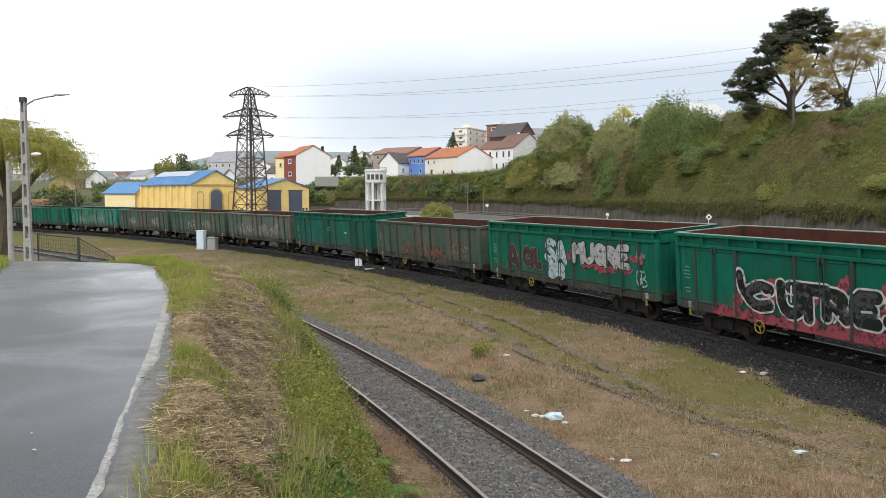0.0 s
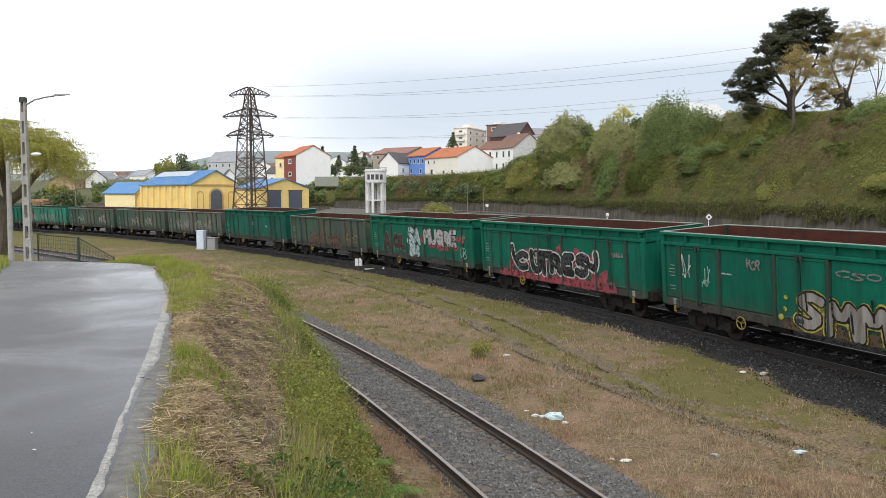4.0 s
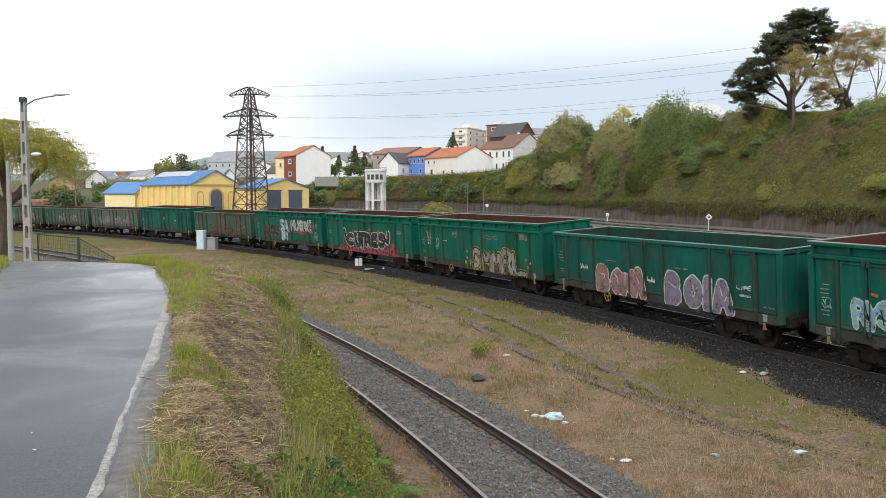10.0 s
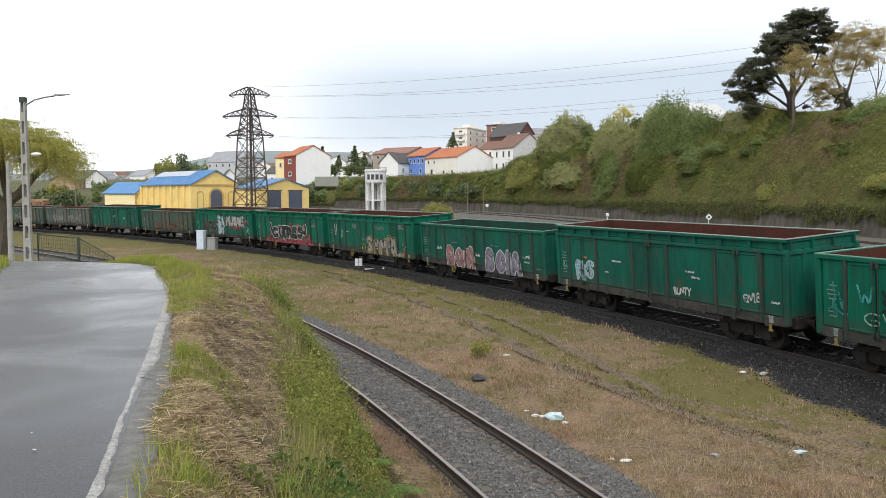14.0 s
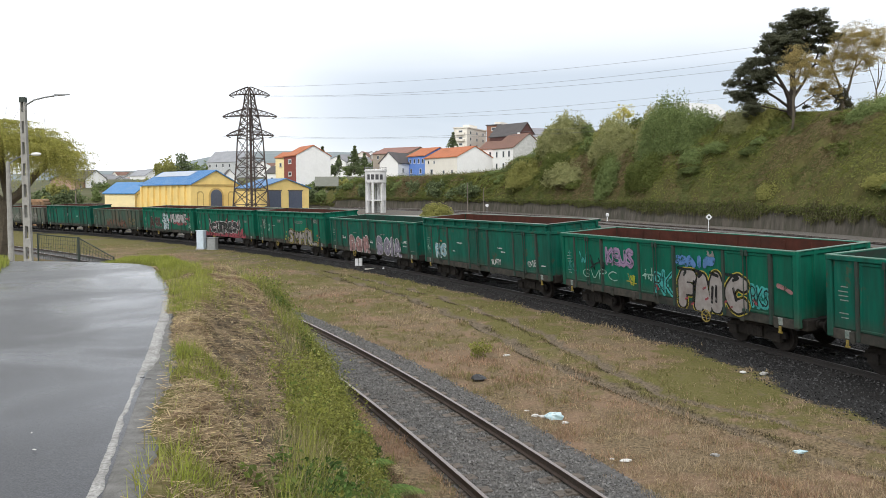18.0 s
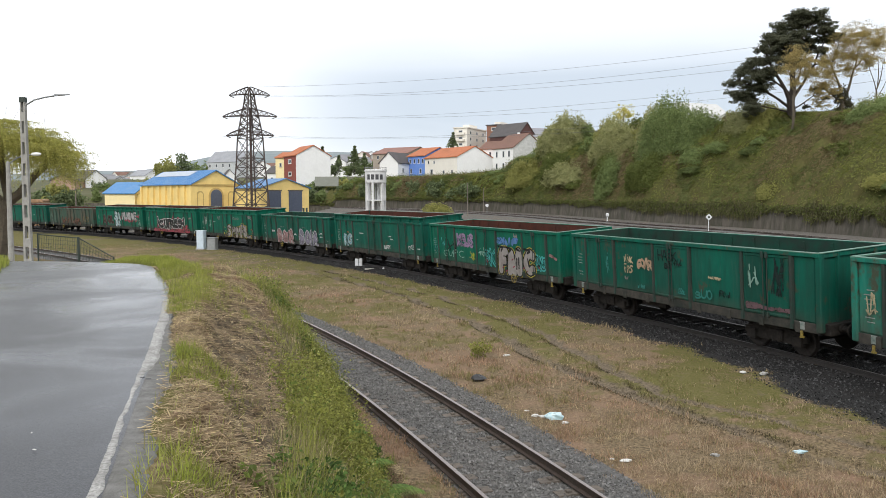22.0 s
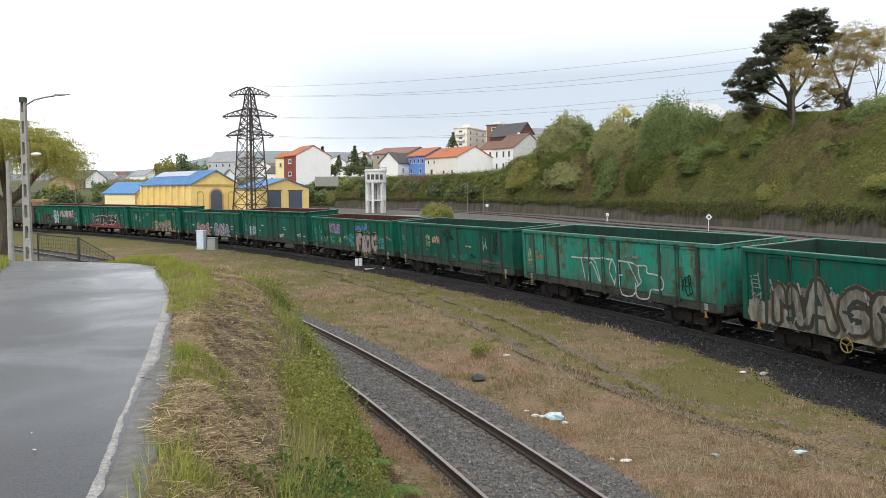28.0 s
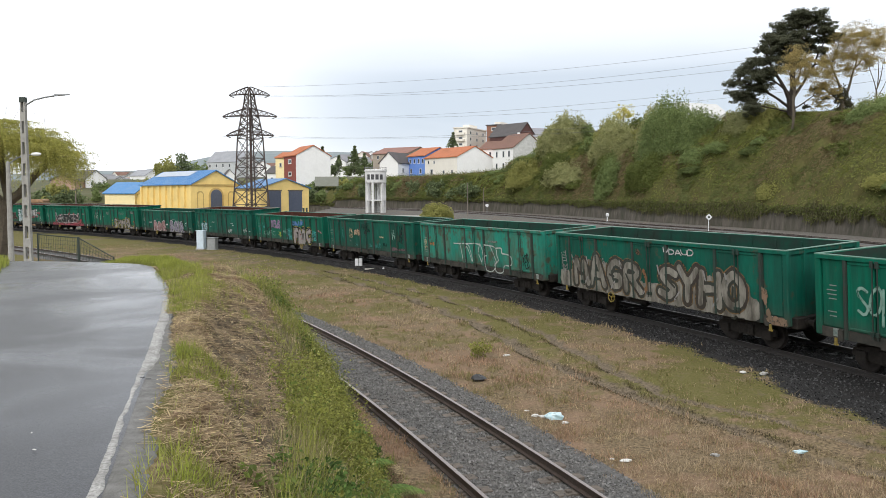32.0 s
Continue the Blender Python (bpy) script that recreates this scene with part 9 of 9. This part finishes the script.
def town_trees():
    rnd = random.Random(9)
    con = [((-45.73, 300.00, 18.12), 5.0), ((-34.62, 310.00, 17.46), 6.5), ((-43.47, 330.00, 17.81), 3.5), ((4.25, 330.00, 24.86), 6.0), ((-32.83, 330.00, 18.28), 4.0)]
    for b, h in con:
        root = thing("conifer_tree", "dark pointed conifer among the houses", "tree", Matrix.Translation(b))
        part("trunk", Geo().tube((0, 0, -3), (0, 0, h), 0.25, 0.05), bark, root)
        pts = [clump((0, 0, z), max(0.4, (1 - z / (h * 1.1)) * h * 0.42), 170, 0.8) for z in np.linspace(0, h, 7)]
        soup("crown", leaves(np.concatenate(pts), 0.5), 4, darkg, root)
    rows = [(283, 358, 10.0, 12, 22.0, 335), (140, 235, 0.5, 16, 10.5, 345), (180, 470, 2.5, 26, 12.0, 320), (280, 360, 9.0, 12, 14.0, 400), (520, 650, 8.0, 16, 12.5, 320), (240, 480, 12.0, 20, 14.0, 440), (60, 140, 2.0, 8, 9.0, 250), (560, 720, 16, 14, 22, 400), (545, 640, 6.0, 16, 10.5, 280), (480, 560, 5.0, 10, 9.5, 300), (230, 420, 3.0, 22, 9.5, 300)]
    for p0, p1, zb, n, zt, dist in rows:
        for k in range(n):
            u = (p0 + (p1 - p0) * (k + rnd.random()) / n - 784) / 1390.0
            dd = dist + rnd.uniform(-15, 15)
            r = rnd.uniform(2.6, 4.6)
            z = zb + rnd.random() * max(0.5, (zt - zb) * 0.35)
            bush("town_tree", "rounded dark tree among the town houses", u * dd, dd, z - 2, r, (zt - zb) * rnd.uniform(0.45, 0.75) + 2, rnd.choice((darkg, bushy, darkg, olive)), 800, 0.55, "tree")
    dome("rounded green bush standing in the yard", -1.4, 140.0, g_at(-1.4, 140.0), 2.5, 3.0, olive)


town_trees()


# ---------------------------------------------------------------- poles, cabinets, yard details
concrete_p = mat("grey_concrete_pole", (0.40, 0.39, 0.36), (0.28, 0.27, 0.25), 4, 0.9, 0.3, 20, c=(0.2, 0.19, 0.17), cscale=0.7)
galv = mat("galvanised_steel", (0.34, 0.35, 0.36), (0.25, 0.26, 0.27), 8, 0.45, metal=0.6)
lamp_glass = mat("milky_lamp_glass", (0.75, 0.75, 0.72), (0.65, 0.65, 0.62), 5, 0.3)
dark_steel = mat("dark_green_steel", (0.025, 0.04, 0.032), (0.04, 0.05, 0.042), 6, 0.6)
whitep = mat("white_painted_metal", (0.75, 0.76, 0.77), (0.62, 0.63, 0.64), 5, 0.6)


def street_lamps():
    # tall slotted concrete pole with a long bracket
    x, y = -19.05, 36.0
    zb = g_at(x, y)
    root = thing("street_lamp", "tall slotted concrete pole with a curved lamp bracket", "street lamp", Matrix.Translation((x, y, 0)), group="street lamps")
    top = 9.05
    sh = Geo()
    n = 9
    for k in range(n):
        z0, z1 = zb - 0.3 + (top - zb + 0.3) * k / n, zb - 0.3 + (top - zb + 0.3) * (k + 1) / n
        a0, a1 = 0.19 - 0.08 * k / n, 0.19 - 0.08 * (k + 1) / n
        for s in (-1, 1):
            v = [(s * a0 * 1.0, -0.10, z0), (s * a0 * 0.45, -0.10, z0), (s * a0 * 0.45, 0.10, z0), (s * a0, 0.10, z0)]
            v += [(s * a1 * 1.0, -0.10, z1), (s * a1 * 0.45, -0.10, z1), (s * a1 * 0.45, 0.10, z1), (s * a1, 0.10, z1)]
            sh.add(v, [(0, 1, 2, 3), (7, 6, 5, 4), (0, 4, 5, 1), (1, 5, 6, 2), (2, 6, 7, 3), (3, 7, 4, 0)])
        sh.box(-a0, a0, -0.095, 0.095, z0, z0 + (z1 - z0) * 0.42)
    part("shaft", sh, concrete_p, root)
    part("cap", Geo().box(-0.13, 0.13, -0.12, 0.12, top - 0.1, top + 0.12), dark_steel, root)
    arm = Geo()
    pts = [(0.1, 0, top - 0.25), (0.5, 0, top + 0.0), (1.0, 0, top + 0.12), (1.5, 0, top + 0.2)]
    for p, q in zip(pts, pts[1:]):
        arm.tube(p, q, 0.035)
    part("bracket", arm, galv, root)
    part("lantern", Geo().add([(1.45, -0.1, top + 0.17), (1.45, 0.1, top + 0.17), (1.45, 0.1, top + 0.25), (1.45, -0.1, top + 0.25), (2.1, -0.06, top + 0.23), (2.1, 0.06, top + 0.23), (2.1, 0.06, top + 0.28), (2.1, -0.06, top + 0.28)], [(0, 1, 2, 3), (7, 6, 5, 4), (0, 4, 5, 1), (1, 5, 6, 2), (2, 6, 7, 3), (3, 7, 4, 0)]), galv, root)
    # lower pole with a white lantern
    x, y = -22.05, 40.0
    zb = g_at(x, y)
    root = thing("street_lamp", "lower concrete pole with a white street lantern", "street lamp", Matrix.Translation((x, y, 0)), group="street lamps")
    part("shaft", Geo().lathe([(0.16, zb - 0.3), (0.10, 6.4), (0.0, 6.5)], n=12), concrete_p, root)
    g = Geo()
    pts = [(0.0, 0, 6.3), (0.5, 0, 6.65), (1.2, 0, 6.8)]
    for p, q in zip(pts, pts[1:]):
        g.tube(p, q, 0.03)
    part("bracket", g, galv, root)
    part("lantern", Geo().lathe([(0.02, -0.25), (0.07, -0.2), (0.10, 0.02), (0.07, 0.2), (0.02, 0.26)], axis="X", n=12, m=Matrix.Translation((1.45, 0, 6.82))), lamp_glass, root, "milky white lantern bowl")
    # timber pole behind the willow and thin poles in the yard
    for px, py, h, r, lb in ((-70.0, 150.0, 9.0, 0.14, "weathered timber pole beyond the line"), (5.0, 160.0, 6.6, 0.10, "thin grey pole standing in the yard"), (9.6, 186.0, 5.6, 0.10, "thin grey pole near the retaining wall"), (24.5, 172.0, 4.0, 0.1, "short timber post on the slope")):
        zb = g_at(px, py) if px < 20 else g_at(px, py) + 4.2
        tagged(Geo().tube((0, 0, -0.3), (0, 0, h), r, r * 0.75, 10).make("pole", mat("weathered_timber", (0.22, 0.19, 0.16), (0.14, 0.12, 0.10), 5, 0.9, 0.4), m=Matrix.Translation((px, py, zb))), lb, "pole", "poles")


street_lamps()


def cabinets():
    for x, y, w, h, lb, m in ((-23.1, 75.0, 0.78, 1.75, "tall pale blue-white signalling cabinet beside the line", mat("pale_cabinet_paint", (0.62, 0.72, 0.80), (0.55, 0.64, 0.71), 4, 0.5)), (-21.8, 74.2, 0.88, 1.10, "low grey signalling cabinet beside the line", mat("grey_cabinet_paint", (0.32, 0.33, 0.33), (0.25, 0.26, 0.26), 4, 0.6))):
        z = g_at(x, y)
        root = thing("signal_cabinet", lb, "cabinet", Matrix.Translation((x, y, z)) @ Matrix.Rotation(-0.3, 4, "Z"), group="cabinets by the line")
        part("body", Geo().box(-w / 2, w / 2, -0.25, 0.25, 0.05, h), m, root, bevel=0.02)
        part("door", Geo().box(-w / 2 + 0.05, w / 2 - 0.05, -0.275, -0.25, 0.15, h - 0.12), m, root, bevel=0.006)
        part("roof", Geo().box(-w / 2 - 0.05, w / 2 + 0.05, -0.32, 0.30, h, h + 0.06), m, root, bevel=0.015)
        part("plinth", Geo().box(-w / 2 - 0.08, w / 2 + 0.08, -0.3, 0.3, -0.2, 0.06), kerb_m, root)
        part("handle", Geo().tube((w / 2 - 0.14, -0.29, h * 0.5), (w / 2 - 0.14, -0.29, h * 0.5 + 0.18), 0.015), galv, root)
    # white twin marker posts near the track
    for x, y, h, lb in ((-6.15, 55.8, 0.62, "white painted marker post beside the line"), (-5.85, 55.6, 0.66, "white painted marker post beside the line")):
        tagged(Geo().box(-0.12, 0.12, -0.1, 0.1, -0.1, h).make("marker_post", whitep, m=Matrix.Translation((x, y, g_at(x, y))), bevel=0.02), lb, "marker post", "marker posts")
    tagged(Geo().box(-0.62, 0.62, -0.2, 0.2, 0.0, 0.14).make("concrete_slab", mat("pale_slab", (0.5, 0.48, 0.43), (0.38, 0.36, 0.32), 6, 0.9, 0.4), m=Matrix.Translation((-4.75, 53.6, g_at(-4.75, 53.6) - 0.02)) @ Matrix.Rotation(0.25, 4, "Z"), bevel=0.03), "pale concrete slab lying in the grass", "slab")
    tagged(Geo().lathe([(0.12, 0), (0.19, 0.06), (0.18, 0.2), (0.1, 0.27), (0.02, 0.28)], n=10).make("white_sack", whitep, m=Matrix.Translation((-3.95, 53.2, g_at(-3.95, 53.2) - 0.02))), "white lump of plastic sacking in the grass", "sack")


cabinets()


def yard():
    u, x, y, h = wall_line()
    k = (u > 60) & (u < 420)
    for off, nm in ((-6.5, "yard_track"), (-11.0, "yard_track")):
        line = [(a + off * math.sin(b), c - off * math.cos(b), b, g_at(a + off * math.sin(b), c - off * math.cos(b)) + 0.17) for a, c, b in zip(x[k], y[k], h[k])]
        tr = thing(nm, "dark yard track at the foot of the hill", "track", kind="structure")
        b = strip("ballast_bed", line, [-2.0, -1.5, 1.5, 2.0], [-0.3, -0.14, -0.14, -0.3], ballast_m)
        b.parent = tr
        for o in (-0.55, 0.55):
            rail_along(line, o, 0.0, tr)
    # pale platform strip
    pts = [(-40, 180), (-22, 172), (-8, 163), (4, 153)]
    line = []
    for a, b in zip(pts, pts[1:]):
        hd = math.atan2(b[1] - a[1], b[0] - a[0])
        line += [(a[0] + (b[0] - a[0]) * f, a[1] + (b[1] - a[1]) * f, hd, g_at(a[0], a[1]) + 0.05) for f in (0, 0.33, 0.66)]
    tagged(strip("yard_path", line, [-3.5, -3.4, 3.4, 3.5], [-0.3, 0.0, 0.0, -0.3], mat("pale_concrete_paving", (0.46, 0.44, 0.40), (0.36, 0.34, 0.31), 2, 0.9, c=(0.3, 0.28, 0.25), cscale=0.3)), "pale concrete strip across the yard", "paving", kind="structure")
    # white-lozenge board on a post, and a white-topped post
    x, y = 32.7, 96.7
    z = g_at(x, y)
    root = thing("track_sign", "white lozenge board with dark centre on a thin post", "sign", Matrix.Translation((x, y, z)))
    part("post", Geo().tube((0, 0, -0.2), (0, 0, 1.5), 0.05, n=8), whitep, root)
    s = 0.42
    part("board", Geo().add([(0, -0.08, 1.75 - s), (s, -0.08, 1.75), (0, -0.08, 1.75 + s), (-s, -0.08, 1.75), (0, -0.05, 1.75 - s), (s, -0.05, 1.75), (0, -0.05, 1.75 + s), (-s, -0.05, 1.75)], [(0, 1, 2, 3), (7, 6, 5, 4), (0, 4, 5, 1), (1, 5, 6, 2), (2, 6, 7, 3), (3, 7, 4, 0)]), whitep, root)
    part("dark_mark", Geo().box(-0.12, 0.12, -0.095, -0.082, 1.63, 1.87), dark_steel, root)
    x, y = 26.2, 125.3
    root = thing("marker_post", "white post with a rounded white head by the track", "marker post", Matrix.Translation((x, y, g_at(x, y))), group="marker posts")
    part("post", Geo().tube((0, 0, -0.2), (0, 0, 1.0), 0.10, n=8), whitep, root)
    part("head", Geo().lathe([(0.12, 0.85), (0.26, 0.95), (0.28, 1.3), (0.1, 1.42)], n=12), whitep, root)
    x, y = 9.7, 173.4
    root = thing("signal_post", "small round white signal on a thin post", "signal", Matrix.Translation((x, y, g_at(x, y))))
    part("post", Geo().tube((0, 0, -0.2), (0, 0, 1.6), 0.06, n=8), galv, root)
    part("disc", Geo().lathe([(0.05, -0.05), (0.36, -0.04), (0.36, 0.04), (0.05, 0.05)], axis="Y", n=16, m=Matrix.Translation((0, 0, 1.75))), whitep, root)
    # two dark gate posts by the workshop
    for px in (-35.3, -34.5):
        tagged(Geo().box(-0.22, 0.22, -0.22, 0.22, 0, 2.0).box(-0.26, 0.26, -0.26, 0.26, 2.0, 2.12).make("gate_post", dark_steel, m=Matrix.Translation((px, 199.0, g_at(px, 199.0))), bevel=0.03), "dark gate post beside the workshop", "post", "gate posts")
    # low stacked rubble and a grey wall by the far houses
    tagged(Geo().box(0, 8, 0, 0.4, 0, 3.2).make("garden_wall", plaster("mossy_grey_render", (0.30, 0.31, 0.27)), m=Matrix.Translation(((-42.6, 262.00, 8.00))) @ Matrix.Rotation(-0.12, 4, "Z")), "stained grey garden wall on the rise", "wall")
    # parked pale car on the upper street
    root = thing("parked_car", "small silver car parked on the upper street", "car", Matrix.Translation((-14.04, 272.00, 10.46)) @ Matrix.Rotation(0.5, 4, "Z"))
    cm = mat("silver_car_paint", (0.55, 0.57, 0.58), (0.5, 0.52, 0.53), 3, 0.3, metal=0.3)
    part("body", Geo().prism([(-2.0, 0.3), (2.0, 0.3), (2.05, 0.8), (1.2, 0.95), (-1.9, 0.98), (-2.05, 0.7)], -0.8, 0.8), cm, root, bevel=0.05)
    part("cabin", Geo().prism([(-1.7, 0.95), (1.1, 0.95), (0.4, 1.45), (-1.2, 1.47)], -0.7, 0.7), glass_pane(), root, bevel=0.05)
    for wx in (-1.25, 1.25):
        for wy in (-0.75, 0.75):
            part("wheel", Geo().lathe([(0.3, -0.09), (0.3, 0.09)], axis="Y", n=14, m=Matrix.Translation((wx, wy, 0.3))), under_m, root)


yard()


def log_pile():
    root = thing("log_pile", "stack of orange-brown sawn logs beyond the line", "log pile", Matrix.Translation((-73.5, 137.0, g_at(-73.5, 137.0))))
    lm = mat("fresh_log_bark", (0.36, 0.22, 0.12), (0.24, 0.15, 0.09), 3, 0.9, 0.4, tint=0.35)
    rnd = random.Random(4)
    me = None
    for row in range(9):
        for k in range(12 - row):
            r = 0.26
            m = Matrix.Translation(((k + row * 0.5) * 0.6, rnd.uniform(-0.3, 0.3), 0.26 + row * 0.5)) @ Matrix.Rotation(0.25, 4, "Z")
            if me is None:
                ob = part("log", Geo().tube((0, -2.5, 0), (0, 2.5, 0), 0.28, 0.25, 9), lm, root, m=m)
                me = ob.data
            else:
                ob = new("log", me)
                ob.parent, ob.matrix_basis = root, m


log_pile()


def crossing_fence():
    """Green mesh fence and barrier rails where the lane comes down to the siding."""
    m_post, m_mesh = dark_steel, mat("dark_mesh_wire", (0.05, 0.065, 0.055), (0.035, 0.045, 0.04), 6, 0.7)
    runs = [((-21.7, 42.0), (-19.7, 42.3), 2.66, 2.45), ((-19.65, 42.3), (-17.5, 41.6), 2.45, 1.45)]
    for (ax, ay), (bx, by), ta, tb in runs:
        z = min(g_at(ax, ay), g_at(bx, by)) - 0.1
        root = thing("mesh_fence", "dark green wire mesh fence panel by the crossing", "fence", Matrix.Translation((ax, ay, 0)) @ Matrix.Rotation(math.atan2(by - ay, bx - ax), 4, "Z"), group="crossing fences")
        L = math.hypot(bx - ax, by - ay)
        for k, tz in ((0, ta), (1, tb)):
            part("post", Geo().tube((L * k, 0, z - 0.2), (L * k, 0, tz + 0.05), 0.045, n=8), m_post, root)
        w = Geo()
        for k in range(24):
            w.tube((L * k / 23, 0, z), (L * k / 23, 0, ta + (tb - ta) * k / 23), 0.009, n=4, cap=False)
        for k in range(14):
            f = k / 13
            w.tube((0, 0, z + (ta - z) * f), (L, 0, z + (tb - z) * f), 0.009, n=4, cap=False)
        part("wire_mesh", w, m_mesh, root)["kind"] = "stuff"
        part("top_bar", Geo().tube((0, 0, ta), (L, 0, tb), 0.03, n=6), m_post, root)
    # low white sign on the fence
    x, y = -18.8, 43.0
    root = thing("small_sign", "small white board on a short post by the fence", "sign", Matrix.Translation((x + 0.3, y - 0.4, g_at(x, y))))
    part("post", Geo().tube((0, 0, -0.1), (0, 0, 0.75), 0.025, n=6), galv, root)
    part("board", Geo().box(-0.16, 0.16, -0.02, 0.02, 0.55, 0.8), whitep, root)


crossing_fence()


def rubbish():
    """Litter and stray stones in the field and on the lane."""
    def on_field(x, y):
        return Matrix.Translation((x, y, g_at(x, y)))
    def crumple(nm, lb, x, y, r, sq, m, seed, cat):
        rnd = random.Random(seed)
        g = Geo()
        n, rings = 9, 5
        v = []
        for j in range(rings):
            for i in range(n):
                t, p = 2 * math.pi * i / n, math.pi * (0.08 + 0.84 * j / (rings - 1))
                q = r * rnd.uniform(0.65, 1.15)
                v.append((q * math.cos(t) * math.sin(p) * 1.5, q * math.sin(t) * math.sin(p), max(-0.02, q * math.cos(p) * sq + r * sq * 0.7)))
        f = [(j * n + i, (j + 1) * n + i, (j + 1) * n + (i + 1) % n, j * n + (i + 1) % n) for j in range(rings - 1) for i in range(n)]
        f += [tuple(range(n)), tuple(range((rings - 1) * n + n - 1, (rings - 1) * n - 1, -1))]
        g.add(v, f)
        return tagged(g.make(nm, m, m=on_field(x, y)), lb, cat, "litter in the field")
    bagm = mat("thin_blue_white_plastic", (0.62, 0.72, 0.74), (0.35, 0.55, 0.6), 9, 0.3)
    paper = mat("damp_white_paper", (0.68, 0.67, 0.64), (0.52, 0.51, 0.48), 7, 0.8)
    darkp = mat("black_plastic", (0.02, 0.02, 0.022), (0.04, 0.04, 0.042), 7, 0.4)
    R = [("plastic_bag", "crumpled blue-white plastic bag in dry grass", 2.53, 17.55, 0.16, 0.6, bagm), ("plastic_bag", "small white plastic scrap in dry grass", 2.12, 17.75, 0.07, 0.6, paper), ("paper_scrap", "white paper scrap on dry grass", 2.28, 17.7, 0.06, 0.5, paper), ("paper_scrap", "white paper scrap on dry grass", 2.72, 17.2, 0.06, 0.5, paper), ("paper_scrap", "pale paper scrap on dry grass", 1.98, 18.2, 0.05, 0.4, paper), ("paper_scrap", "pale damp paper near the siding", 3.5, 14.7, 0.09, 0.3, paper), ("paper_scrap", "tiny white scrap near the siding", 3.25, 14.8, 0.04, 0.4, paper), ("black_bag", "torn black plastic bag in the field", 0.98, 21.2, 0.15, 0.8, darkp), ("paper_scrap", "pale blue-grey plastic sheet in the field", 7.05, 15.2, 0.11, 0.3, bagm), ("paper_scrap", "white scrap lying in the ballast", 0.68, 14.1, 0.07, 0.4, paper), ("paper_scrap", "small white scrap by the dark ballast", 8.6, 22.2, 0.08, 0.5, paper), ("stone", "pale stone at the ballast edge", 9.1, 22.0, 0.1, 0.5, kerb_m), ("paper_scrap", "pale scrap in the grass", 2.0, 24.6, 0.09, 0.4, paper), ("stone", "pale stone in the dry grass", 5.3, 15.0, 0.07, 0.5, kerb_m)]
    for k, (nm, lb, x, y, r, sq, m) in enumerate(R):
        crumple(nm, lb, x, y, r, sq, m, k + 3, nm.replace("_", " "))
    # leafy sprig standing in the field
    x, y = 1.2, 24.3
    root = thing("field_weed", "small leafy green weed with yellow flowers", "weed", on_field(x, y))
    soup("foliage", leaves(np.concatenate([clump((RNG.uniform(-0.25, 0.25), RNG.uniform(-0.2, 0.2), RNG.uniform(0.1, 0.4)), 0.14, 90) for _ in range(9)]), 0.04), 4, weed, root)
    # twig on the lane edge and leaves on the wet asphalt
    for k, (x, y, r) in enumerate(((-2.49, 6.55, 0.013), (-2.56, 6.6, 0.012), (-2.72, 5.1, 0.006), (-2.52, 4.75, 0.009))):
        m = darkp if k < 2 else paper
        tagged(Geo().box(-r * 1.8, r * 1.8, -r * 0.6, r * 0.6, 0, r * 0.6).make("road_scrap", m, m=Matrix.Translation((x, y, g_at(x, y) + (0.05 if k < 2 else 0.032))) @ Matrix.Rotation(k * 0.9, 4, "Z"), bevel=0.004), "dark scrap lying on the lane edge" if k < 2 else "pale fallen leaf on the wet lane", "scrap")


rubbish()


# ---------------------------------------------------------------- what moves
def wagon_pose(s):
    ax, ay, _ = main_at(s - 4.5)
    bx, by, _ = main_at(s + 4.5)
    return Matrix.Translation(((ax + bx) / 2, (ay + by) / 2, 0.0)) @ Matrix.Rotation(math.atan2(by - ay, bx - ax), 4, "Z") @ Matrix.Rotation(-CANT, 4, "X")


def motions():
    for i, w in WAGONS.items():
        walk(w, [(t, wagon_pose(travelled(t) + 0.25 + 14.04 * i)) for t in range(0, 33)])
        if -8 <= i <= 4:
            for b in w.children:
                for o in b.children:
                    if o.name.startswith("wheelset"):
                        at = o.matrix_basis.translation.copy()
                        walk(o, [(k * 0.2, Matrix.Translation(at) @ Matrix.Rotation(travelled(k * 0.2) / 0.46, 4, "Y")) for k in range(161)])


motions()
